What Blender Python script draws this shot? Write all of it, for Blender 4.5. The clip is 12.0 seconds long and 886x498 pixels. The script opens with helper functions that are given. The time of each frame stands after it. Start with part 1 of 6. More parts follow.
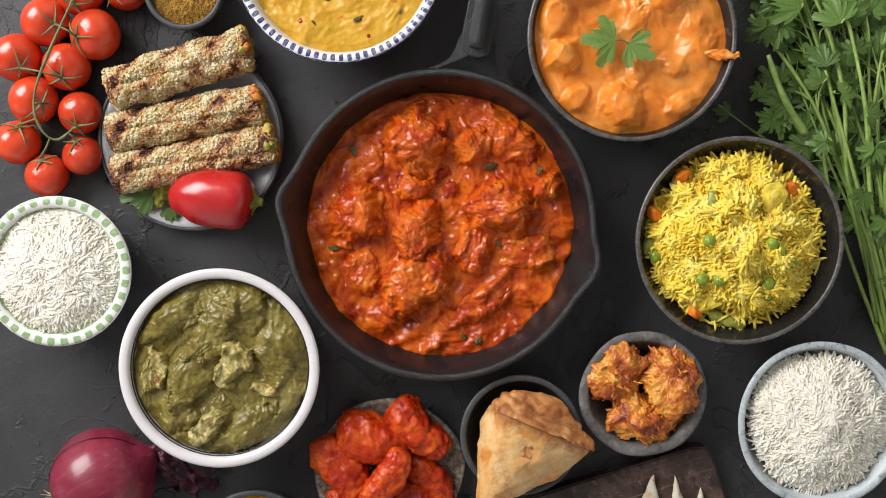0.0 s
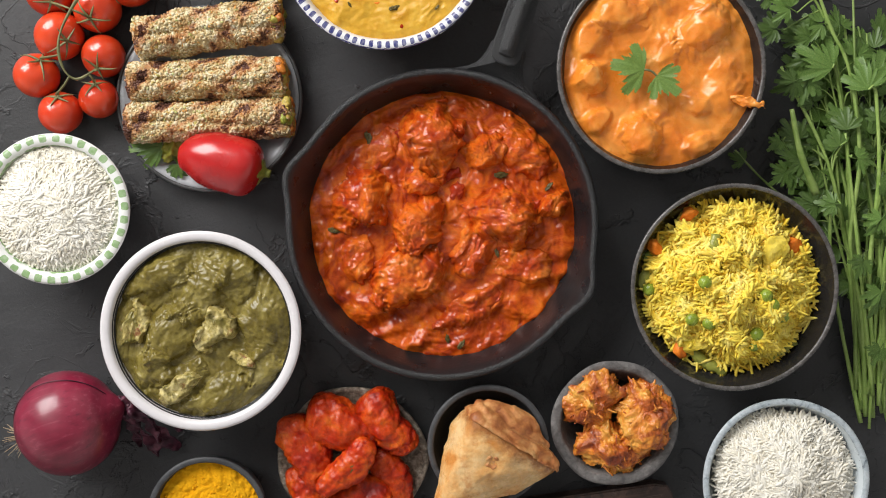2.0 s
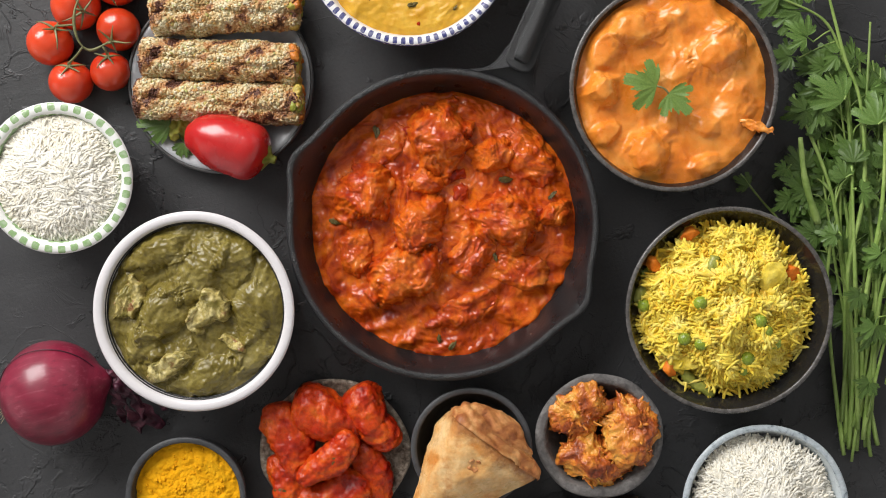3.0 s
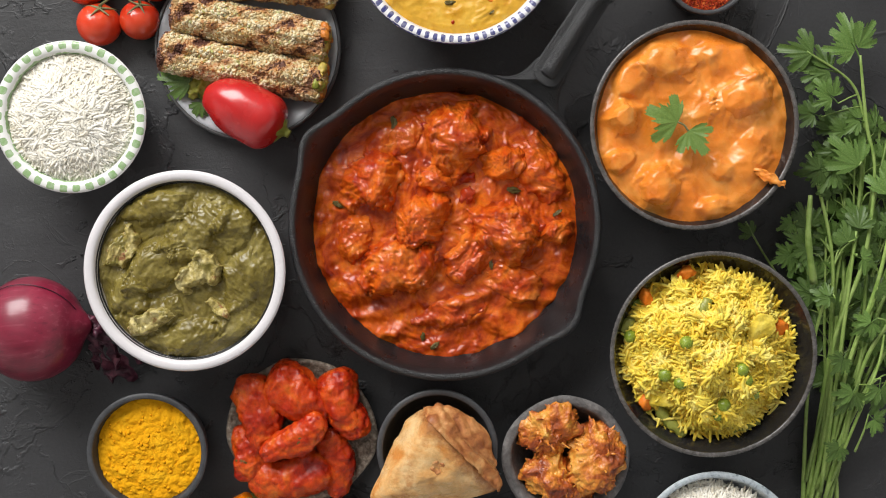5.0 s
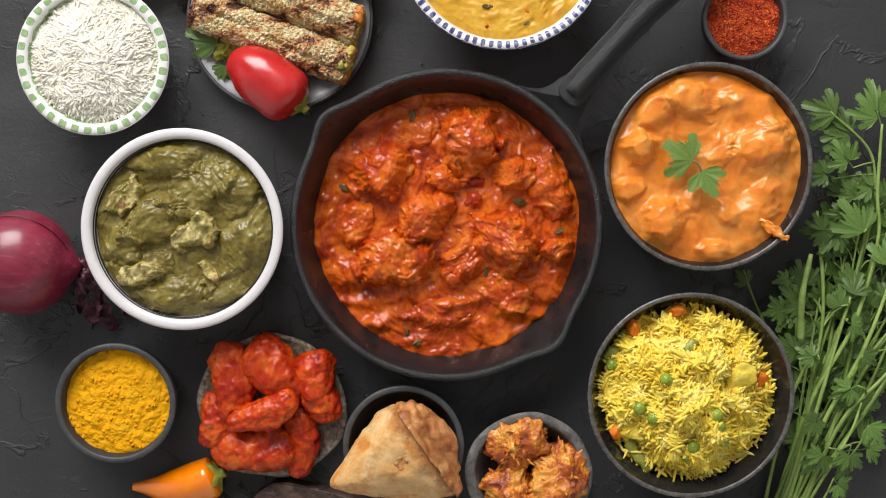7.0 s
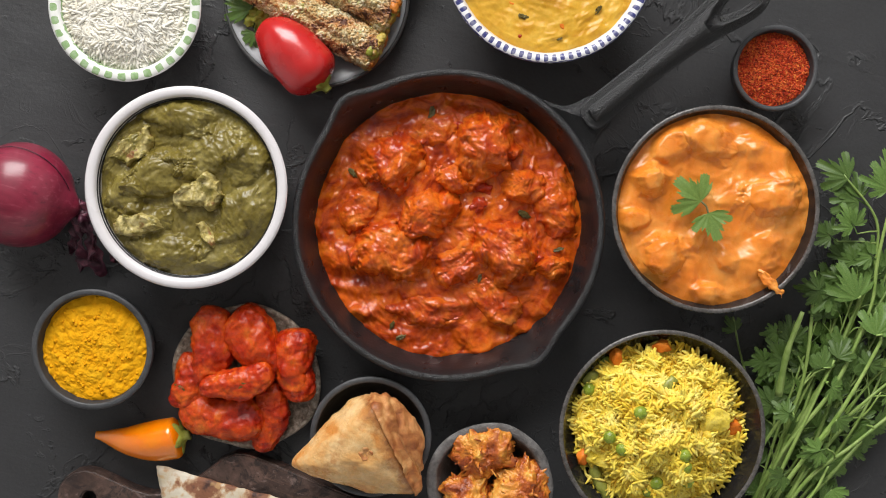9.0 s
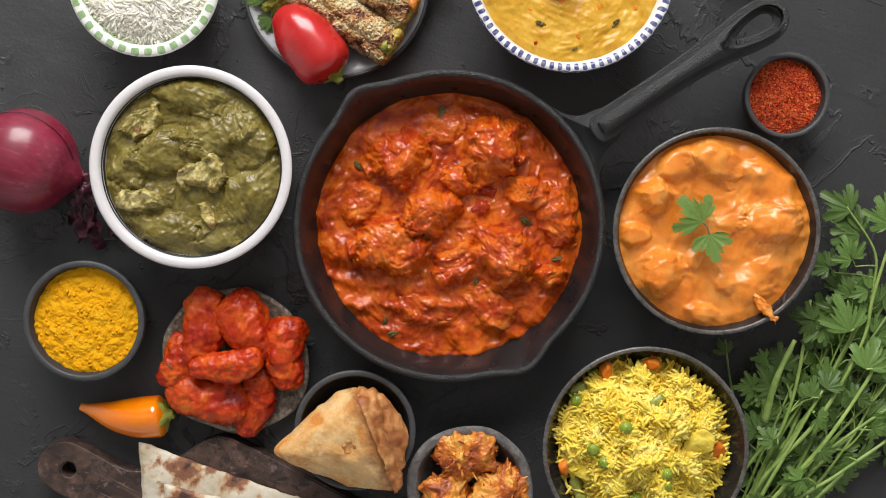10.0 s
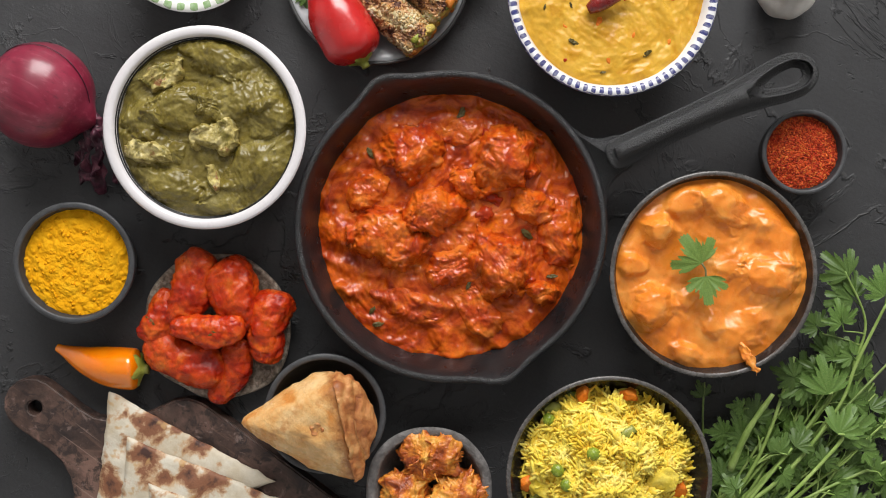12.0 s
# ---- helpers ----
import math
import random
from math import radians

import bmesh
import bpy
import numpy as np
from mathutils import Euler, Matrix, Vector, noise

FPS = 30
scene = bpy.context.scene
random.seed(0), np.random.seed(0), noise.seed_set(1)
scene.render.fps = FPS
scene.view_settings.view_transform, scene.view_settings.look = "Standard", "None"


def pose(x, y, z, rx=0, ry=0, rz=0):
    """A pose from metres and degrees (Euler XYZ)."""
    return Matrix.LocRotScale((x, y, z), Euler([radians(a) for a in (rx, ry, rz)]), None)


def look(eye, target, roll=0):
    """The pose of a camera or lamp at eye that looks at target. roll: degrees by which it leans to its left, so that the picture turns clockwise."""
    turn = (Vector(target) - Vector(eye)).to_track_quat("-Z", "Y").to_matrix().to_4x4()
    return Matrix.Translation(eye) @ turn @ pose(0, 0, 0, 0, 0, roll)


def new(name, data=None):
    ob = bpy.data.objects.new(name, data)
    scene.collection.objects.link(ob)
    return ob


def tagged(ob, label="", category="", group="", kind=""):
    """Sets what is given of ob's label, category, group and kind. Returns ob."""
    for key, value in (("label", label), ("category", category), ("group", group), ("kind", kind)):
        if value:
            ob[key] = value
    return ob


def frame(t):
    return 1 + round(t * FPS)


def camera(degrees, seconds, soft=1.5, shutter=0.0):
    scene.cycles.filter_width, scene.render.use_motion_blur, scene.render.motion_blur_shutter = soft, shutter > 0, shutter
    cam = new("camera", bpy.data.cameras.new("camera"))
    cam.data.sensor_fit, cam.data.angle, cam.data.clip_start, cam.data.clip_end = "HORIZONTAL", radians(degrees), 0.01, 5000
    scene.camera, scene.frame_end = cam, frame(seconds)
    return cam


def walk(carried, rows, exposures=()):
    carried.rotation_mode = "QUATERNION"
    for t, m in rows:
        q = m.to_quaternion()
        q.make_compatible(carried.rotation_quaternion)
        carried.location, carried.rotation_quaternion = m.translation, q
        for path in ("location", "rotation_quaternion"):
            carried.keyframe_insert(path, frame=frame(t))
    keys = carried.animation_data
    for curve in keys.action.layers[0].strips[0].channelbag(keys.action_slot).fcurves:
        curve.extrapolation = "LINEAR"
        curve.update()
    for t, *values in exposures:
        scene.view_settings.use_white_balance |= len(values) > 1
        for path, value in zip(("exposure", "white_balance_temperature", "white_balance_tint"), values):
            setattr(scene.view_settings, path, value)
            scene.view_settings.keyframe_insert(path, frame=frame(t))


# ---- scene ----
import functools

# ---- camera: looks down with a slight tilt, circling slowly over the skillet's middle ----
LENS, HEIGHT, TURN, TILT = 46.0, 0.76, 4.572, -3.02
EYE_X, EYE_Y = -0.0016, 0.0293
cam = camera(LENS, 12.0, soft=1.0)
rows = []
for i in range(25):
    t = i * 0.5
    a = radians(TURN * (t - 6.0))
    rows.append((t, pose(math.cos(a) * EYE_X - math.sin(a) * EYE_Y, math.sin(a) * EYE_X + math.cos(a) * EYE_Y, HEIGHT, TILT, -0.08, math.degrees(a))))
walk(cam, rows, [(0.0, 0.0), (12.0, 0.0)])

# ---- light: soft daylight from one tall window, assumed out of view ----
WINDOW_TURN = 24.0          # degrees by which the room is turned, window wall first
world = bpy.data.worlds.new("world")
scene.world = world
world.use_nodes = True
sky = world.node_tree.nodes.new("ShaderNodeTexSky")
sky.sky_type, sky.sun_disc = "NISHITA", False
sky.sun_elevation, sky.sun_rotation = radians(35), radians(160)
world.node_tree.links.new(sky.outputs["Color"], world.node_tree.nodes["Background"].inputs["Color"])
world.node_tree.nodes["Background"].inputs["Strength"].default_value = 0.06
room_turn = Matrix.Rotation(radians(WINDOW_TURN), 4, "Z")
lamp = bpy.data.lights.new("window_light", "AREA")
lamp.shape, lamp.size, lamp.size_y, lamp.energy, lamp.color = "RECTANGLE", 1.3, 1.15, 58.5, (1.0, 0.985, 0.96)
window_light = new("window_light", lamp)
window_light.matrix_world = room_turn @ look((0, 1.58, 1.15), (0, 0, 0.35))


# ---- mesh and node helpers ----
def thing(name, x, y, label, category, group="", z=0.0, turn=0.0):
    ob = new(name)
    ob.empty_display_size = 0.02
    ob.matrix_world = pose(x, y, z, 0, 0, turn)
    return tagged(ob, label, category, group)


def part(name, bm, material, parent=None, label="", smooth=True):
    me = bpy.data.meshes.new(name)
    bm.to_mesh(me)
    bm.free()
    return part_mesh(name, me, material, parent, label, smooth)


def part_mesh(name, me, material, parent=None, label="", smooth=True):
    if smooth:
        me.shade_smooth()
    if not me.materials:
        me.materials.append(material)
    ob = new(name, me)
    if parent:
        ob.parent = parent
    if label:
        tagged(ob, label)
    return ob


def lathe(profile, segs=96, warp=None, wobble=0.0, seed=0.0):
    """A turned body: (radius, height) from the middle of the foot round to the middle of the inside."""
    bm = bmesh.new()
    rings = []
    for r, z in profile:
        if r < 1e-6:
            rings.append([bm.verts.new((0, 0, z))])
            continue
        ring = []
        for i in range(segs):
            a = 2 * math.pi * i / segs
            rr = r + (warp(a, r, z) if warp else 0.0)
            if wobble:
                rr += wobble * noise.noise((math.cos(a) * 1.6 + seed, math.sin(a) * 1.6, z * 20))
            ring.append(bm.verts.new((rr * math.cos(a), rr * math.sin(a), z)))
        rings.append(ring)
    for lo, hi in zip(rings, rings[1:]):
        n = max(len(lo), len(hi))
        for i in range(n):
            j = (i + 1) % n
            if len(lo) == 1:
                bm.faces.new((lo[0], hi[j], hi[i]))
            elif len(hi) == 1:
                bm.faces.new((lo[i], lo[j], hi[0]))
            else:
                bm.faces.new((lo[i], lo[j], hi[j], hi[i]))
    bmesh.ops.recalc_face_normals(bm, faces=bm.faces)
    return bm


def bowl_profile(R, H, th=0.004, foot=0.5, rim=None, curve=0.55):
    """A round bowl with a foot ring, a rounded lip and a curved inside."""
    rim = rim or th
    f = R * foot
    out = [(0, 0.002), (f * 0.85, 0.002), (f * 0.9, 0), (f, 0)]
    for i in range(1, 9):
        u = i / 8
        out.append((f + (R - f) * u ** curve, 0.002 + (H - 0.004) * u))
    out += [(R, H - 0.001), (R - rim * 0.25, H), (R - rim * 0.75, H - 0.0002), (R - rim, H - 0.0015)]
    for i in range(1, 10):
        u = 1 - i / 9
        out.append(((f - th) + (R - rim - f + th) * u ** curve, th + 0.002 + (H - 0.005 - th) * u))
    out.append((0, th + 0.002))
    return out


def heap(R, fn, nr=60, na=180, edge=None):
    """A round surface of heights fn(x, y) that drops at its edge."""
    bm = bmesh.new()
    rings = [[bm.verts.new((0, 0, fn(0, 0)))]]
    for k in range(1, nr + 1):
        u = k / nr
        ring = []
        for i in range(na):
            a = 2 * math.pi * i / na
            r = R * u * (1 + (edge(a) if edge else 0) * u)
            x, y = r * math.cos(a), r * math.sin(a)
            ring.append(bm.verts.new((x, y, fn(x, y))))
        rings.append(ring)
    ring = []
    for v in rings[-1]:
        ring.append(bm.verts.new((v.co.x * 0.985, v.co.y * 0.985, v.co.z - 0.012)))
    rings.append(ring)
    for lo, hi in zip(rings, rings[1:]):
        for i in range(na):
            j = (i + 1) % na
            if len(lo) == 1:
                bm.faces.new((lo[0], hi[i], hi[j]))
            else:
                bm.faces.new((lo[i], hi[i], hi[j], lo[j]))
    return bm


def fbm(x, y, z=0.0, octaves=4, h=0.8):
    return noise.fractal((x, y, z), h, 2.1, octaves)


def ridged(x, y, z=0.0, octaves=4):
    return noise.ridged_multi_fractal((x, y, z), 0.9, 2.1, octaves, 1.0, 2.0)


def smooth_path(pts, n=6):
    """Points of a Catmull-Rom curve through pts."""
    pts = [Vector(p) for p in pts]
    ext = [2 * pts[0] - pts[1]] + pts + [2 * pts[-1] - pts[-2]]
    out = []
    for i in range(1, len(ext) - 2):
        p0, p1, p2, p3 = ext[i - 1:i + 3]
        for k in range(n):
            t = k / n
            out.append(0.5 * ((2 * p1) + (p2 - p0) * t + (2 * p0 - 5 * p1 + 4 * p2 - p3) * t * t + (3 * p1 - p0 - 3 * p2 + p3) * t ** 3))
    out.append(pts[-1])
    return out


def sweep(bm, pts, wide, high=None, sides=10, closed=False):
    """A tube along pts, wide across and high up and down (numbers, or functions of 0..1)."""
    high = high or wide
    n = len(pts)
    rings = []
    for i, p in enumerate(pts):
        if closed:
            d = pts[(i + 1) % n] - pts[i - 1]
        else:
            d = pts[min(i + 1, n - 1)] - pts[max(i - 1, 0)]
        d.normalize()
        side = d.cross(Vector((0, 0, 1)))
        if side.length < 1e-3:
            side = Vector((1, 0, 0))
        side.normalize()
        up = side.cross(d)
        u = i / max(n - 1, 1)
        w = wide(u) if callable(wide) else wide
        h = high(u) if callable(high) else high
        rings.append([bm.verts.new(p + side * w * math.cos(a) + up * h * math.sin(a)) for a in (2 * math.pi * k / sides for k in range(sides))])
    for i in range(n if closed else n - 1):
        lo, hi = rings[i], rings[(i + 1) % n]
        for k in range(sides):
            j = (k + 1) % sides
            bm.faces.new((lo[k], lo[j], hi[j], hi[k]))
    if not closed:
        bm.faces.new(list(reversed(rings[0])))
        bm.faces.new(rings[-1])
    return bm


def blob(bm, centre, size, turn=0.0, amp=0.2, freq=1.6, seed=0.0, sub=4, tilt=0.0, rough=0.0, octaves=4):
    """A lumpy lump: a ball of three half sizes, pushed in and out by noise."""
    got = bmesh.ops.create_icosphere(bm, subdivisions=sub, radius=1.0)
    m = pose(*centre, tilt, 0, turn)
    mean = sum(size) / 3
    for v in got["verts"]:
        c = v.co.copy()
        d = amp * noise.fractal((c.x * freq + seed, c.y * freq + seed * 0.7, c.z * freq), 0.8, 2.1, octaves)
        if rough:
            d += rough * (noise.ridged_multi_fractal((c.x * freq * 3 + seed, c.y * freq * 3, c.z * freq * 3), 0.8, 2.1, 3, 1.0, 2.0) - 1.0)
        c = Vector((c.x * size[0], c.y * size[1], c.z * size[2])) + c * d * mean
        v.co = m @ c
    return bm


def chunk(bm, centre, size, turn=0.0, seed=0, points=16, cuts=5, rounds=4, fine=0.0010, scale=150.0, shag=0.0):
    """A cut piece of meat: an angular lump with softened edges and a fibrous skin."""
    rng = random.Random(seed)
    part_bm = bmesh.new()
    for i in range(points):
        z = 1 - 2 * (i + 0.5) / points
        a, r = i * 2.39996 + rng.uniform(-0.5, 0.5), math.sqrt(1 - z * z)
        k = rng.uniform(0.78, 1.22)
        part_bm.verts.new((size[0] * r * math.cos(a) * k, size[1] * r * math.sin(a) * k, size[2] * z * k))
    got = bmesh.ops.convex_hull(part_bm, input=part_bm.verts)
    bmesh.ops.delete(part_bm, geom=[g for g in got["geom_interior"] if isinstance(g, bmesh.types.BMVert)], context="VERTS")
    bmesh.ops.subdivide_edges(part_bm, edges=part_bm.edges[:], cuts=cuts, use_grid_fill=True)
    for _ in range(rounds):
        bmesh.ops.smooth_vert(part_bm, verts=part_bm.verts, factor=0.5, use_axis_x=True, use_axis_y=True, use_axis_z=True)
    part_bm.normal_update()
    off = Vector((seed * 0.37, seed * 0.11, 0))
    moves = [v.normal * fine * (noise.fractal((v.co + off) * scale, 0.8, 2.1, 3) + 0.8 * noise.noise((v.co + off) * scale * 0.35)) for v in part_bm.verts]
    if shag:
        moves = [d + v.normal * shag * (0.5 - abs(noise.noise((v.co + off) * scale * 1.9)) * 2.2) for v, d in zip(part_bm.verts, moves)]
    m = pose(*centre, rng.uniform(-12, 12), rng.uniform(-12, 12), turn)
    for v, d in zip(part_bm.verts, moves):
        v.co = m @ (v.co * 1.08 + d)
    me = bpy.data.meshes.new("chunk")
    part_bm.to_mesh(me)
    part_bm.free()
    bm.from_mesh(me)
    bpy.data.meshes.remove(me)
    return bm


def warped(x, y, freq, seed, twist=0.9, octaves=4):
    """Noise whose places are pushed about by other noise: streaky, torn, never even."""
    u = fbm(x * freq * 0.6 + seed, y * freq * 0.6, 1.7, 2)
    v = fbm(x * freq * 0.6, y * freq * 0.6 + seed, 8.3, 2)
    return fbm(x * freq + twist * u + seed, y * freq + twist * v, 3.1 + seed, octaves)


@functools.lru_cache(maxsize=None)
def lump_sides(seed, sharp):
    rng = random.Random(int(seed * 10))
    sides = [(2 * math.pi * (k + rng.uniform(-0.32, 0.32)) / 7, rng.uniform(0.80, 1.06), rng.uniform(0.24, 0.80) / sharp) for k in range(7)]
    return [(math.cos(g), math.sin(g), d, w) for g, d, w in sides], rng.uniform(-0.25, 0.25), rng.uniform(-0.25, 0.25)


def lump(px, py, x, y, a, b, turn, seed, sharp=1.0, torn=0.16):
    """How far (0 to 1) a broken lump with sides of uneven steepness stands up at a place."""
    c, s = math.cos(radians(turn)), math.sin(radians(turn))
    dx, dy = px - x, py - y
    ex, ey = (dx * c + dy * s) / a, (dy * c - dx * s) / b
    if ex * ex + ey * ey > 1.9:
        return 0.0
    sides, tilt_x, tilt_y = lump_sides(seed, sharp)
    wx = ex + torn * warped(px, py, 75, seed, 1.0, 4)
    wy = ey + torn * warped(px, py, 75, seed + 5.0, 1.0, 4)
    up = max(0.0, min(1.0, min((d - wx * g - wy * h) / w for g, h, d, w in sides)))
    up = up * (2 - up) if sharp >= 1.0 else up * up * (3 - 2 * up)
    return up * (0.9 + tilt_x * ex + tilt_y * ey)


def dollop(base, skin, x, y, a, b, turn, h, seed, sharp=1.0, nr=40, na=110, limit=1.0, torn=0.16):
    """A sauce-coated lump that rises out of a surface base(x, y), with skin(x, y) on top."""
    c, s = math.cos(radians(turn)), math.sin(radians(turn))
    bm = bmesh.new()
    rings = []
    for i in range(nr + 1):
        q = 1.22 * i / nr
        ring = []
        for k in range(na if i else 1):
            t = 2 * math.pi * k / na
            u, v = a * q * math.cos(t), b * q * math.sin(t)
            px, py = x + u * c - v * s, y + u * s + v * c
            far = math.hypot(px, py)
            if far > limit:
                px, py = px * limit / far, py * limit / far
            up = lump(px, py, x, y, a, b, turn, seed, sharp, torn)
            top = h * up * (1.0 + 0.25 * noise.noise((u * 60 + seed, v * 60, 1.0)))
            ring.append(bm.verts.new((px, py, base(px, py) + top + skin(px, py) * min(1.0, up * 2.0) - 0.0030 * max(0.0, q - 0.95) - 0.0016 * max(0.0, 1 - up * 9))))
        rings.append(ring)
    for lo, hi in zip(rings, rings[1:]):
        for k in range(na):
            j = (k + 1) % na
            if len(lo) == 1:
                bm.faces.new((lo[0], hi[k], hi[j]))
            else:
                bm.faces.new((lo[k], hi[k], hi[j], lo[j]))
    return bm


def see_through(m, share):
    """Lets part of the light pass through, as thin leaves and cooked grains do."""
    nt = m.node_tree
    b = nt.nodes["Principled BSDF"]
    tr = nt.nodes.new("ShaderNodeBsdfTranslucent")
    mx = nt.nodes.new("ShaderNodeMixShader")
    mx.inputs[0].default_value = share
    nt.links.new(b.inputs["Base Color"].links[0].from_socket, tr.inputs["Color"])
    nt.links.new(b.outputs[0], mx.inputs[1])
    nt.links.new(tr.outputs[0], mx.inputs[2])
    nt.links.new(mx.outputs[0], nt.nodes["Material Output"].inputs["Surface"])
    return m


def grains(name, points, ways, length, radius, material, parent, seed=1, flat=1.0, taper=0.35, label=""):
    """Many small spindles in one mesh, each lying along its way."""
    rng = np.random.default_rng(seed)
    P, Wy = np.array(points, float), np.array(ways, float)
    Wy /= np.linalg.norm(Wy, axis=1)[:, None]
    n = len(P)
    ref = rng.normal(size=(n, 3))
    S = np.cross(Wy, ref)
    S /= np.linalg.norm(S, axis=1)[:, None]
    U = np.cross(S, Wy)
    L = length * rng.uniform(0.55, 1.25, n) / 2
    R = radius * rng.uniform(0.8, 1.2, n)
    bend = rng.normal(0, 0.26, n)
    ts = np.array([-1, -0.7, 0, 0.7, 1.0])
    rs = np.array([taper, 0.85, 1.0, 0.85, taper])
    sides = 6
    verts = np.zeros((n, 5, sides, 3))
    for i in range(5):
        c = P + Wy * (L * ts[i])[:, None] + U * (bend * L * (ts[i] ** 2 - 0.5))[:, None]
        for k in range(sides):
            a = 2 * math.pi * k / sides
            verts[:, i, k] = c + S * (R * rs[i] * math.cos(a))[:, None] + U * (R * rs[i] * math.sin(a) * flat)[:, None]
    base = np.arange(n) * 5 * sides
    quads = []
    for i in range(4):
        for k in range(sides):
            j = (k + 1) % sides
            quads.append(np.stack([base + i * sides + k, base + i * sides + j, base + (i + 1) * sides + j, base + (i + 1) * sides + k], 1))
    faces = np.concatenate(quads).tolist()
    faces += [[b + k for k in range(sides - 1, -1, -1)] for b in base.tolist()]
    faces += [[b + 4 * sides + k for k in range(sides)] for b in base.tolist()]
    me = bpy.data.meshes.new(name)
    me.from_pydata(verts.reshape(-1, 3).tolist(), [], faces)
    ob = part_mesh(name, me, material, parent, label)
    ob["kind"] = "stuff"
    return ob


def math_node(nt, op, a, b=None, clamp=False):
    n = nt.nodes.new("ShaderNodeMath")
    n.operation, n.use_clamp = op, clamp
    for s, v in zip(n.inputs, (a, b)):
        if v is None:
            continue
        if isinstance(v, (int, float)):
            s.default_value = v
        else:
            nt.links.new(v, s)
    return n.outputs[0]


def noise_node(nt, vec, scale, detail=6.0, rough=0.55, distortion=0.0, kind="FBM"):
    n = nt.nodes.new("ShaderNodeTexNoise")
    n.noise_type = kind
    n.inputs["Scale"].default_value, n.inputs["Detail"].default_value = scale, detail
    n.inputs["Roughness"].default_value, n.inputs["Distortion"].default_value = rough, distortion
    nt.links.new(vec, n.inputs["Vector"])
    return n.outputs["Fac"]


def ramp_node(nt, fac, stops):
    n = nt.nodes.new("ShaderNodeValToRGB")
    r = n.color_ramp
    while len(r.elements) < len(stops):
        r.elements.new(0.5)
    for e, (p, c) in zip(r.elements, stops):
        e.position = p
        e.color = (*c, 1) if len(c) == 3 else c
    nt.links.new(fac, n.inputs["Fac"])
    return n.outputs["Color"]


def mix_node(nt, kind, fac, a, b):
    n = nt.nodes.new("ShaderNodeMix")
    n.data_type, n.blend_type = "RGBA", kind
    for s, v in ((n.inputs[0], fac), (n.inputs[6], a), (n.inputs[7], b)):
        if isinstance(v, (int, float)):
            s.default_value = v
        elif isinstance(v, tuple):
            s.default_value = (*v, 1)
        else:
            nt.links.new(v, s)
    return n.outputs[2]


def grey(v):
    return (v, v, v)


def mat(name, stops, scale=60.0, rough=(0.4, 0.6), bump=0.4, bscale=400.0, bdist=0.001, fine=0.25, metal=0.0, spec=0.5, coat=0.0,
        sss=0.0, sss_scale=0.0012, island=None, vary=0.0, distortion=0.6, extra=None, lumps=0.0, coat_rough=0.26):
    """A surface: colours spread by large noise, broken by fine noise, with varied gloss and fine relief."""
    m = bpy.data.materials.new(name)
    m.use_nodes = True
    nt = m.node_tree
    b = nt.nodes["Principled BSDF"]
    tc = nt.nodes.new("ShaderNodeTexCoord")
    vec = tc.outputs["Object"]
    info = nt.nodes.new("ShaderNodeObjectInfo")
    add = nt.nodes.new("ShaderNodeVectorMath")
    add.operation = "ADD"
    nt.links.new(vec, add.inputs[0])
    nt.links.new(info.outputs["Random"], add.inputs[1])
    vec = add.outputs[0]
    big = noise_node(nt, vec, scale, 5.0, 0.6, distortion)
    colour = ramp_node(nt, big, stops)
    small = noise_node(nt, vec, bscale, 4.0, 0.6)
    colour = mix_node(nt, "MULTIPLY", 1.0, colour, ramp_node(nt, small, [(0.25, grey(1 - fine)), (0.75, grey(1.0))]))
    if island:
        geo = nt.nodes.new("ShaderNodeNewGeometry")
        colour = mix_node(nt, "MULTIPLY", 1.0, colour, ramp_node(nt, geo.outputs["Random Per Island"], island))
    if vary:
        colour = mix_node(nt, "MULTIPLY", 1.0, colour, ramp_node(nt, info.outputs["Random"], [(0.0, grey(1 - vary)), (1.0, grey(1.0))]))
    if extra:
        colour = extra(nt, tc.outputs["Object"], colour)
    nt.links.new(colour, b.inputs["Base Color"])
    rr = nt.nodes.new("ShaderNodeMapRange")
    rr.inputs["To Min"].default_value, rr.inputs["To Max"].default_value = rough
    rr.inputs["From Min"].default_value, rr.inputs["From Max"].default_value = 0.3, 0.7
    nt.links.new(noise_node(nt, vec, scale * 2.3, 3.0), rr.inputs["Value"])
    nt.links.new(rr.outputs[0], b.inputs["Roughness"])
    b.inputs["Metallic"].default_value, b.inputs["Specular IOR Level"].default_value = metal, spec
    b.inputs["Coat Weight"].default_value, b.inputs["Coat Roughness"].default_value = coat, coat_rough
    if sss:
        b.inputs["Subsurface Weight"].default_value, b.inputs["Subsurface Scale"].default_value = sss, sss_scale
        b.inputs["Subsurface Radius"].default_value = (1.0, 0.9, 0.8)
    if bump:
        height = small
        if lumps:
            height = math_node(nt, "ADD", math_node(nt, "MULTIPLY", small, 0.5), math_node(nt, "MULTIPLY", noise_node(nt, vec, bscale * 0.3, 3.0, 0.5, 0.4), lumps))
        bn = nt.nodes.new("ShaderNodeBump")
        bn.inputs["Strength"].default_value, bn.inputs["Distance"].default_value = bump, bdist
        nt.links.new(height, bn.inputs["Height"])
        nt.links.new(bn.outputs["Normal"], b.inputs["Normal"])
        nt.links.new(bn.outputs["Normal"], b.inputs["Coat Normal"])
    return m


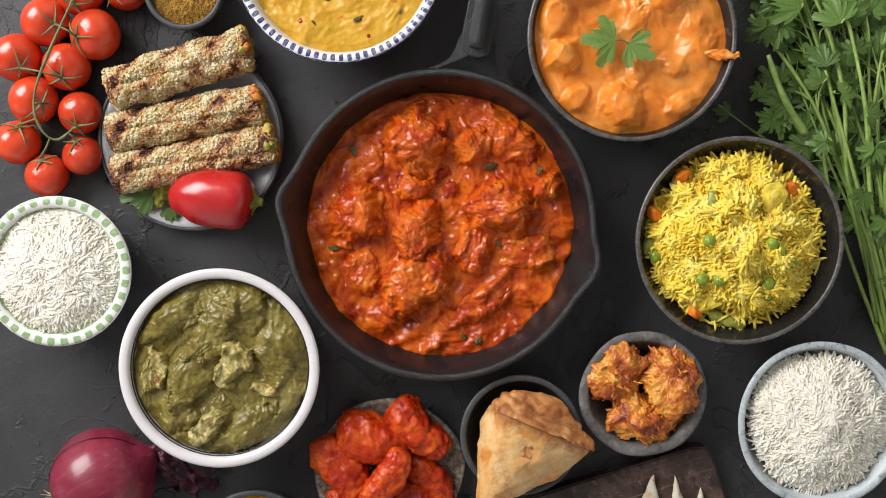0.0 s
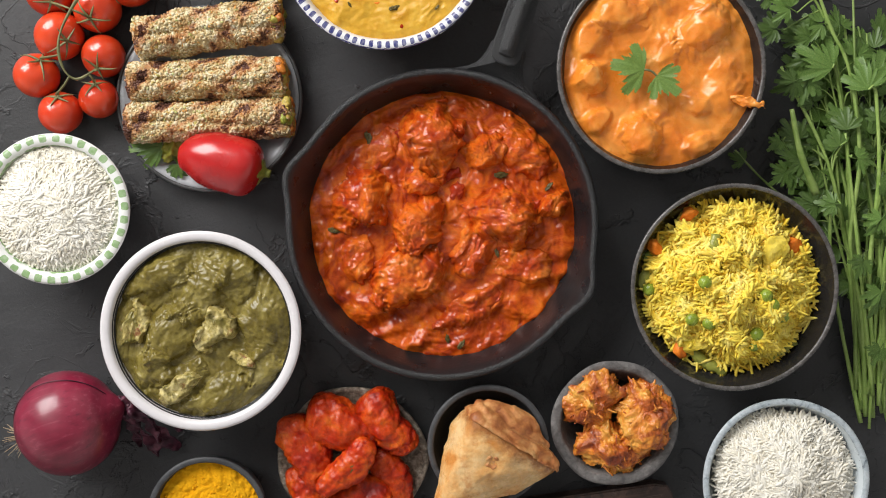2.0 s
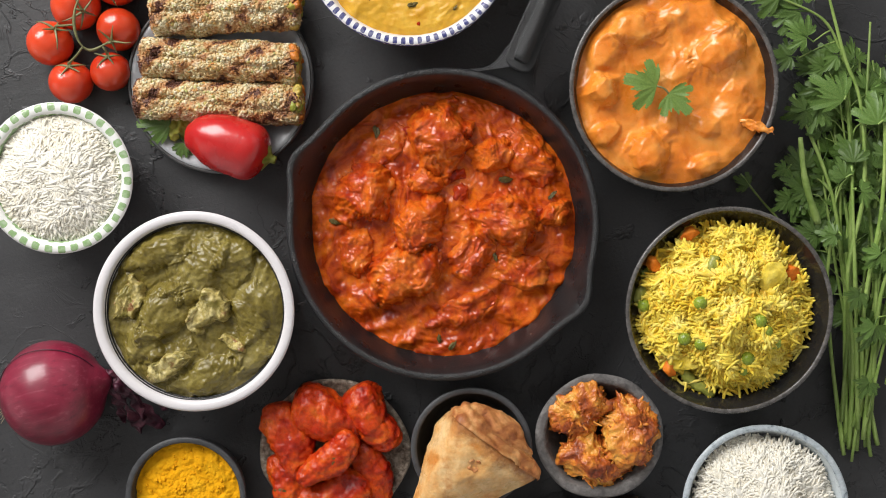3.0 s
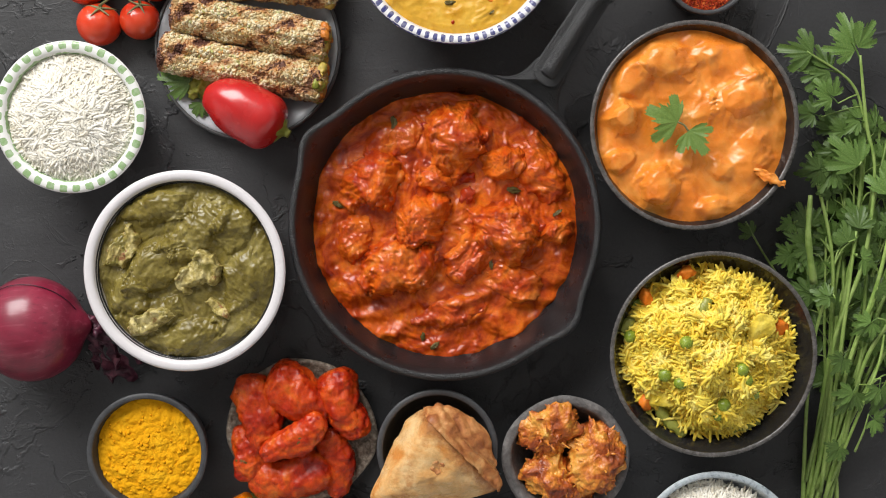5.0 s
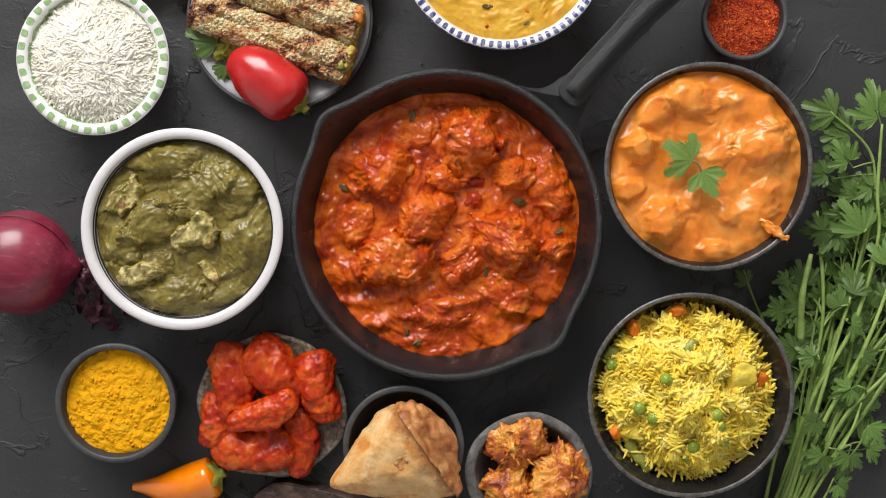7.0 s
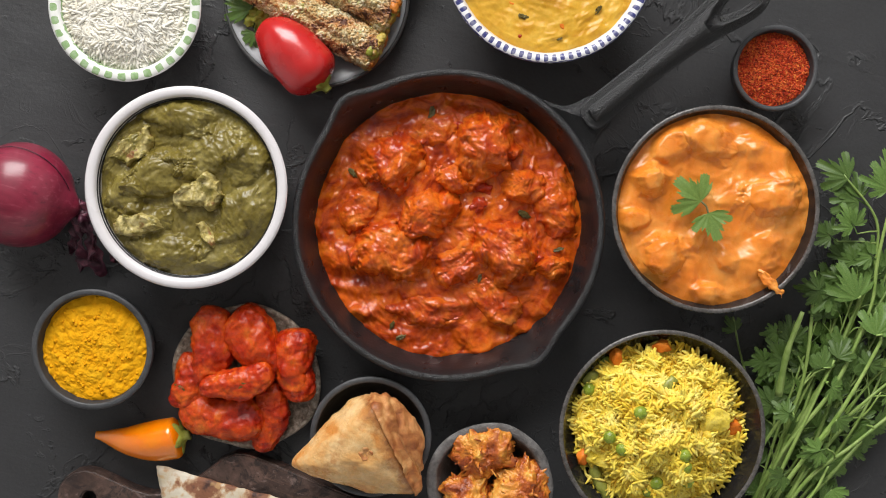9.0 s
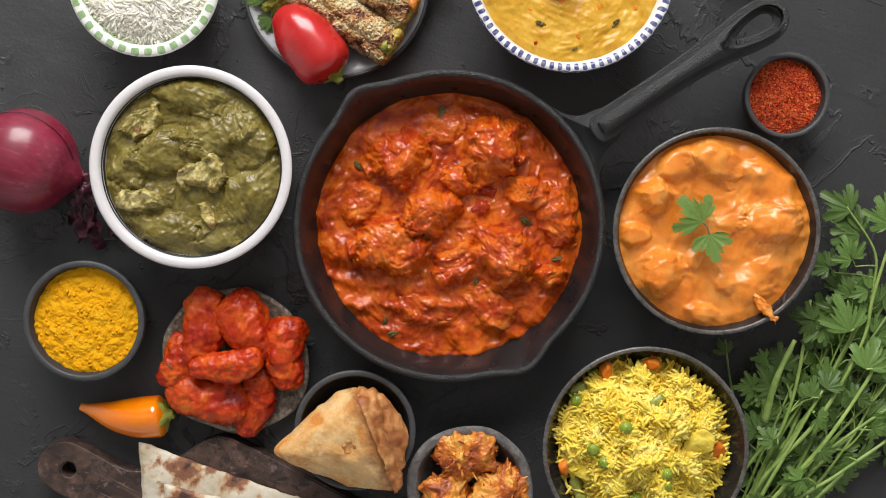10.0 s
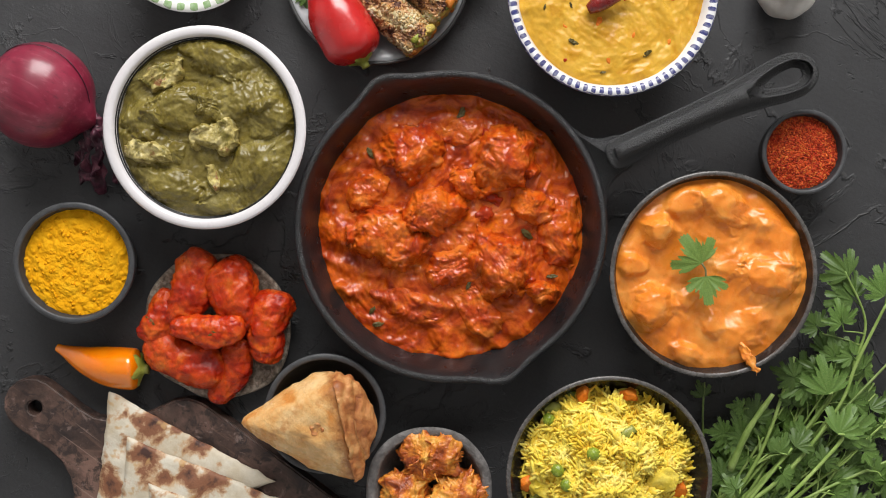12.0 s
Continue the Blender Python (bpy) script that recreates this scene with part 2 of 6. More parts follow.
def dashes(count, r0, r1, colour, lines=(), zmin=0.0, duty=0.5):
    """Painted strokes round a rim: a band of dashes from radius r0 to r1, and thin rings."""
    def add(nt, vec, base):
        s = nt.nodes.new("ShaderNodeSeparateXYZ")
        nt.links.new(vec, s.inputs[0])
        x, y, z = s.outputs
        r = math_node(nt, "SQRT", math_node(nt, "ADD", math_node(nt, "MULTIPLY", x, x), math_node(nt, "MULTIPLY", y, y)))
        wob = math_node(nt, "MULTIPLY", math_node(nt, "SUBTRACT", noise_node(nt, vec, 170.0, 2.0), 0.5), 0.003)
        r2 = math_node(nt, "ADD", r, wob)
        turn = math_node(nt, "ADD", math_node(nt, "MULTIPLY", math_node(nt, "ARCTAN2", y, x), count / (2 * math.pi)), math_node(nt, "MULTIPLY", wob, 60.0))
        wave = math_node(nt, "ABSOLUTE", math_node(nt, "SUBTRACT", math_node(nt, "FRACT", math_node(nt, "ADD", turn, 1000.0)), 0.5))
        mid, half = (r0 + r1) / 2, (r1 - r0) / 2
        q = math_node(nt, "DIVIDE", math_node(nt, "ABSOLUTE", math_node(nt, "SUBTRACT", r2, mid)), half)
        k = math_node(nt, "DIVIDE", wave, duty / 2)
        oval = math_node(nt, "ADD", math_node(nt, "POWER", q, 4.0), math_node(nt, "POWER", k, 4.0))
        mask = math_node(nt, "MULTIPLY", math_node(nt, "SUBTRACT", 1.35, oval), 4.0, True)
        for centre, width in lines:
            d = math_node(nt, "DIVIDE", math_node(nt, "ABSOLUTE", math_node(nt, "SUBTRACT", r2, centre)), width)
            mask = math_node(nt, "MAXIMUM", mask, math_node(nt, "MULTIPLY", math_node(nt, "SUBTRACT", 1.4, d), 2.0, True))
        mask = math_node(nt, "MULTIPLY", mask, math_node(nt, "GREATER_THAN", z, zmin))
        mask = math_node(nt, "MULTIPLY", mask, ramp_socket(nt, vec))
        return mix_node(nt, "MIX", mask, base, colour)
    return add


def ramp_socket(nt, vec):
    n = nt.nodes.new("ShaderNodeMapRange")
    n.inputs["From Min"].default_value, n.inputs["From Max"].default_value = 0.25, 0.6
    n.inputs["To Min"].default_value, n.inputs["To Max"].default_value = 0.7, 1.0
    nt.links.new(noise_node(nt, vec, 320.0, 3.0), n.inputs["Value"])
    return n.outputs[0]


# ---- materials ----
def plaster(name):
    """Dark troweled plaster: smooth fields broken by ridges, chips and scratches."""
    m = bpy.data.materials.new(name)
    m.use_nodes = True
    nt = m.node_tree
    b = nt.nodes["Principled BSDF"]
    vec = nt.nodes.new("ShaderNodeTexCoord").outputs["Object"]
    patch = noise_node(nt, vec, 5.0, 4.0, 0.6, 0.8)
    colour = ramp_node(nt, patch, [(0.3, (0.0255, 0.0255, 0.0270)), (0.55, (0.035, 0.035, 0.0372)), (0.75, (0.048, 0.048, 0.051))])
    grain = noise_node(nt, vec, 420.0, 4.0, 0.65)
    colour = mix_node(nt, "MULTIPLY", 1.0, colour, ramp_node(nt, grain, [(0.3, grey(0.82)), (0.7, grey(1.08))]))
    field = noise_node(nt, vec, 8.5, 7.0, 0.56, 0.7)
    ledge = ramp_node(nt, field, [(0.545, grey(0)), (0.556, grey(1)), (0.575, grey(0.45)), (0.70, grey(0.35))])
    crease = ramp_node(nt, noise_node(nt, vec, 17.0, 6.0, 0.55, 1.1), [(0.486, grey(0)), (0.497, grey(1)), (0.503, grey(1)), (0.514, grey(0))])
    chips = ramp_node(nt, noise_node(nt, vec, 58.0, 5.0, 0.6, 0.6), [(0.60, grey(0)), (0.635, grey(1)), (0.70, grey(0.6))])
    pits = ramp_node(nt, noise_node(nt, vec, 150.0, 3.0, 0.55, 0.2), [(0.66, grey(0)), (0.70, grey(1))])
    rough_part = ramp_node(nt, noise_node(nt, vec, 6.5, 4.0, 0.6, 0.4), [(0.45, grey(0.0)), (0.58, grey(1))])
    torn_part = ramp_node(nt, noise_node(nt, vec, 11.0, 4.0, 0.6), [(0.50, grey(0.0)), (0.60, grey(1))])
    sway = nt.nodes.new("ShaderNodeMapping")
    sway.inputs["Rotation"].default_value = (0, 0, radians(-35))
    sway.inputs["Scale"].default_value = (4.0, 26.0, 1.0)
    nt.links.new(vec, sway.inputs["Vector"])
    strokes = noise_node(nt, sway.outputs[0], 4.0, 4.0, 0.55, 0.5)
    h = math_node(nt, "ADD", math_node(nt, "MULTIPLY", ledge, 0.22), math_node(nt, "MULTIPLY", math_node(nt, "MULTIPLY", crease, rough_part), 0.09))
    h = math_node(nt, "ADD", h, math_node(nt, "MULTIPLY", math_node(nt, "MULTIPLY", chips, torn_part), 0.28))
    h = math_node(nt, "ADD", h, math_node(nt, "MULTIPLY", math_node(nt, "MULTIPLY", pits, rough_part), -0.10))
    h = math_node(nt, "ADD", h, math_node(nt, "MULTIPLY", strokes, 0.07))
    h = math_node(nt, "ADD", h, math_node(nt, "MULTIPLY", grain, 0.06))
    h = math_node(nt, "ADD", h, math_node(nt, "MULTIPLY", patch, 0.5))
    bn = nt.nodes.new("ShaderNodeBump")
    bn.inputs["Strength"].default_value, bn.inputs["Distance"].default_value = 1.0, 0.0042
    nt.links.new(h, bn.inputs["Height"])
    nt.links.new(bn.outputs["Normal"], b.inputs["Normal"])
    nt.links.new(colour, b.inputs["Base Color"])
    rr = nt.nodes.new("ShaderNodeMapRange")
    rr.inputs["To Min"].default_value, rr.inputs["To Max"].default_value = 0.40, 0.64
    nt.links.new(noise_node(nt, vec, 30.0, 4.0), rr.inputs["Value"])
    nt.links.new(rr.outputs[0], b.inputs["Roughness"])
    return m


def leaf_material(name, stops):
    return see_through(mat(name, stops, 55.0, (0.36, 0.52), 0.06, 160.0, 0.0004, 0.10, spec=0.5, vary=0.45), 0.25)


def charred(lo, hi, dark=(0.03, 0.012, 0.006), brown=(0.22, 0.09, 0.03), scale=45.0):
    """Burnt patches of their own shape over the base colour."""
    def add(nt, vec, base):
        f = noise_node(nt, vec, scale, 8.0, 0.66, 0.15)
        b1 = ramp_node(nt, f, [(lo - 0.07, grey(0)), (lo, grey(1))])
        b2 = ramp_node(nt, f, [(hi - 0.04, grey(0)), (hi + 0.02, grey(1))])
        return mix_node(nt, "MIX", b2, mix_node(nt, "MIX", b1, base, brown), dark)
    return add


def smeared(nt, vec, base):
    """Pale meat with green sauce smeared over it and a few scorched spots."""
    a = charred(0.64, 0.71, scale=110.0)(nt, vec, base)
    return mix_node(nt, "MIX", ramp_node(nt, noise_node(nt, vec, 75.0, 6.0, 0.65, 0.8), [(0.50, grey(0)), (0.62, grey(0.9))]), a, (0.15, 0.125, 0.022))


def streaks(pale, dark):
    """Fine lines along x, as on an onion's skin."""
    def add(nt, vec, base):
        mp = nt.nodes.new("ShaderNodeMapping")
        mp.inputs["Scale"].default_value = (14.0, 260.0, 260.0)
        nt.links.new(vec, mp.inputs["Vector"])
        f = noise_node(nt, mp.outputs[0], 1.0, 4.0, 0.6, 0.2)
        a = mix_node(nt, "MIX", ramp_node(nt, f, [(0.56, grey(0)), (0.75, grey(0.5))]), base, pale)
        return mix_node(nt, "MIX", ramp_node(nt, f, [(0.25, grey(0.6)), (0.42, grey(0))]), a, dark)
    return add


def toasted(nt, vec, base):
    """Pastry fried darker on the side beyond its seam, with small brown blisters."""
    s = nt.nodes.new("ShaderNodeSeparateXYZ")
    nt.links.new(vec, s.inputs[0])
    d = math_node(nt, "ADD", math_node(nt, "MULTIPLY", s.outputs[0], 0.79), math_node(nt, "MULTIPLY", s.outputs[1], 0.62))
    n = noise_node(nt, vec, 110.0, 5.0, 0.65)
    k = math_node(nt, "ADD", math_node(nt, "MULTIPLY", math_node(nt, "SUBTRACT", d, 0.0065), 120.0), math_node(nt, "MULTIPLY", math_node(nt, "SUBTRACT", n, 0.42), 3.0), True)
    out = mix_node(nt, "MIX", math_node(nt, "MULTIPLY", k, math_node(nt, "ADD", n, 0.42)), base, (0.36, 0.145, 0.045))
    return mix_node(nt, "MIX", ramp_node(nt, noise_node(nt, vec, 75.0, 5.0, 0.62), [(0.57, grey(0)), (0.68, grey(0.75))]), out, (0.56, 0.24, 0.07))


def seared(nt, vec, base):
    """Crust browned along the seam that winds round a roll, and burnt at one tip; x runs along the roll."""
    s = nt.nodes.new("ShaderNodeSeparateXYZ")
    nt.links.new(vec, s.inputs[0])
    x, y, z = s.outputs
    ang = math_node(nt, "ARCTAN2", z, y)
    n = noise_node(nt, vec, 70.0, 5.0, 0.65)
    wind = math_node(nt, "ADD", math_node(nt, "MULTIPLY", x, 31.0), math_node(nt, "MULTIPLY", ang, 0.42))
    wind = math_node(nt, "ADD", wind, math_node(nt, "MULTIPLY", n, 0.55))
    near = math_node(nt, "ABSOLUTE", math_node(nt, "SUBTRACT", math_node(nt, "FRACT", math_node(nt, "ADD", wind, 20.0)), 0.5))
    tip = math_node(nt, "MULTIPLY", math_node(nt, "SUBTRACT", -0.0480, x), 30.0, True)
    low = math_node(nt, "MULTIPLY", math_node(nt, "SUBTRACT", 0.006, z), 60.0, True)
    patchy = noise_node(nt, vec, 62.0, 6.0, 0.68, 0.4)
    k = math_node(nt, "SUBTRACT", math_node(nt, "ADD", math_node(nt, "MULTIPLY", patchy, 1.6), math_node(nt, "ADD", tip, math_node(nt, "MULTIPLY", low, 0.16))), math_node(nt, "MULTIPLY", near, 0.75))
    a = mix_node(nt, "MIX", ramp_node(nt, k, [(0.58, grey(0)), (0.78, grey(0.8))]), base, (0.44, 0.17, 0.05))
    return mix_node(nt, "MIX", ramp_node(nt, k, [(0.78, grey(0)), (0.87, grey(0.94))]), a, (0.075, 0.020, 0.012))


def blistered(spots):
    """Scorch marks of a hot oven: tan halos round brown and black blisters; spots are x, y, radius."""
    def add(nt, vec, base):
        s = nt.nodes.new("ShaderNodeSeparateXYZ")
        nt.links.new(vec, s.inputs[0])
        fibre = noise_node(nt, vec, 170.0, 4.0, 0.62, 0.3)
        ragged = noise_node(nt, vec, 62.0, 4.0, 0.6, 0.4)
        k = math_node(nt, "MULTIPLY", noise_node(nt, vec, 27.0, 4.0, 0.52, 0.5), 0.70)
        for x, y, r in spots:
            dx, dy = math_node(nt, "SUBTRACT", s.outputs[0], x), math_node(nt, "SUBTRACT", s.outputs[1], y)
            d = math_node(nt, "SQRT", math_node(nt, "ADD", math_node(nt, "MULTIPLY", dx, dx), math_node(nt, "MULTIPLY", dy, dy)))
            k = math_node(nt, "MAXIMUM", k, math_node(nt, "SUBTRACT", 0.86, math_node(nt, "MULTIPLY", d, 0.27 / r)))
        k = math_node(nt, "ADD", k, math_node(nt, "ADD", math_node(nt, "MULTIPLY", math_node(nt, "SUBTRACT", fibre, 0.5), 0.34), math_node(nt, "MULTIPLY", math_node(nt, "SUBTRACT", ragged, 0.5), 0.95)))
        a = mix_node(nt, "MIX", ramp_node(nt, k, [(0.46, grey(0)), (0.55, grey(0.8))]), base, (0.46, 0.25, 0.11))
        a = mix_node(nt, "MIX", ramp_node(nt, k, [(0.54, grey(0)), (0.64, grey(0.92))]), a, (0.20, 0.072, 0.034))
        a = mix_node(nt, "MIX", ramp_node(nt, k, [(0.70, grey(0)), (0.86, grey(0.95))]), a, (0.048, 0.019, 0.015))
        dots = noise_node(nt, vec, 75.0, 2.0, 0.5)
        return mix_node(nt, "MIX", ramp_node(nt, dots, [(0.66, grey(0)), (0.71, grey(0.7))]), a, (0.50, 0.30, 0.12))
    return add


def worn_wood(nt, vec, base):
    """Old board: dark and pale grain along x, rubbed reddish patches, knife marks."""
    s = streaks((0.20, 0.115, 0.085), (0.014, 0.009, 0.008))(nt, vec, base)
    rubbed = ramp_node(nt, noise_node(nt, vec, 22.0, 6.0, 0.62, 0.8), [(0.50, grey(0)), (0.60, grey(0.8))])
    s = mix_node(nt, "MIX", rubbed, s, (0.20, 0.115, 0.088))
    black = ramp_node(nt, noise_node(nt, vec, 15.0, 6.0, 0.6, 0.5), [(0.34, grey(0.85)), (0.43, grey(0))])
    s = mix_node(nt, "MIX", black, s, (0.022, 0.014, 0.013))
    mp = nt.nodes.new("ShaderNodeMapping")
    mp.inputs["Rotation"].default_value = (0, 0, radians(62))
    mp.inputs["Scale"].default_value = (9.0, 330.0, 1.0)
    nt.links.new(vec, mp.inputs["Vector"])
    chips = ramp_node(nt, noise_node(nt, vec, 85.0, 7.0, 0.68, 0.9), [(0.40, grey(0.85)), (0.48, grey(0))])
    s = mix_node(nt, "MIX", chips, s, (0.020, 0.013, 0.012))
    pale = ramp_node(nt, noise_node(nt, vec, 150.0, 5.0, 0.65, 0.6), [(0.60, grey(0)), (0.67, grey(0.55))])
    s = mix_node(nt, "MIX", pale, s, (0.23, 0.165, 0.145))
    cuts = ramp_node(nt, noise_node(nt, mp.outputs[0], 1.0, 2.0, 0.5, 0.1), [(0.68, grey(0)), (0.72, grey(0.4))])
    return mix_node(nt, "MIX", cuts, s, (0.33, 0.23, 0.19))


def speckle(colour, scale=500.0, lo=0.66):
    def add(nt, vec, base):
        f = noise_node(nt, vec, scale, 2.0, 0.5)
        return mix_node(nt, "MIX", ramp_node(nt, f, [(lo, grey(0)), (lo + 0.03, grey(1))]), base, colour)
    return add


PLASTER = plaster("dark_plaster")
# Unseen ceiling and walls: their greys set how much fill light bounces back.
CEILING = mat("ceiling_paint", [(0.3, grey(0.50)), (0.7, grey(0.54))], 4.0, (0.8, 0.9), 0.1, 80.0, fine=0.05)
WALL = mat("wall_paint", [(0.3, grey(0.70)), (0.7, grey(0.74))], 4.0, (0.8, 0.9), 0.1, 80.0, fine=0.05)
FLOOR = mat("floor_wood", [(0.3, (0.14, 0.09, 0.05)), (0.7, (0.24, 0.16, 0.09))], 6.0, (0.4, 0.6), 0.2, 90.0)
LEG = mat("table_wood", [(0.3, (0.10, 0.06, 0.035)), (0.7, (0.17, 0.10, 0.06))], 12.0, (0.4, 0.6), 0.2, 90.0)
IRON = mat("cast_iron", [(0.3, (0.011, 0.011, 0.012)), (0.7, (0.020, 0.020, 0.022))], 30.0, (0.32, 0.46), 0.9, 900.0, 0.0011, 0.45, spec=0.6)
CURRY = mat("red_curry", [(0.30, (0.23, 0.016, 0.002)), (0.44, (0.45, 0.053, 0.004)), (0.56, (0.62, 0.105, 0.007)), (0.74, (0.76, 0.19, 0.014))],
            52.0, (0.04, 0.10), 0.50, 420.0, 0.0010, 0.22, spec=0.32, sss=0.02, lumps=0.6, distortion=1.4)
CURRY_MEAT = mat("sauced_chicken", [(0.30, (0.36, 0.026, 0.003)), (0.44, (0.55, 0.070, 0.006)), (0.58, (0.70, 0.145, 0.012)), (0.76, (0.81, 0.27, 0.045))],
                 46.0, (0.05, 0.13), 0.45, 380.0, 0.0011, 0.28, spec=0.38, sss=0.02, lumps=0.6, distortion=1.2)
TOMATO_BIT = mat("stewed_tomato", [(0.3, (0.34, 0.018, 0.003)), (0.7, (0.54, 0.055, 0.006))], 120.0, (0.12, 0.25), 0.6, 350.0, 0.0012, 0.3, spec=0.35, lumps=0.6)
HERB = leaf_material("chopped_herb", [(0.3, (0.10, 0.072, 0.014)), (0.5, (0.17, 0.125, 0.024)), (0.7, (0.25, 0.19, 0.045))])
OIL = mat("curry_oil", [(0.3, (0.15, 0.013, 0.002)), (0.7, (0.24, 0.028, 0.003))], 60.0, (0.10, 0.2), 0.15, 200.0, spec=0.35)
PALAK = mat("spinach_curry", [(0.28, (0.105, 0.076, 0.013)), (0.45, (0.200, 0.152, 0.028)), (0.6, (0.300, 0.240, 0.062)), (0.78, (0.44, 0.375, 0.17))],
            40.0, (0.18, 0.40), 0.45, 420.0, 0.0008, 0.45, spec=0.42, sss=0.04, lumps=0.5, distortion=1.2)
PALAK_MEAT = mat("pale_chicken_in_spinach", [(0.32, (0.24, 0.18, 0.035)), (0.46, (0.48, 0.38, 0.12)), (0.62, (0.70, 0.59, 0.27))],
                 150.0, (0.25, 0.45), 0.6, 420.0, 0.0012, 0.3, spec=0.4, lumps=0.6, extra=smeared)
TIKKA = mat("cream_curry", [(0.28, (0.72, 0.180, 0.016)), (0.45, (0.81, 0.240, 0.027)), (0.6, (0.87, 0.315, 0.050)), (0.78, (0.90, 0.44, 0.12))],
            48.0, (0.20, 0.34), 0.4, 260.0, 0.0008, 0.14, spec=0.5, sss=0.06, lumps=0.5)
DAL = mat("yellow_lentils", [(0.28, (0.52, 0.23, 0.012)), (0.45, (0.64, 0.335, 0.026)), (0.6, (0.69, 0.395, 0.045)), (0.78, (0.73, 0.47, 0.09))],
          65.0, (0.26, 0.42), 0.3, 340.0, 0.0006, 0.12, spec=0.36, sss=0.12, lumps=0.4)
RICE = mat("white_rice", [(0.3, (0.78, 0.74, 0.65)), (0.5, (0.83, 0.80, 0.725)), (0.7, (0.86, 0.84, 0.78))], 45.0, (0.4, 0.6), 0.05, 900.0, 0.0003, 0.03, spec=0.15,
           island=[(0.0, (0.95, 0.90, 0.80)), (0.12, (0.97, 0.95, 0.90)), (0.5, (0.98, 0.97, 0.94)), (1.0, (1, 1, 1))])
YELLOW_RICE = mat("yellow_rice", [(0.3, (0.84, 0.60, 0.05)), (0.5, (0.88, 0.71, 0.11)), (0.7, (0.91, 0.79, 0.24))], 60.0, (0.32, 0.5), 0.1, 900.0, 0.0003, 0.08, spec=0.2,
                  island=[(0.0, (0.92, 0.72, 0.5)), (0.15, (0.98, 0.90, 0.8)), (0.6, (1, 1, 0.9)), (1.0, (1, 1, 1))])
YELLOW_MOUND = mat("yellow_rice_under", [(0.3, (0.82, 0.55, 0.03)), (0.7, (0.88, 0.66, 0.08))], 90.0, (0.4, 0.6), 0.5, 500.0, 0.0015, 0.12)
RICE_MOUND = mat("white_rice_under", [(0.3, (0.84, 0.80, 0.71)), (0.7, (0.89, 0.86, 0.79))], 90.0, (0.4, 0.6), 0.4, 500.0, 0.0008, 0.06, spec=0.12)
PEA = mat("green_pea", [(0.3, (0.20, 0.29, 0.02)), (0.7, (0.36, 0.45, 0.05))], 130.0, (0.2, 0.35), 0.5, 500.0, fine=0.15, sss=0.15, vary=0.2)
CARROT = mat("carrot", [(0.3, (0.80, 0.17, 0.008)), (0.7, (0.88, 0.28, 0.03))], 150.0, (0.4, 0.55), 0.4, 500.0, 0.0014, spec=0.25, sss=0.05)
BEAN = mat("green_bean", [(0.3, (0.20, 0.22, 0.025)), (0.7, (0.42, 0.42, 0.08))], 150.0, (0.3, 0.45), 0.3, 500.0, sss=0.1)
POTATO = mat("yellow_potato", [(0.3, (0.86, 0.62, 0.05)), (0.7, (0.90, 0.73, 0.15))], 90.0, (0.55, 0.7), 0.5, 400.0, 0.0015, spec=0.1, sss=0.15)
WHITE_GLAZE = mat("white_glaze", [(0.3, (0.68, 0.65, 0.665)), (0.7, (0.74, 0.71, 0.725))], 20.0, (0.2, 0.3), 0.05, 300.0, fine=0.04, coat=0.2)
BLACK_LINE = mat("black_enamel_line", [(0.3, grey(0.012)), (0.7, grey(0.02))], 80.0, (0.25, 0.35), 0.05, 300.0)
GREEN_BOWL = mat("green_dotted_glaze", [(0.3, (0.74, 0.74, 0.71)), (0.7, (0.80, 0.80, 0.78))], 20.0, (0.18, 0.28), 0.05, 300.0, fine=0.04, coat=0.3,
                 extra=dashes(34, 0.0458, 0.0507, (0.24, 0.38, 0.16), [(0.0430, 0.0005)], 0.030, 0.56))
BLUE_BOWL = mat("blue_dashed_glaze", [(0.3, (0.74, 0.74, 0.75)), (0.7, (0.80, 0.80, 0.81))], 20.0, (0.18, 0.28), 0.05, 300.0, fine=0.04, coat=0.3,
                extra=dashes(76, 0.0646, 0.0692, (0.035, 0.04, 0.17), [(0.0701, 0.0004)], 0.040, 0.52))
BLACK_BOWL = mat("black_glaze", [(0.3, (0.012, 0.012, 0.013)), (0.7, (0.024, 0.0225, 0.0225))], 25.0, (0.15, 0.27), 0.10, 500.0, 0.0005, 0.25, spec=0.6)
MATTE_BOWL = mat("matte_black_stoneware", [(0.3, (0.026, 0.027, 0.029)), (0.7, (0.042, 0.043, 0.046))], 30.0, (0.5, 0.65), 0.3, 600.0, 0.0006, 0.25)
RIM_DARK = mat("worn_dark_rim", [(0.3, (0.06, 0.054, 0.05)), (0.7, (0.15, 0.14, 0.135))], 120.0, (0.2, 0.34), 0.2, 500.0, 0.0005, 0.3)
RIM_MATTE = mat("worn_matte_rim", [(0.3, (0.045, 0.046, 0.050)), (0.7, (0.075, 0.077, 0.082))], 120.0, (0.45, 0.6), 0.3, 600.0, 0.0005, 0.3)
RIM_BLUE = mat("worn_blue_rim", [(0.3, (0.16, 0.19, 0.22)), (0.42, (0.44, 0.50, 0.54)), (0.7, (0.60, 0.65, 0.68))], 160.0, (0.3, 0.45), 0.2, 500.0, 0.0005, 0.3)
STONE = mat("grey_stone", [(0.3, (0.095, 0.088, 0.086)), (0.55, (0.185, 0.172, 0.166)), (0.75, (0.30, 0.28, 0.27))], 110.0, (0.6, 0.8), 0.8, 420.0, 0.0016, 0.4, lumps=0.8)
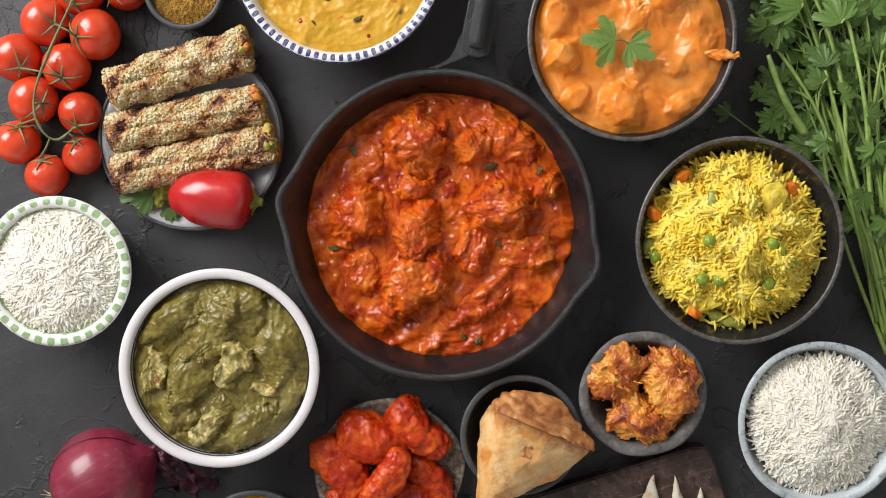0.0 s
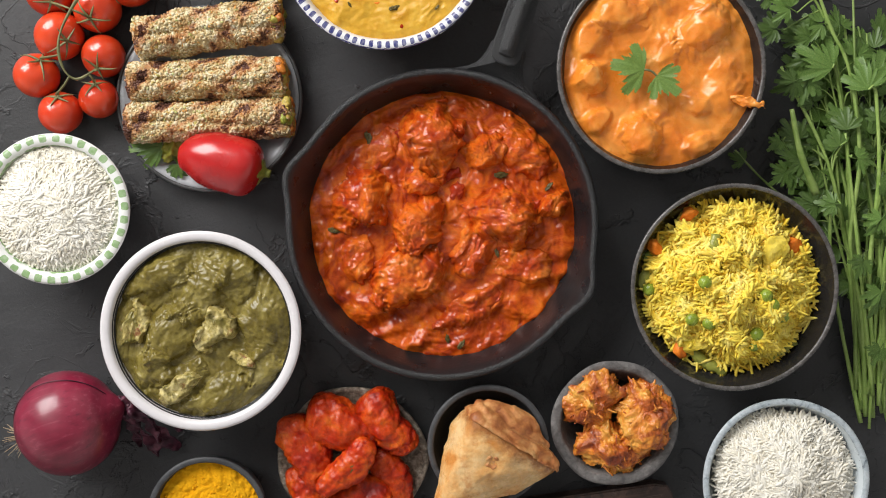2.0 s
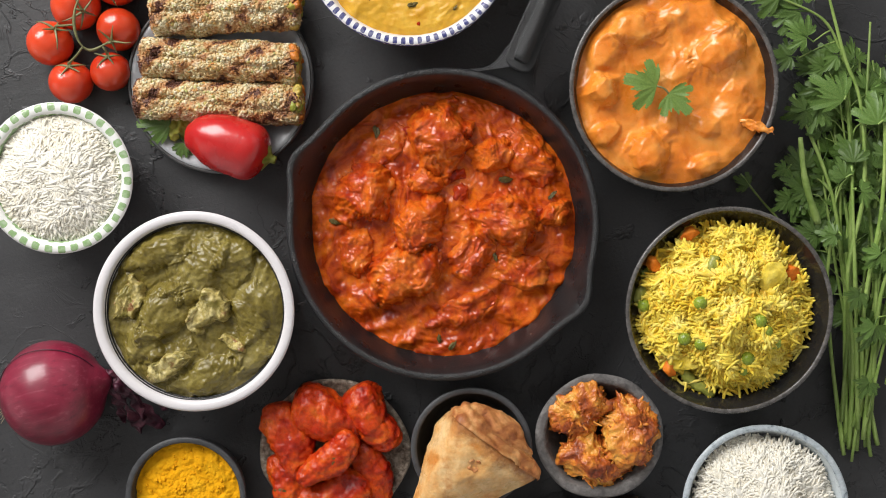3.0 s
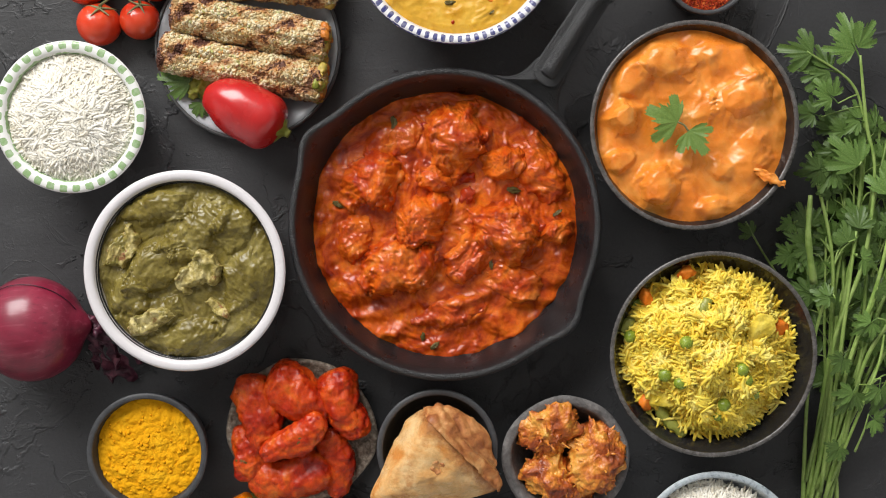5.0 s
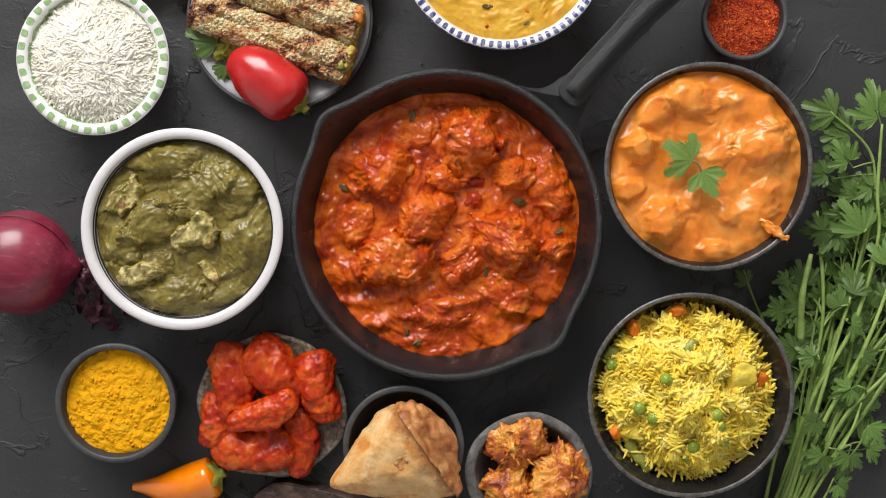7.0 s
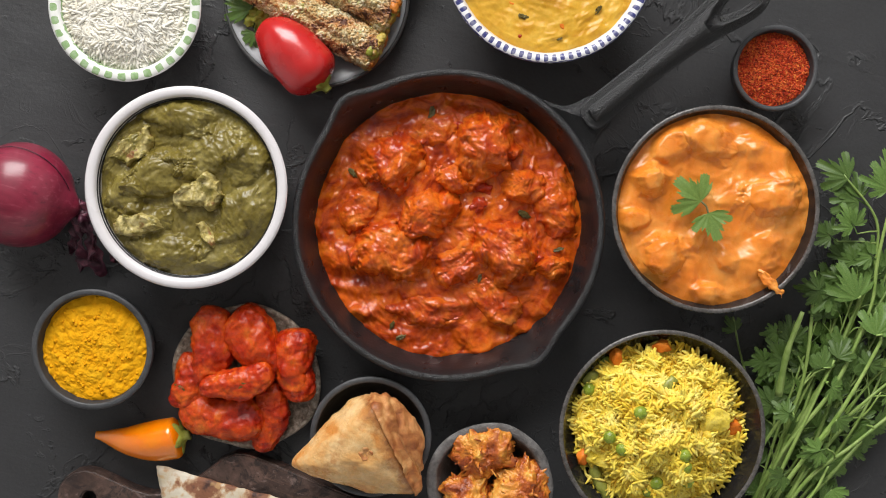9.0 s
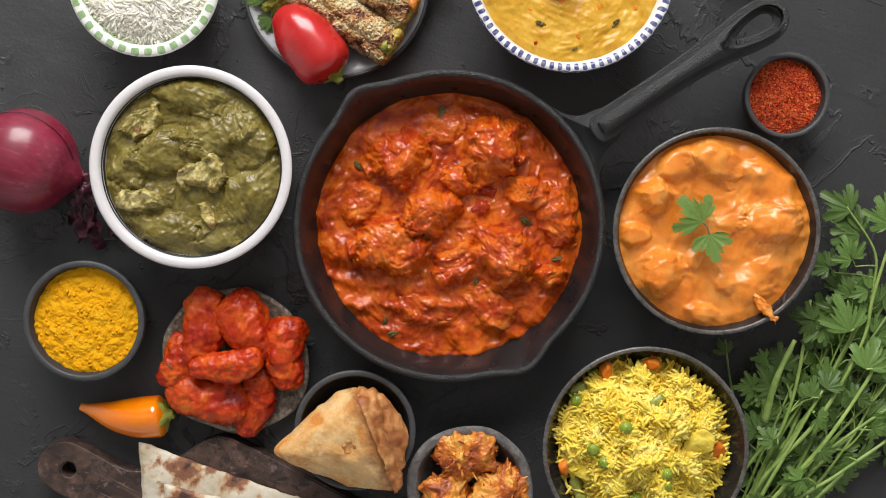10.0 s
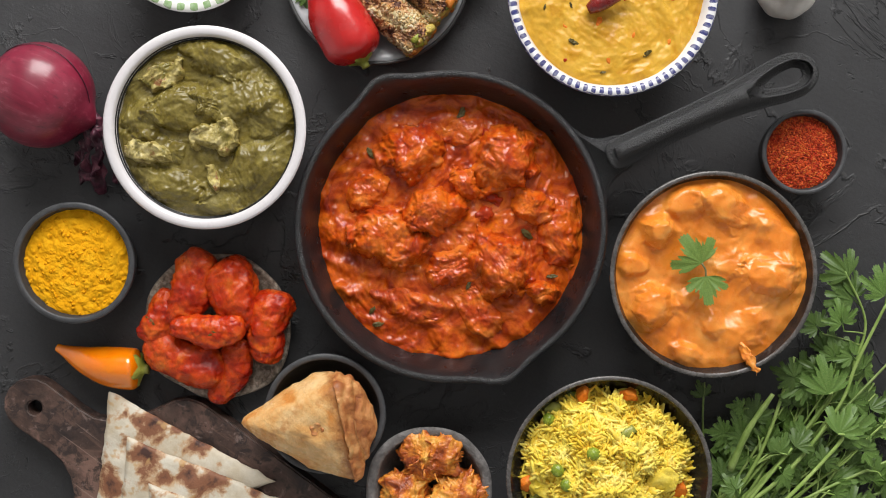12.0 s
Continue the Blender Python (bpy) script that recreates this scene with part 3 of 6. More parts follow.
STONE_PLATE = mat("brown_stone", [(0.32, (0.15, 0.11, 0.08)), (0.5, (0.38, 0.30, 0.23)), (0.68, (0.70, 0.60, 0.49))], 260.0, (0.4, 0.6), 0.9, 420.0, 0.0016, 0.5, lumps=0.7)
GREY_PLATE = mat("grey_plate_glaze", [(0.3, (0.36, 0.37, 0.39)), (0.7, (0.52, 0.53, 0.55))], 14.0, (0.2, 0.35), 0.08, 300.0, fine=0.08, coat=0.2)
PLATE_RIM = mat("dark_plate_rim", [(0.3, grey(0.05)), (0.7, grey(0.10))], 60.0, (0.3, 0.45), 0.2, 500.0)
BLUE_GLAZE = mat("pale_blue_glaze", [(0.3, (0.56, 0.62, 0.65)), (0.7, (0.66, 0.705, 0.73))], 30.0, (0.2, 0.32), 0.1, 300.0, fine=0.08, coat=0.25, extra=speckle((0.20, 0.23, 0.26), 420.0, 0.68))
TURMERIC = mat("turmeric", [(0.3, (0.72, 0.32, 0.005)), (0.5, (0.78, 0.37, 0.008)), (0.72, (0.83, 0.43, 0.014))], 90.0, (0.85, 0.95), 0.4, 700.0, 0.0003, 0.06, spec=0.1, lumps=0.3)
CHILLI = mat("chilli_powder", [(0.3, (0.56, 0.036, 0.008)), (0.7, (0.84, 0.12, 0.026))], 120.0, (0.5, 0.75), 0.6, 700.0, 0.001, 0.2, spec=0.3,
             island=[(0.0, (0.25, 0.15, 0.15)), (0.3, (0.7, 0.5, 0.45)), (0.72, (1, 1, 1)), (0.86, (1.0, 1.7, 1.4)), (0.94, (1.15, 3.2, 3.0)), (1.0, (0.6, 0.35, 0.3))])
CUMIN = mat("ground_spice", [(0.3, (0.34, 0.18, 0.03)), (0.7, (0.52, 0.30, 0.06))], 120.0, (0.7, 0.9), 0.6, 700.0, 0.001, 0.3, spec=0.2,
            island=[(0.0, (0.6, 0.5, 0.4)), (0.5, (1, 0.95, 0.9)), (1.0, (1, 1, 1))])
KEBAB = mat("baked_roll", [(0.3, (0.34, 0.20, 0.07)), (0.5, (0.54, 0.40, 0.18)), (0.7, (0.62, 0.52, 0.29))], 80.0, (0.5, 0.75), 0.7, 420.0, 0.0016, 0.35, lumps=0.6,
            extra=seared)
FLAKE = mat("sesame_crust", [(0.36, (0.50, 0.31, 0.12)), (0.46, (0.68, 0.57, 0.35)), (0.60, (0.77, 0.70, 0.52))], 105.0, (0.4, 0.65), 0.2, 900.0, 0.0004, 0.12, sss=0.06,
            island=[(0.0, (0.62, 0.40, 0.22)), (0.14, (0.9, 0.76, 0.56)), (0.5, (1, 0.97, 0.86)), (0.84, (1, 1, 1)), (0.93, (0.62, 0.75, 0.38)), (1.0, (0.9, 0.45, 0.15))],
            extra=seared)
SEASONED = mat("seasoned_iron", [(0.3, (0.010, 0.010, 0.011)), (0.7, (0.019, 0.0185, 0.020))], 25.0, (0.24, 0.38), 0.25, 420.0, 0.0008, 0.3, spec=0.5)
FILLING = mat("vegetable_filling", [(0.3, (0.50, 0.36, 0.07)), (0.7, (0.66, 0.52, 0.15))], 160.0, (0.35, 0.55), 0.6, 400.0, 0.0014, 0.3,
              island=[(0.0, (0.45, 0.62, 0.25)), (0.25, (0.62, 0.78, 0.35)), (0.45, (1, 1, 0.8)), (0.7, (1.0, 0.8, 0.5)), (0.8, (1.2, 0.5, 0.22)), (1.0, (0.9, 0.36, 0.14))])
RED_SKIN = mat("red_pepper_skin", [(0.3, (0.42, 0.007, 0.010)), (0.7, (0.58, 0.018, 0.016))], 22.0, (0.20, 0.32), 0.30, 90.0, 0.0012, 0.08, coat=0.5, sss=0.1)
ORANGE_SKIN = mat("orange_pepper_skin", [(0.3, (0.90, 0.19, 0.001)), (0.7, (0.95, 0.28, 0.003))], 22.0, (0.10, 0.18), 0.05, 120.0, 0.0006, 0.06, spec=0.5, coat=1.0, coat_rough=0.06, sss=0.2, sss_scale=0.004)
TOMATO = mat("tomato_skin", [(0.3, (0.66, 0.034, 0.009)), (0.7, (0.77, 0.082, 0.018))], 28.0, (0.14, 0.24), 0.04, 300.0, 0.0004, 0.06, coat=0.5, coat_rough=0.28, sss=0.1, vary=0.12)
STALK = mat("green_stalk", [(0.3, (0.15, 0.15, 0.055)), (0.7, (0.29, 0.29, 0.125))], 150.0, (0.45, 0.6), 0.3, 800.0, 0.0004, 0.2, vary=0.25)
LEAF = leaf_material("herb_leaf", [(0.3, (0.075, 0.165, 0.028)), (0.5, (0.155, 0.285, 0.055)), (0.72, (0.31, 0.44, 0.125))])
STEM = mat("herb_stem", [(0.3, (0.22, 0.36, 0.065)), (0.7, (0.41, 0.55, 0.16))], 90.0, (0.35, 0.5), 0.2, 700.0, 0.0004, 0.15, sss=0.1, vary=0.35)
WOOD = mat("dark_board_wood", [(0.28, (0.034, 0.019, 0.015)), (0.5, (0.080, 0.046, 0.036)), (0.72, (0.15, 0.09, 0.07))], 34.0, (0.4, 0.6), 0.7, 260.0, 0.0014, 0.4, distortion=0.8, lumps=0.5, extra=worn_wood)
def naan(name, spots):
    return mat(name, [(0.28, (0.52, 0.42, 0.28)), (0.5, (0.63, 0.56, 0.44)), (0.72, (0.69, 0.645, 0.55))], 45.0, (0.6, 0.8), 0.5, 200.0, 0.0020, 0.10, lumps=0.8, extra=blistered(spots))


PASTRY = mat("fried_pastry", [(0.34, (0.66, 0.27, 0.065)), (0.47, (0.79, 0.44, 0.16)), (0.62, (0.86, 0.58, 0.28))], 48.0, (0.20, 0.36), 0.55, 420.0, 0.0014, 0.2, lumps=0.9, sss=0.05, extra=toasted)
PASTRY_EDGE = mat("fried_pastry_edge", [(0.30, (0.27, 0.075, 0.022)), (0.46, (0.48, 0.175, 0.050)), (0.58, (0.60, 0.27, 0.090)), (0.74, (0.74, 0.46, 0.20))], 90.0, (0.45, 0.65), 0.6, 420.0, 0.0012, 0.2, lumps=0.5)
TANDOORI = mat("tandoori_crust", [(0.30, (0.26, 0.008, 0.003)), (0.43, (0.50, 0.028, 0.004)), (0.56, (0.68, 0.074, 0.007)), (0.72, (0.82, 0.19, 0.022))],
               60.0, (0.22, 0.40), 0.7, 520.0, 0.0012, 0.38, spec=0.36, lumps=0.5, extra=charred(0.65, 0.73, (0.06, 0.008, 0.005), (0.30, 0.014, 0.005), 95.0))
FRITTER = mat("fried_batter", [(0.34, (0.21, 0.034, 0.008)), (0.45, (0.48, 0.105, 0.014)), (0.54, (0.79, 0.275, 0.034)), (0.66, (0.91, 0.48, 0.09))],
              55.0, (0.3, 0.5), 0.8, 520.0, 0.0013, 0.3, coat=0.12, coat_rough=0.15, sss=0.06, lumps=0.9)
ONION = mat("red_onion_skin", [(0.28, (0.115, 0.005, 0.019)), (0.5, (0.215, 0.012, 0.036)), (0.75, (0.32, 0.030, 0.065))], 26.0, (0.34, 0.46), 0.12, 260.0, 0.0006, 0.15, spec=0.35, coat=0.6, coat_rough=0.20, extra=streaks((0.40, 0.10, 0.14), (0.055, 0.004, 0.014)))
PAPER = mat("dry_onion_skin", [(0.28, (0.020, 0.005, 0.010)), (0.5, (0.065, 0.010, 0.026)), (0.72, (0.20, 0.05, 0.08))], 90.0, (0.4, 0.6), 0.5, 400.0, 0.001, 0.3)
ROOT = mat("onion_root", [(0.3, (0.30, 0.22, 0.13)), (0.7, (0.50, 0.40, 0.27))], 200.0, (0.7, 0.9), 0.3, 600.0)
GARLIC = mat("garlic_skin", [(0.3, (0.62, 0.58, 0.54)), (0.7, (0.76, 0.73, 0.69))], 60.0, (0.45, 0.6), 0.3, 260.0, 0.0008, 0.1, sss=0.1)
DRY_CHILLI = mat("dried_chilli", [(0.3, (0.14, 0.006, 0.006)), (0.7, (0.30, 0.016, 0.012))], 120.0, (0.2, 0.35), 0.4, 300.0, coat=0.3)

# ---- tabletop, and unseen room added to bounce light: floor, walls with one window, ceiling ----
def slab(name, x0, x1, y0, y1, z0, z1, material, label, category, turn=True, bevel=0.0):
    bm = bmesh.new()
    bmesh.ops.create_cube(bm, size=1.0)
    for v in bm.verts:
        v.co = ((x0 + x1) / 2 + v.co.x * (x1 - x0), (y0 + y1) / 2 + v.co.y * (y1 - y0), (z0 + z1) / 2 + v.co.z * (z1 - z0))
    if bevel:
        bmesh.ops.bevel(bm, geom=bm.edges[:], offset=bevel, segments=2, affect="EDGES")
    ob = part(name, bm, material, smooth=False)
    if turn:
        ob.matrix_world = room_turn
    return tagged(ob, label, category, kind="structure")


slab("floor", -1.7, 1.7, -1.7, 1.7, -0.85, -0.75, FLOOR, "unseen brown wooden floor added below the table", "floor")
slab("ceiling", -1.7, 1.7, -1.7, 1.7, 2.0, 2.1, CEILING, "unseen plain ceiling added above the table to bounce light", "ceiling")
slab("wall_south", -1.7, 1.7, -1.8, -1.7, -0.75, 2.0, WALL, "unseen plain grey wall added to bounce light", "wall")
slab("wall_east", 1.7, 1.8, -1.7, 1.7, -0.75, 2.0, WALL, "unseen plain grey wall added to bounce light", "wall")
slab("wall_west", -1.8, -1.7, -1.7, 1.7, -0.75, 2.0, WALL, "unseen plain grey wall added to bounce light", "wall")
slab("wall_north_below", -1.7, 1.7, 1.7, 1.8, -0.75, 0.45, WALL, "unseen plain grey wall added below the window", "wall")
slab("wall_north_above", -1.7, 1.7, 1.7, 1.8, 1.85, 2.0, WALL, "unseen plain grey wall added above the window", "wall")
slab("wall_north_left", -1.7, -0.8, 1.7, 1.8, 0.45, 1.85, WALL, "unseen plain grey wall added beside the window", "wall")
slab("wall_north_right", 0.8, 1.7, 1.7, 1.8, 0.45, 1.85, WALL, "unseen plain grey wall added beside the window", "wall")
table = thing("table", 0, 0, "dark plaster-topped table with dry trowel marks", "table", z=-0.75)
table["kind"] = "structure"
bm = bmesh.new()
bmesh.ops.create_cube(bm, size=1.0)
for v in bm.verts:
    v.co = (v.co.x * 1.5, v.co.y * 1.3, 0.73 + v.co.z * 0.04)
bmesh.ops.bevel(bm, geom=bm.edges[:], offset=0.004, segments=2, affect="EDGES")
part("tabletop", bm, PLASTER, table, "dark grey rough plaster surface", smooth=False)
for sx in (-1, 1):
    for sy in (-1, 1):
        bm = bmesh.new()
        bmesh.ops.create_cube(bm, size=1.0)
        for v in bm.verts:
            v.co = (sx * 0.66 + v.co.x * 0.06, sy * 0.56 + v.co.y * 0.06, 0.355 + v.co.z * 0.71)
        bmesh.ops.bevel(bm, geom=bm.edges[:], offset=0.005, segments=2, affect="EDGES")
        part("leg", bm, LEG, table, smooth=False)


# ---- the skillet and its curry ----
SX, SY = 0.0013, 0.0077
HANDLE = radians(51.2)
skillet = thing("skillet", SX, SY, "black cast iron skillet with two pouring lips, full of curry", "skillet")


def lips(a, r, z):
    d = 0.0
    for s in (HANDLE + radians(92), HANDLE - radians(94)):
        k = (a - s + math.pi) % (2 * math.pi) - math.pi
        d += 0.0075 * math.exp(-(k / 0.15) ** 2)
    return d * max(0.0, (z - 0.018) / 0.03) if r > 0.08 else 0.0


pan = part("pan", lathe([(0, 0.0005), (0.080, 0.0), (0.0855, 0.002), (0.0885, 0.006), (0.0950, 0.022), (0.1010, 0.036), (0.1035, 0.0395), (0.1062, 0.0405), (0.1072, 0.0425), (0.1072, 0.0465),
                   (0.1060, 0.0482), (0.1035, 0.0484), (0.1022, 0.0472), (0.0990, 0.038), (0.0955, 0.027), (0.0920, 0.017), (0.0885, 0.010),
                   (0.0845, 0.0065), (0.078, 0.005), (0, 0.005)], 192, lips), IRON, skillet, "pan with a rounded rim and pouring lips")
pan.data.materials.append(SEASONED)     # the smooth inside
for f in pan.data.polygons:
    if f.normal.z > 0.05 and f.center.xy.length < 0.1015 + lips(math.atan2(f.center.y, f.center.x), 0.1, f.center.z):
        f.material_index = 1
along, across = Vector((math.cos(HANDLE), math.sin(HANDLE), 0)), Vector((-math.sin(HANDLE), math.cos(HANDLE), 0))


def cut_plate(outline, hole, thick, bevel, segments=3):
    """A flat plate with one hole through it and rounded edges."""
    bm = bmesh.new()
    edges = []
    for ring_ in (outline, hole):
        vs = [bm.verts.new((x, y, 0.0)) for x, y in ring_]
        edges += [bm.edges.new((vs[i], vs[(i + 1) % len(vs)])) for i in range(len(vs))]
    bmesh.ops.triangle_fill(bm, use_beauty=True, edges=edges)
    got = bmesh.ops.extrude_face_region(bm, geom=bm.faces[:])
    bmesh.ops.translate(bm, verts=[g for g in got["geom"] if isinstance(g, bmesh.types.BMVert)], vec=(0, 0, thick))
    bmesh.ops.recalc_face_normals(bm, faces=bm.faces)
    rims = [e for e in bm.edges if e.is_manifold and e.calc_face_angle(0) > 0.9]
    bmesh.ops.bevel(bm, geom=rims, offset=bevel, segments=segments, affect="EDGES")
    return bm


def rounded(half, n=5):
    """A closed outline from points of its upper half, smoothed."""
    pts = [(p.x, p.y) for p in smooth_path([(x, y, 0) for x, y in half], n)]
    return pts + [(x, -y) for x, y in reversed(pts[1:-1])]


arc = [(0.1045 * math.cos(t), 0.1045 * math.sin(t)) for t in (0.36 * k / 8 for k in range(9))]
flare = [(p.x, p.y) for p in smooth_path([(arc[-1][0], arc[-1][1], 0), (0.1035, 0.0300, 0), (0.1085, 0.0215, 0), (0.1140, 0.0165, 0), (0.1210, 0.0138, 0), (0.1290, 0.0125, 0), (0.1330, 0.0090, 0), (0.1340, 0.0, 0)], 4)]
side = arc + flare[1:]
bm = bmesh.new()
face = bm.faces.new([bm.verts.new((x, y, 0.0)) for x, y in side + [(x, -y) for x, y in reversed(side[1:-1])]])
got = bmesh.ops.extrude_face_region(bm, geom=[face])
bmesh.ops.translate(bm, verts=[g for g in got["geom"] if isinstance(g, bmesh.types.BMVert)], vec=(0, 0, 0.0075))
bmesh.ops.recalc_face_normals(bm, faces=bm.faces)
bmesh.ops.bevel(bm, geom=[e for e in bm.edges if e.calc_face_angle(0) > 0.9], offset=0.0022, segments=3, affect="EDGES")
for v in bm.verts:
    v.co.z += 0.0382
bm.transform(Matrix.Rotation(HANDLE, 4, "Z"))
part("neck", bm, IRON, skillet, "flared iron neck below the handle")

grip = cut_plate(rounded([(0.1165, 0.0), (0.1175, 0.0060), (0.121, 0.0096), (0.129, 0.0105), (0.148, 0.0100), (0.175, 0.0096), (0.202, 0.0106), (0.225, 0.0130), (0.241, 0.0152), (0.254, 0.0153), (0.263, 0.0118), (0.2685, 0.0060), (0.2700, 0.0)]),
                 rounded([(0.2290, 0.0), (0.2330, 0.0020), (0.2400, 0.0040), (0.2475, 0.0052), (0.2535, 0.0050), (0.2575, 0.0028), (0.2585, 0.0)]), 0.0125, 0.0056, 8)
for v in grip.verts:
    v.co.z += 0.0412 + 0.0060 * math.sin(math.pi * min(1, (v.co.x - 0.11) / 0.22))
    v.co.y += 0.0022 * math.sin(math.pi * min(1, max(0.0, (v.co.x - 0.115) / 0.17)))
grip.transform(Matrix.Rotation(HANDLE, 4, "Z"))
part("handle", grip, IRON, skillet, "long iron handle with a teardrop hanging hole")

curry = thing("chicken_curry", SX, SY, "red-orange chicken curry in thick tomato sauce, filling the skillet", "curry", z=0.005)
# lumps of meat: x, y, half length, half width, turn
LUMPS = [(0.0122, 0.058, 0.027, 0.022, 80, 0.018), (-0.0046, 0.0315, 0.013, 0.009, -20, 0.010), (-0.0488, 0.0348, 0.023, 0.019, 60, 0.013),
         (-0.0163, 0.0055, 0.023, 0.016, 25, 0.017), (0.0427, -0.0068, 0.027, 0.020, -30, 0.017), (-0.0352, -0.0275, 0.027, 0.020, 5, 0.014),
         (0.0147, -0.0257, 0.019, 0.013, 30, 0.007), (0.068, 0.031, 0.026, 0.017, -60, 0.007), (0.079, -0.012, 0.013, 0.008, 10, 0.010),
         (-0.024, 0.062, 0.016, 0.010, 40, 0.004), (-0.002, -0.063, 0.026, 0.011, 10, 0.004), (-0.064, -0.004, 0.017, 0.011, 70, 0.005), (0.046, -0.045, 0.022, 0.012, -20, 0.005),
         (0.046, 0.040, 0.017, 0.012, 15, 0.011)]


def sauce_height(x, y):
    z = 0.0200 + 0.0034 * warped(x, y, 40, 1.3) + 0.0009 * warped(x, y, 92, 4.1, 1.2, 2) + 0.0006 * ridged(x * 70 + 0.6 * fbm(x * 60, y * 60, 9.0, 2), y * 70, 2.0, 2) + 0.0003 * fbm(x * 330, y * 330, 6.0, 2)
    z += 0.0012 * math.sin(y * 330 + 4 * fbm(x * 30, y * 30, 5.0, 2)) * max(0.0, min(1.0, (-0.035 - y) / 0.02))
    for lx, ly, a, b, turn, h in LUMPS:
        d2 = ((x - lx) ** 2 + (y - ly) ** 2) / (a * 1.25) ** 2
        z += h * 0.30 * math.exp(-d2 * 1.8)
    r = math.hypot(x, y)
    return z + 0.0008 - 0.0022 * max(0, (r - 0.0885) / 0.008) ** 2


def meat_skin(x, y):
    """Torn fibres and small pits of sauced meat."""
    return 0.0016 * warped(x, y, 55, 7.0, 1.2, 3) + 0.0004 * (1.0 - abs(warped(x, y, 50, 2.0, 0.8, 1)) * 2.6) + 0.00025 * fbm(x * 400, y * 400, 1.0, 2)


part("sauce", heap(0.0962, lambda x, y: sauce_height(x, y) - 0.005, 150, 520, lambda a: 0.03 * fbm(math.cos(a) * 3, math.sin(a) * 3, 9.0) + 0.012 * fbm(math.cos(a) * 14, math.sin(a) * 14, 2.0, 2)), CURRY, curry, "thick glossy red-orange sauce")
part("oil", heap(0.0958, lambda x, y: 0.0106 + 0.0003 * fbm(x * 30, y * 30, 3.0, 2), 20, 160), OIL, curry, "thin ring of red oil round the sauce")
for i, (lx, ly, a, b, turn, h) in enumerate(LUMPS):
    part("chicken_piece", dollop(lambda x, y: sauce_height(x, y) - 0.005, meat_skin, lx, ly, a * 1.10, b * 1.10, turn, h * 1.05, i + 1.0, 1.0, 50, 140, 0.0935, 0.22), CURRY_MEAT, curry)
for i, (x, y, s) in enumerate([(0.0155, 0.0317, 0.008), (0.0174, 0.0183, 0.007), (0.012, 0.049, 0.005), (0.069, -0.008, 0.006), (-0.006, 0.071, 0.006)]):
    part("tomato_piece", chunk(bmesh.new(), (x, y, sauce_height(x, y) - 0.0045), (s * 1.3, s * 0.7, s * 0.45), i * 50, i + 140, 10, 9, 2, 0.0020, 150.0, 0.0004), TOMATO_BIT, curry)


def herb_bit(x, y, z, size, turn, parent, seed):
    """A limp scrap of leaf lying on the sauce."""
    bm = bmesh.new()
    blob(bm, (0, 0, 0), (size, size * 0.36, size * 0.05), 0, 0.75, 1.7, seed, 3)
    ob = part("herb_scrap", bm, HERB, parent)
    ob.matrix_local = pose(x, y, z, random.uniform(-20, 20), random.uniform(-15, 15), turn)
    return ob


for i, (x, y) in enumerate([(-0.030, 0.0736), (-0.0741, 0.0203), (0.0793, 0.0019), (0.0304, -0.0307), (0.062, -0.0048), (-0.0219, -0.0784), (-0.0139, -0.085), (0.05, 0.02)]):
    herb_bit(x, y, sauce_height(x, y) - 0.0035, random.uniform(0.0028, 0.0052), random.uniform(0, 360), curry, i * 1.9)


# ---- bowls, each with what it holds ----
def bowl(name, x, y, R, H, material, label, th=0.004, foot=0.5, rim=None, curve=0.55, wobble=0.0, segs=128, group="serving bowls", lip=None):
    ob = thing(name, x, y, label, "bowl", group)
    part("body", lathe(bowl_profile(R, H, th, foot, rim, curve), segs, None, wobble, x * 50), material, ob)
    if lip:
        w = (rim or th) / 2
        pts = []
        for k in range(segs):
            a = 2 * math.pi * k / segs
            r = R - w + wobble * noise.noise((math.cos(a) * 1.6 + x * 50, math.sin(a) * 1.6, H * 20))
            pts.append(Vector((r * math.cos(a), r * math.sin(a), H - 0.0006)))
        bm = bmesh.new()
        sweep(bm, pts, w * 1.08, 0.0011, 10, True)
        part("rim", bm, lip, ob, "worn paler rim")
    return ob


# white bowl with spinach curry
PX, PY = -0.1759, -0.0086
white_bowl = bowl("serving_bowl", PX, PY, 0.0679, 0.060, WHITE_GLAZE, "white glazed bowl with thin black lines inside the rim", 0.005, 0.6, 0.0068, 0.36)
for r, z, w in ((0.0604, 0.0560, 0.00045), (0.0598, 0.0530, 0.0006)):
    bm = bmesh.new()
    sweep(bm, [Vector((r * math.cos(a), r * math.sin(a), z)) for a in (2 * math.pi * k / 128 for k in range(128))], w, 0.0007, 6, True)
    part("rim_line", bm, BLACK_LINE, white_bowl, "thin black painted line")
spinach = thing("spinach_curry", PX, PY, "dark green spinach curry with chicken pieces in the white bowl", "curry", z=0.02)
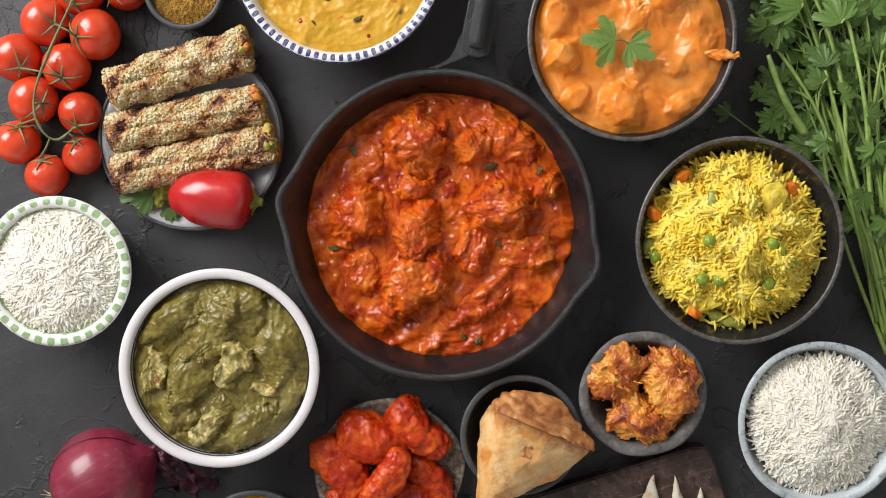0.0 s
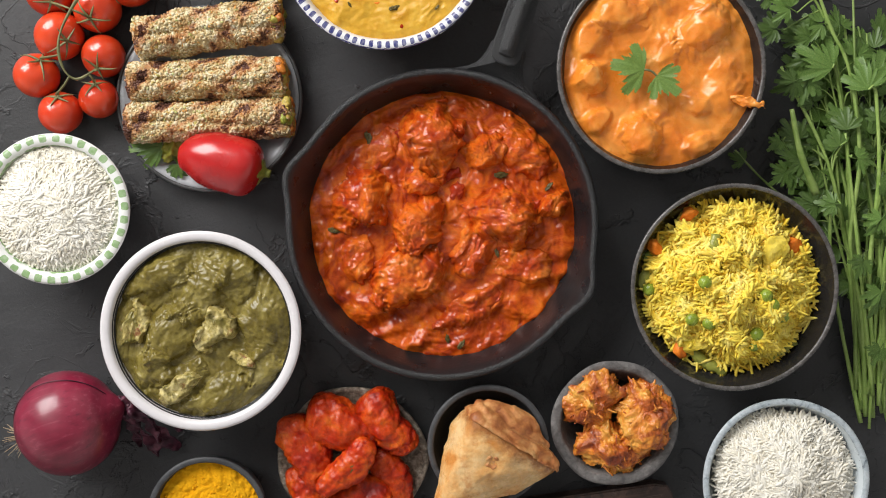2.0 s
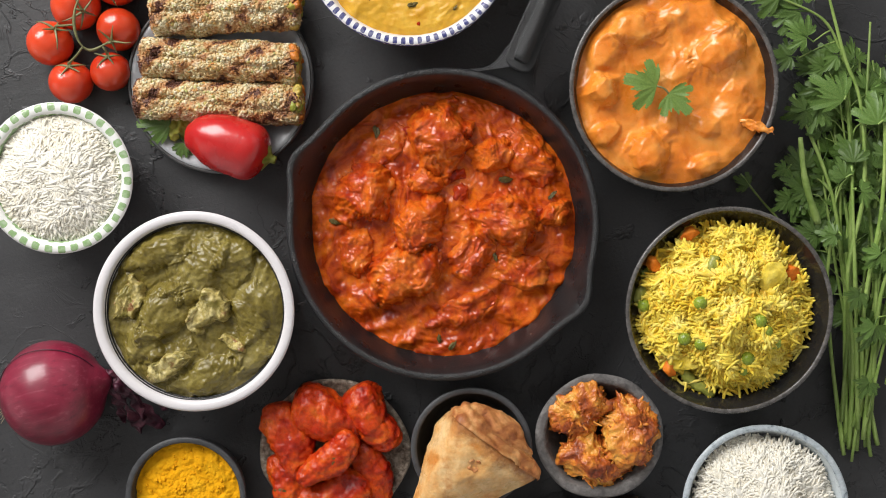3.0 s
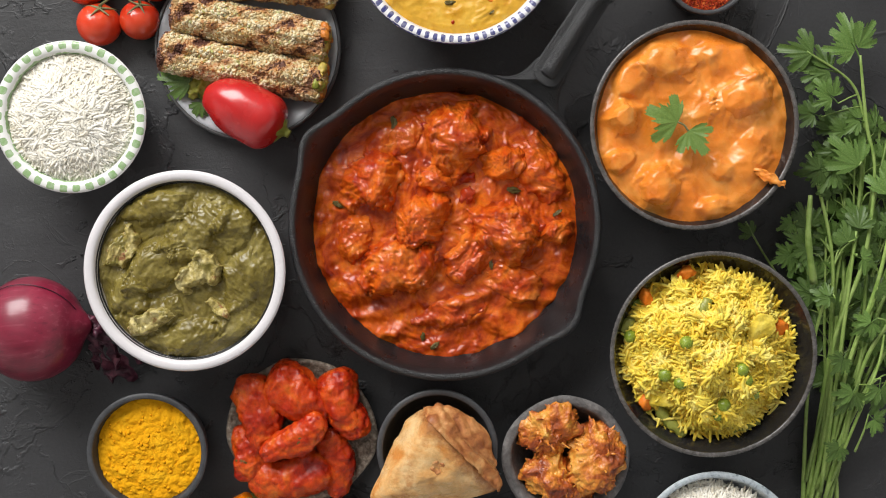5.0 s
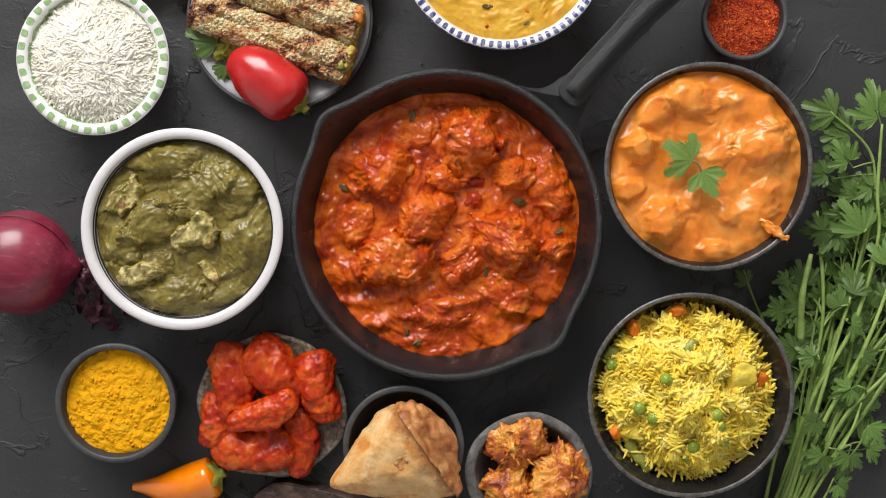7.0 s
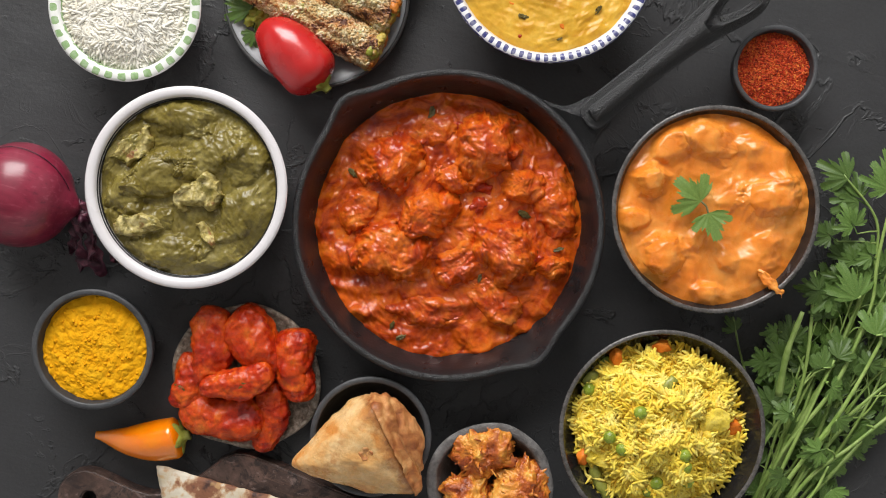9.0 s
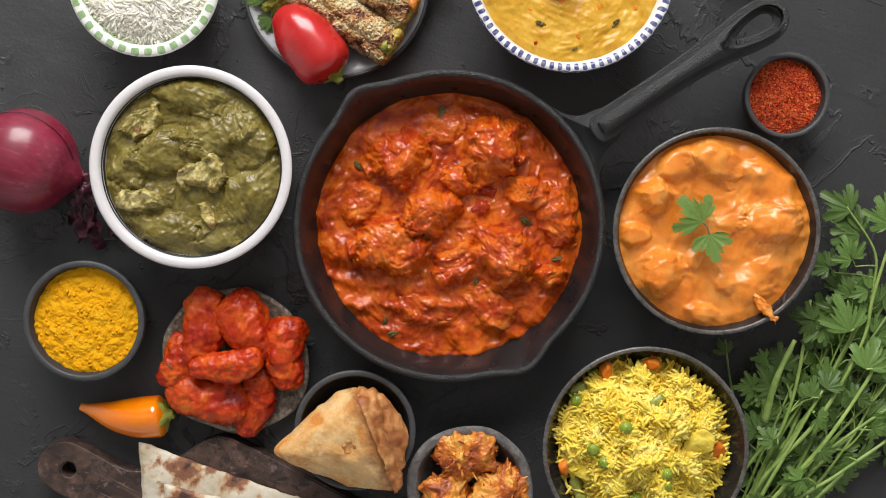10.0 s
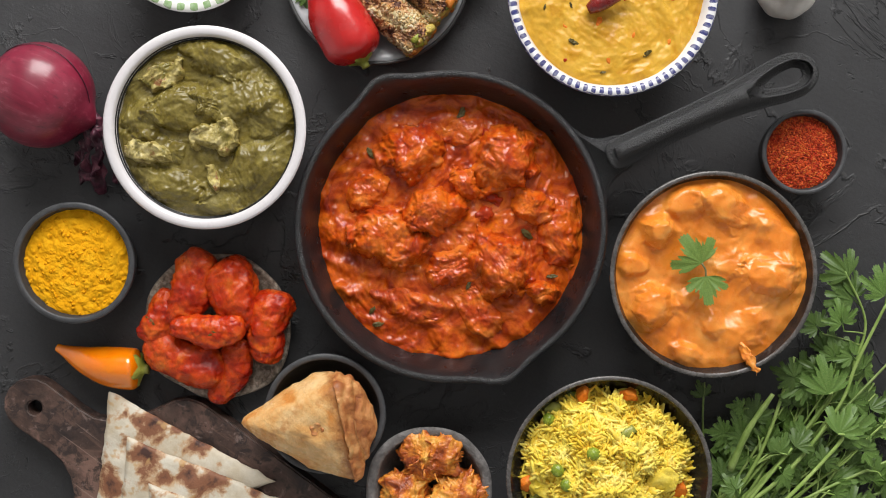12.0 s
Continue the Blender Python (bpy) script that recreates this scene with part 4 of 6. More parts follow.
# lumps: x, y, half length, half width, turn, height
PLUMPS = [(0.0085, -0.001, 0.0175, 0.0095, 27, 0.0085), (-0.0415, 0.019, 0.0150, 0.0065, 50, 0.0060), (-0.0285, -0.033, 0.0170, 0.0060, 15, 0.0055), (0.0196, -0.0272, 0.0095, 0.0036, -35, 0.0040)]
PSWELL = [(-0.018, 0.003, 0.024, 0.013, 20, 0.0065), (0.038, -0.012, 0.018, 0.012, 70, 0.0045), (0.010, 0.028, 0.024, 0.014, 35, 0.0050), (-0.004, -0.046, 0.026, 0.010, 10, 0.0045),
          (-0.040, -0.014, 0.015, 0.010, 0, 0.0055), (0.036, 0.026, 0.016, 0.010, 50, 0.0045), (-0.018, 0.043, 0.022, 0.009, 8, 0.0060), (0.030, -0.038, 0.015, 0.011, -30, 0.0045), (-0.030, -0.030, 0.020, 0.010, 15, 0.0040)]


def spinach_height(x, y):
    z = 0.0325 + 0.0034 * warped(x, y, 30, 7.7) + 0.0008 * warped(x, y, 80, 3.0, 1.2, 2) + 0.0003 * fbm(x * 330, y * 330, 5.0, 2)
    for k, (lx, ly, a, b, turn, h) in enumerate(PSWELL):
        z += h * (0.30 * math.exp(-((x - lx) ** 2 + (y - ly) ** 2) / (a * 0.9) ** 2) + 1.10 * lump(x, y, lx, ly, a * 1.2, b * 1.3, turn, k + 40.0, 1.0, 0.22))
    return z - 0.004 * max(0, (math.hypot(x, y) - 0.053) / 0.009)


def fibrous(x, y):
    return 0.0011 * warped(x, y * 0.5, 170, 2.0, 1.0, 4) + 0.0004 * ridged(x * 260, y * 120, 1.0, 2)


part("sauce", heap(0.0602, spinach_height, 150, 460), PALAK, spinach, "thick green spinach sauce")
for i, (lx, ly, a, b, turn, h) in enumerate(PLUMPS):
    part("chicken_piece", dollop(spinach_height, fibrous, lx, ly, a * 1.12, b * 1.25, turn, h * 1.05, i + 30.0, 1.4, 40, 110, 0.0575, 0.34), PALAK_MEAT, spinach, "pale torn chicken piece" if i == 0 else "")


# bowls of boiled rice
def rice(name, x, y, R, z0, dome, count, material, under, label, seed, group, base, bumpy=0.0024, size=(0.0122, 0.00088), tilt=0.07, spread=0.0045, ragged=0.0, fill=0.0012):
    """A heap of long grains lying in small tufts that share a direction."""
    ob = thing(name, x, y, label, "rice", group, z=base)

    def edge(a):
        return ragged * (0.6 * math.sin(3 * a + seed) + 0.8 * fbm(math.cos(a) * 2.6, math.sin(a) * 2.6, seed, 3))

    def top(px, py):
        r = math.hypot(px, py) / (R * (1 + edge(math.atan2(py, px))))
        return z0 - base + dome * (1 - r * r) + bumpy * fbm(px * 52 + seed, py * 52, 2.2, 4)
    part("mound", heap(R * 0.97, lambda px, py: top(px, py) + fill, 60, 160, edge), under, ob)
    rng = np.random.default_rng(seed)
    pts, ways = [], []
    per = 7
    for i in range(count // per):
        a = rng.uniform(0, 2 * math.pi)
        r = (R * (1 + edge(a)) - 0.004) * math.sqrt(rng.uniform())
        cx, cy = r * math.cos(a), r * math.sin(a)
        turn, lift, lean = rng.uniform(0, math.pi), rng.uniform(-0.0002, 0.0002 + tilt * 0.007), rng.normal(0, tilt)
        for k in range(per):
            px, py = cx + rng.normal(0, spread), cy + rng.normal(0, spread)
            k0 = (R * (1 + edge(math.atan2(py, px))) - 0.0025) / max(math.hypot(px, py), 1e-6)
            if k0 < 1.0:
                px, py = px * k0, py * k0
            w = turn + rng.normal(0, 0.42)
            pts.append((px, py, top(px, py) + rng.uniform(-0.0003, 0.0004) + lift * rng.uniform(0.2, 1.0)))
            ways.append((math.cos(w), math.sin(w), lean + rng.normal(0, tilt * 0.6)))
    grains("rice_layer", pts, ways, *size, material, ob, seed, 0.85, 0.5)
    return ob, top


bowl("serving_bowl", -0.2461, 0.1012, 0.0515, 0.050, GREEN_BOWL, "white bowl with green dots painted round the rim", 0.0045, 0.5, 0.0078, 0.45)
rice("boiled_rice", -0.2461, 0.1012, 0.0432, 0.0432, 0.007, 6600, RICE, RICE_MOUND, "loose boiled white rice in the green-dotted bowl", 5, "bowls of white rice", 0.015, 0.0020, (0.0136, 0.00106), 0.035, 0.0045, fill=0.0012)
bowl("serving_bowl", 0.1717, -0.2350, 0.0578, 0.048, BLUE_GLAZE, "pale blue speckled ceramic bowl with a thin worn rim", 0.004, 0.45, 0.0042, 0.5, 0.0012, lip=RIM_BLUE)
rice("boiled_rice", 0.1717, -0.2350, 0.0478, 0.0375, 0.017, 6200, RICE, RICE_MOUND, "heaped boiled white rice in the pale blue bowl", 8, "bowls of white rice", 0.012, 0.0040, (0.0128, 0.00112), 0.05, 0.0042, 0.03, 0.0016)

# black bowl with yellow vegetable rice
YX, YY = 0.1767, -0.0944
bowl("serving_bowl", YX, YY, 0.0706, 0.055, BLACK_BOWL, "glossy black ceramic bowl with a thin rim", 0.0035, 0.42, 0.003, 0.6, lip=RIM_DARK)
pilau, pilau_top = rice("vegetable_rice", YX, YY, 0.0590, 0.0385, 0.029, 4000, YELLOW_RICE, YELLOW_MOUND, "heaped yellow turmeric rice with peas and carrot in the black bowl", 12, "", 0.012, 0.0120, (0.0106, 0.00130), 0.20, 0.0036, 0.055, 0.0017)
rng = np.random.default_rng(3)
pts, ways = [], []
for i in range(330):
    a = rng.uniform(0, 2 * math.pi)
    r = 0.0575 * (1 + 0.05 * fbm(math.cos(a) * 4, math.sin(a) * 4, 5.0)) + rng.normal(0, 0.0022)
    out = rng.normal(0, 0.6)
    pts.append((r * math.cos(a), r * math.sin(a), 0.0275 + rng.uniform(-0.004, 0.004)))
    ways.append((math.cos(a + out), math.sin(a + out), rng.normal(0, 0.35)))
grains("loose_rice", pts, ways, 0.0122, 0.00115, YELLOW_RICE, pilau, 21)
for i, (x, y) in enumerate([(-0.0215, 0.0122), (0.0149, -0.0094), (0.0174, -0.0170), (-0.0353, -0.0103), (-0.0255, -0.016), (0.0034, -0.0337), (-0.0002, -0.0407), (-0.0479, 0.0369), (-0.054, 0.0156), (0.0244, -0.028)]):
    bm = blob(bmesh.new(), (x, y, pilau_top(x, y) + 0.0016), (0.0046, 0.0046, 0.0042), 0, 0.05, 1.2, i * 2.0, 3)
    part("pea", bm, PEA, pilau, "shiny green pea" if i == 0 else "")


for i, (x, y, size) in enumerate([(-0.0131, 0.0565, 0.0072), (0.0490, 0.0143, 0.0070), (-0.0415, 0.0411, 0.0075), (-0.0468, -0.0315, 0.0064)]):
    part("carrot_cube", chunk(bmesh.new(), (x, y, max(pilau_top(x, y), 0.033) + 0.0006), (size, size * 0.85, size * 0.7), 35 * i + 20, i + 210, 10, 4, 1, 0.0006, 200.0), CARROT, pilau)
for i, (x, y, l, turn) in enumerate([(-0.0059, 0.0311, 0.017, 62), (-0.0359, -0.0393, 0.02, -60), (0.0212, -0.0519, 0.02, 15), (-0.0536, 0.0251, 0.015, 40), (-0.0268, -0.0504, 0.017, -45)]):
    z, d = max(pilau_top(x, y), 0.029) + 0.0010, Vector((math.cos(radians(turn)), math.sin(radians(turn)), 0)) * l / 2
    bm = bmesh.new()
    sweep(bm, smooth_path([Vector((x, y, z - 0.001)) - d, Vector((x, y, z + 0.0008)), Vector((x, y, z - 0.001)) + d], 5), lambda u: 0.0038 + 0.0006 * math.sin(u * 12 + i), 0.0026, 12)
    part("green_bean", bm, BEAN, pilau)
for i, (x, y, turn) in enumerate([(0.0306, 0.0154, 60), (-0.0374, -0.0258, 20)]):
    part("potato_piece", chunk(bmesh.new(), (x, y, pilau_top(x, y) - 0.0002), (0.0135, 0.0100, 0.0036), turn, i + 55, 9, 9, 2, 0.0012, 160.0), POTATO, pilau)

# black bowl with creamy orange curry
OX, OY = 0.1741, 0.0616
bowl("serving_bowl", OX, OY, 0.0703, 0.055, BLACK_BOWL, "glossy dark ceramic bowl with a thin shiny rim", 0.0035, 0.45, 0.003, 0.6, lip=RIM_DARK)
cream = thing("butter_chicken", OX, OY, "smooth creamy orange chicken curry in the dark bowl", "curry", z=0.015)
CL = [(-0.046, 0.008, 0.0145, 0.0125, 0, 0.012), (-0.0248, -0.0392, 0.019, 0.017, 40, 0.012), (-0.0143, 0.0442, 0.023, 0.014, -10, 0.008), (0.0371, 0.0175, 0.025, 0.019, 30, 0.012),
      (0.011, -0.0566, 0.015, 0.009, 0, 0.007), (-0.038, 0.034, 0.016, 0.012, 40, 0.007), (0.03, 0.04, 0.018, 0.012, -30, 0.007), (0.036, -0.025, 0.021, 0.014, 60, 0.007), (0.005, 0.01, 0.018, 0.01, 70, 0.005), (0.012, 0.048, 0.013, 0.009, 20, 0.006), (-0.052, -0.020, 0.011, 0.009, 30, 0.008), (0.018, -0.030, 0.012, 0.008, -40, 0.006), (-0.006, -0.022, 0.012, 0.008, 60, 0.005)]


def cream_height(x, y):
    z = 0.0328 + 0.0016 * warped(x, y, 42, 11.7, 0.7, 2) + 0.0009 * warped(x, y, 75, 5.7, 0.8, 2)
    for k, (lx, ly, a, b, turn, h) in enumerate(CL):
        d2 = ((x - lx) ** 2 + (y - ly) ** 2) / (a * 1.15) ** 2
        z += h * (0.26 * math.exp(-d2 * 1.7) + 0.62 * lump(x, y, lx, ly, a * 1.15, b * 1.15, turn, k + 70.0, 0.9, 0.10))
    return z - 0.002 * max(0, (math.hypot(x, y) - 0.058) / 0.009)


part("sauce", heap(0.0660, cream_height, 120, 340, lambda a: 0.018 * fbm(math.cos(a) * 3, math.sin(a) * 3, 2.0) + 0.035 * max(0.0, math.cos(a + 1.9))), TIKKA, cream, "smooth creamy orange sauce")
for i, (lx, ly, a, b, turn, h) in enumerate(CL[:4]):
    part("chicken_piece", dollop(cream_height, lambda x, y: 0.0007 * fbm(x * 90, y * 90, 4.0, 2), lx, ly, a * 0.88, b * 0.88, turn, h * 0.36, i + 74.0, 0.9, 40, 110, 0.0600, 0.10), TIKKA, cream)
bm = chunk(bmesh.new(), (0.0455, -0.0370, 0.0390), (0.0100, 0.0042, 0.0034), -38, 160, 12, 7, 3, 0.0018, 190.0)
for k, (dx, dy, w) in enumerate([(0.0075, -0.0040, 0.0026), (0.0075, -0.0062, 0.0013)]):
    s0 = Vector((0.0500, -0.0405, 0.0405))
    sweep(bm, smooth_path([s0 - Vector((0.004, -0.003, 0)), s0 + Vector((dx * 0.3, dy * 0.5, 0.0022)), s0 + Vector((dx * 0.75, dy * 0.7, 0.0030)), s0 + Vector((dx, dy, 0.0022))], 6), lambda u: w * (1 - 0.85 * u * u), lambda u: 0.0011 * (1 - 0.7 * u), 9)
for v in bm.verts:
    v.co += Vector((noise.noise(v.co * 420), noise.noise(v.co * 420 + Vector((4, 0, 0))), noise.noise(v.co * 300 + Vector((0, 4, 0))))) * 0.0013
part("meat_shred", bm, TIKKA, cream, "shred of chicken hanging over the rim")

# blue-dashed bowl with lentils
DX, DY = 0.0239, 0.1980
bowl("serving_bowl", DX, DY, 0.0703, 0.060, BLUE_BOWL, "white bowl with a row of blue dashes round the rim", 0.0045, 0.5, 0.0058, 0.5)
lentils = thing("lentil_stew", DX, DY, "thick yellow lentil stew in the blue-dashed bowl", "stew", z=0.018)


def dal_height(x, y):
    s = fbm(x * 14, y * 14, 1.0, 2)
    z = 0.0330 + 0.0026 * fbm(x * 30 + s, y * 30, 21.7, 4) + 0.0004 * fbm(x * 120, y * 120, 13.0, 3) + 0.0005 * ridged(x * 24 + 2.0 * s, y * 24 - s, 4.0, 2) + 0.0004 * max(0.0, fbm(x * 210, y * 210, 4.0, 2))
    return z - 0.003 * max(0, (math.hypot(x, y) - 0.057) / 0.009)


part("stew", heap(0.0648, dal_height, 130, 360), DAL, lentils)
for i in range(16):
    a, r = i * 2.4, 0.056 * math.sqrt((i + 0.5) / 16)
    x, y = r * math.cos(a), r * math.sin(a)
    part("tomato_piece", chunk(bmesh.new(), (x, y, dal_height(x, y) - 0.0008), (0.0024 + 0.0012 * (i % 3), 0.0018, 0.0014), i * 50, i + 340, 10, 4, 2, 0.0004, 220.0), CARROT if i % 3 else TOMATO_BIT, lentils)
for i, (x, y) in enumerate([(-0.0072, -0.0413), (0.0407, -0.0251), (-0.02, -0.02), (0.02, -0.05), (-0.035, -0.03)]):
    herb_bit(x, y, dal_height(x, y) + 0.0005, 0.0035 if i < 2 else 0.002, i * 70, lentils, i + 0.3)
bm = bmesh.new()
sweep(bm, smooth_path([(-0.0085, -0.018, 0.0365), (-0.004, -0.012, 0.039), (0.003, -0.004, 0.0395), (0.012, 0.004, 0.038)], 6), lambda u: 0.0055 * (0.35 + math.sin(math.pi * min(u + 0.12, 1)) * 0.65), None, 12)
chilli = part("dried_chilli", bm, DRY_CHILLI)
chilli.location = (DX, DY, 0.018)
tagged(chilli, "wrinkled dark red dried chilli lying on the lentils", "chilli")


# ---- small bowls of spices ----
def spice_bowl(x, y, R, H, bowl_label, bowl_mat, rim):
    return bowl("spice_bowl", x, y, R, H, bowl_mat, bowl_label, 0.003, 0.62, rim, 0.4, group="spice bowls", lip=RIM_MATTE)


spice_bowl(-0.2187, -0.1342, 0.0420, 0.040, "matte black bowl of turmeric", MATTE_BOWL, 0.004)
turmeric = thing("turmeric_powder", -0.2187, -0.1342, "bright yellow clumpy turmeric powder in a black bowl", "spice", "spices", z=0.012)


def turmeric_height(x, y):
    z = 0.0212 + 0.0012 * fbm(x * 55, y * 55, 3.3, 4, 0.7) + 0.0019 * abs(noise.noise((x * 105, y * 105, 5.1))) + 0.0013 * abs(noise.noise((x * 230, y * 230, 7.3))) + 0.0006 * abs(noise.noise((x * 520, y * 520, 1.3)))
    return z - 0.002 * (math.hypot(x, y) / 0.037) ** 2


rng = np.random.default_rng(17)
pts, ways = [], []
for i in range(90):
    r, a = 0.036 * math.sqrt(rng.uniform()), rng.uniform(0, 2 * math.pi)
    pts.append((r * math.cos(a), r * math.sin(a), turmeric_height(r * math.cos(a), r * math.sin(a)) - rng.uniform(-0.0001, 0.0006)))
    ways.append(tuple(rng.normal(size=3)))
grains("clump_layer", pts, ways, 0.0027, 0.00120, TURMERIC, turmeric, 17, 0.8, 0.7)
part("powder", heap(0.0372, turmeric_height, 130, 360), TURMERIC, turmeric)

def ground_spice(name, x, y, R, z0, material, label, count, seed, length):
    ob = thing(name, x, y, label, "spice", "spices", z=0.008)
    fn = lambda px, py: z0 - 0.008 + 0.003 * (1 - (math.hypot(px, py) / R) ** 2) + 0.0014 * fbm(px * 90 + seed, py * 90, 3.3, 4)
    part("powder", heap(R, fn, 50, 140), material, ob)
    rng = np.random.default_rng(seed)
    pts, ways = [], []
    for i in range(count):
        r, a = R * 0.97 * math.sqrt(rng.uniform()), rng.uniform(0, 2 * math.pi)
        px, py = r * math.cos(a), r * math.sin(a)
        pts.append((px, py, fn(px, py) + rng.uniform(-0.0001, 0.0004)))
        w = rng.normal(size=3)
        ways.append((w[0], w[1], w[2] * 0.5))
    grains("spice_layer", pts, ways, length, length * 0.36, material, ob, seed, 0.7, 0.6)
    return ob


spice_bowl(0.1952, 0.1670, 0.0295, 0.034, "small dark grey bowl of chilli powder", MATTE_BOWL, 0.0032)
ground_spice("chilli_powder", 0.1952, 0.1670, 0.0262, 0.026, CHILLI, "coarse dark red chilli powder in a grey bowl", 2900, 41, 0.0019)
spice_bowl(-0.0806, 0.2335, 0.0275, 0.034, "small dark grey bowl of brown spice", MATTE_BOWL, 0.0034)
ground_spice("ground_cumin", -0.0806, 0.2335, 0.0245, 0.028, CUMIN, "golden brown ground spice in a grey bowl", 1600, 43, 0.0013)


# ---- plate of baked rolls with a red pepper ----
LX, LY = -0.1278, 0.1440
plate = thing("plate", LX, LY, "round grey glazed plate with a dark raised rim", "plate")
part("dish", lathe([(0, 0.0015), (0.040, 0.0015), (0.041, 0.0), (0.044, 0.0), (0.045, 0.002), (0.060, 0.0105), (0.0645, 0.0130), (0.0645, 0.0142), (0.060, 0.0130), (0.050, 0.0075), (0.044, 0.0055), (0, 0.0050)], 128), GREY_PLATE, plate)
bm = bmesh.new()
sweep(bm, [Vector((0.0648 * math.cos(a), 0.0648 * math.sin(a), 0.0138)) for a in (2 * math.pi * k / 128 for k in range(128))], 0.0013, 0.0013, 8, True)
part("rim", bm, PLATE_RIM, plate, "dark unglazed rim")


def baked_roll(x0, y0, x1, y1, z, w, seed):
    """A crusted roll: an uneven body, filling at one end and a crust of seeds."""
    a, b = Vector((x0, y0, 0)), Vector((x1, y1, 0))
    mid, d = (a + b) / 2, b - a
    turn = math.atan2(d.y, d.x)
    half = d.length / 2
    ob = thing("baked_roll", mid.x, mid.y, "golden baked roll crusted with sesame seeds, charred in spots", "baked roll", "rolls on the plate", z=z, turn=math.degrees(turn))

    def radius(u, ang):
        r = w * (1 + 0.15 * fbm(u * 60 + seed * 7, math.cos(ang) * 1.2, math.sin(ang) * 1.2 + seed, 4))
        groove = math.exp(-((ang - 1.75 - 6 * u) / 0.16) ** 2) + 0.7 * math.exp(-((ang - 1.2 + 9 * u) / 0.2) ** 2)
        seam = abs((u * 31 + ang * 0.42 + 20.275) % 1.0 - 0.5)
        groove += 0.30 * math.exp(-(seam / 0.11) ** 2)
        end = min(1.0, (half - abs(u)) / 0.006 + 0.55)
        return (r - 0.0028 * groove) * end
    bm = bmesh.new()
    rings = []
    nu, na = 70, 48
    for i in range(nu + 1):
        u = -half + 2 * half * i / nu
        ring = []
        for k in range(na):
            ang = 2 * math.pi * k / na
            r = radius(u, ang)
            ring.append(bm.verts.new((u, r * math.cos(ang), 0.92 * r * math.sin(ang))))
        rings.append(ring)
    for lo, hi in zip(rings, rings[1:]):
        for k in range(na):
            j = (k + 1) % na
            bm.faces.new((lo[k], lo[j], hi[j], hi[k]))
    bm.faces.new(rings[0])
    bm.faces.new(list(reversed(rings[-1])))
    bmesh.ops.recalc_face_normals(bm, faces=bm.faces)
    part("body", bm, KEBAB, ob)
    stuffing = random.Random(int(seed * 100))
    bm = bmesh.new()
    blob(bm, (half - 0.004, 0, 0), (0.0045, w * 0.84, w * 0.78), 0, 0.3, 2.2, seed * 3, 3)
    for k in range(34):
        q, far = stuffing.uniform(0, 2 * math.pi), w * 0.95 * math.sqrt(stuffing.uniform(0.05, 1.0))
        size = stuffing.uniform(0.0016, 0.0034)
        blob(bm, (half - 0.001 - stuffing.uniform(0, 0.004), far * math.cos(q), far * 0.9 * math.sin(q)), (size * 1.3, size, size * 0.8), stuffing.uniform(0, 180), 0.4, 1.5, k * 1.7, 2)
    part("filling", bm, FILLING, ob, "vegetable filling at the open end")["kind"] = "stuff"
    rng = np.random.default_rng(int(seed * 10) + 5)
    pts, ways = [], []
    for i in range(3000):
        u, ang = rng.uniform(-half * 0.99, half * 0.99), rng.uniform(-0.25, math.pi + 0.25)
        r = radius(u, ang) + rng.uniform(-0.0005, 0.0003)
        pts.append((u, r * math.cos(ang), 0.92 * r * math.sin(ang)))
        tan, q = Vector((0, -math.sin(ang), math.cos(ang))), rng.uniform(0, 2 * math.pi)
        v = Vector((math.cos(q), 0, 0)) + tan * math.sin(q) + Vector((0, math.cos(ang), math.sin(ang))) * rng.normal(0, 0.3)
        ways.append(tuple(v))
    grains("seed_crust", pts, ways, 0.0027, 0.00112, FLAKE, ob, int(seed * 10), 0.6, 0.4)
    return ob


baked_roll(-0.1619, 0.1974, -0.0592, 0.1795, 0.0225, 0.0150, 1.1)
baked_roll(-0.1766, 0.1716, -0.0697, 0.1408, 0.0215, 0.0135, 2.3)
baked_roll(-0.1881, 0.1451, -0.0747, 0.1123, 0.0215, 0.0132, 3.7)


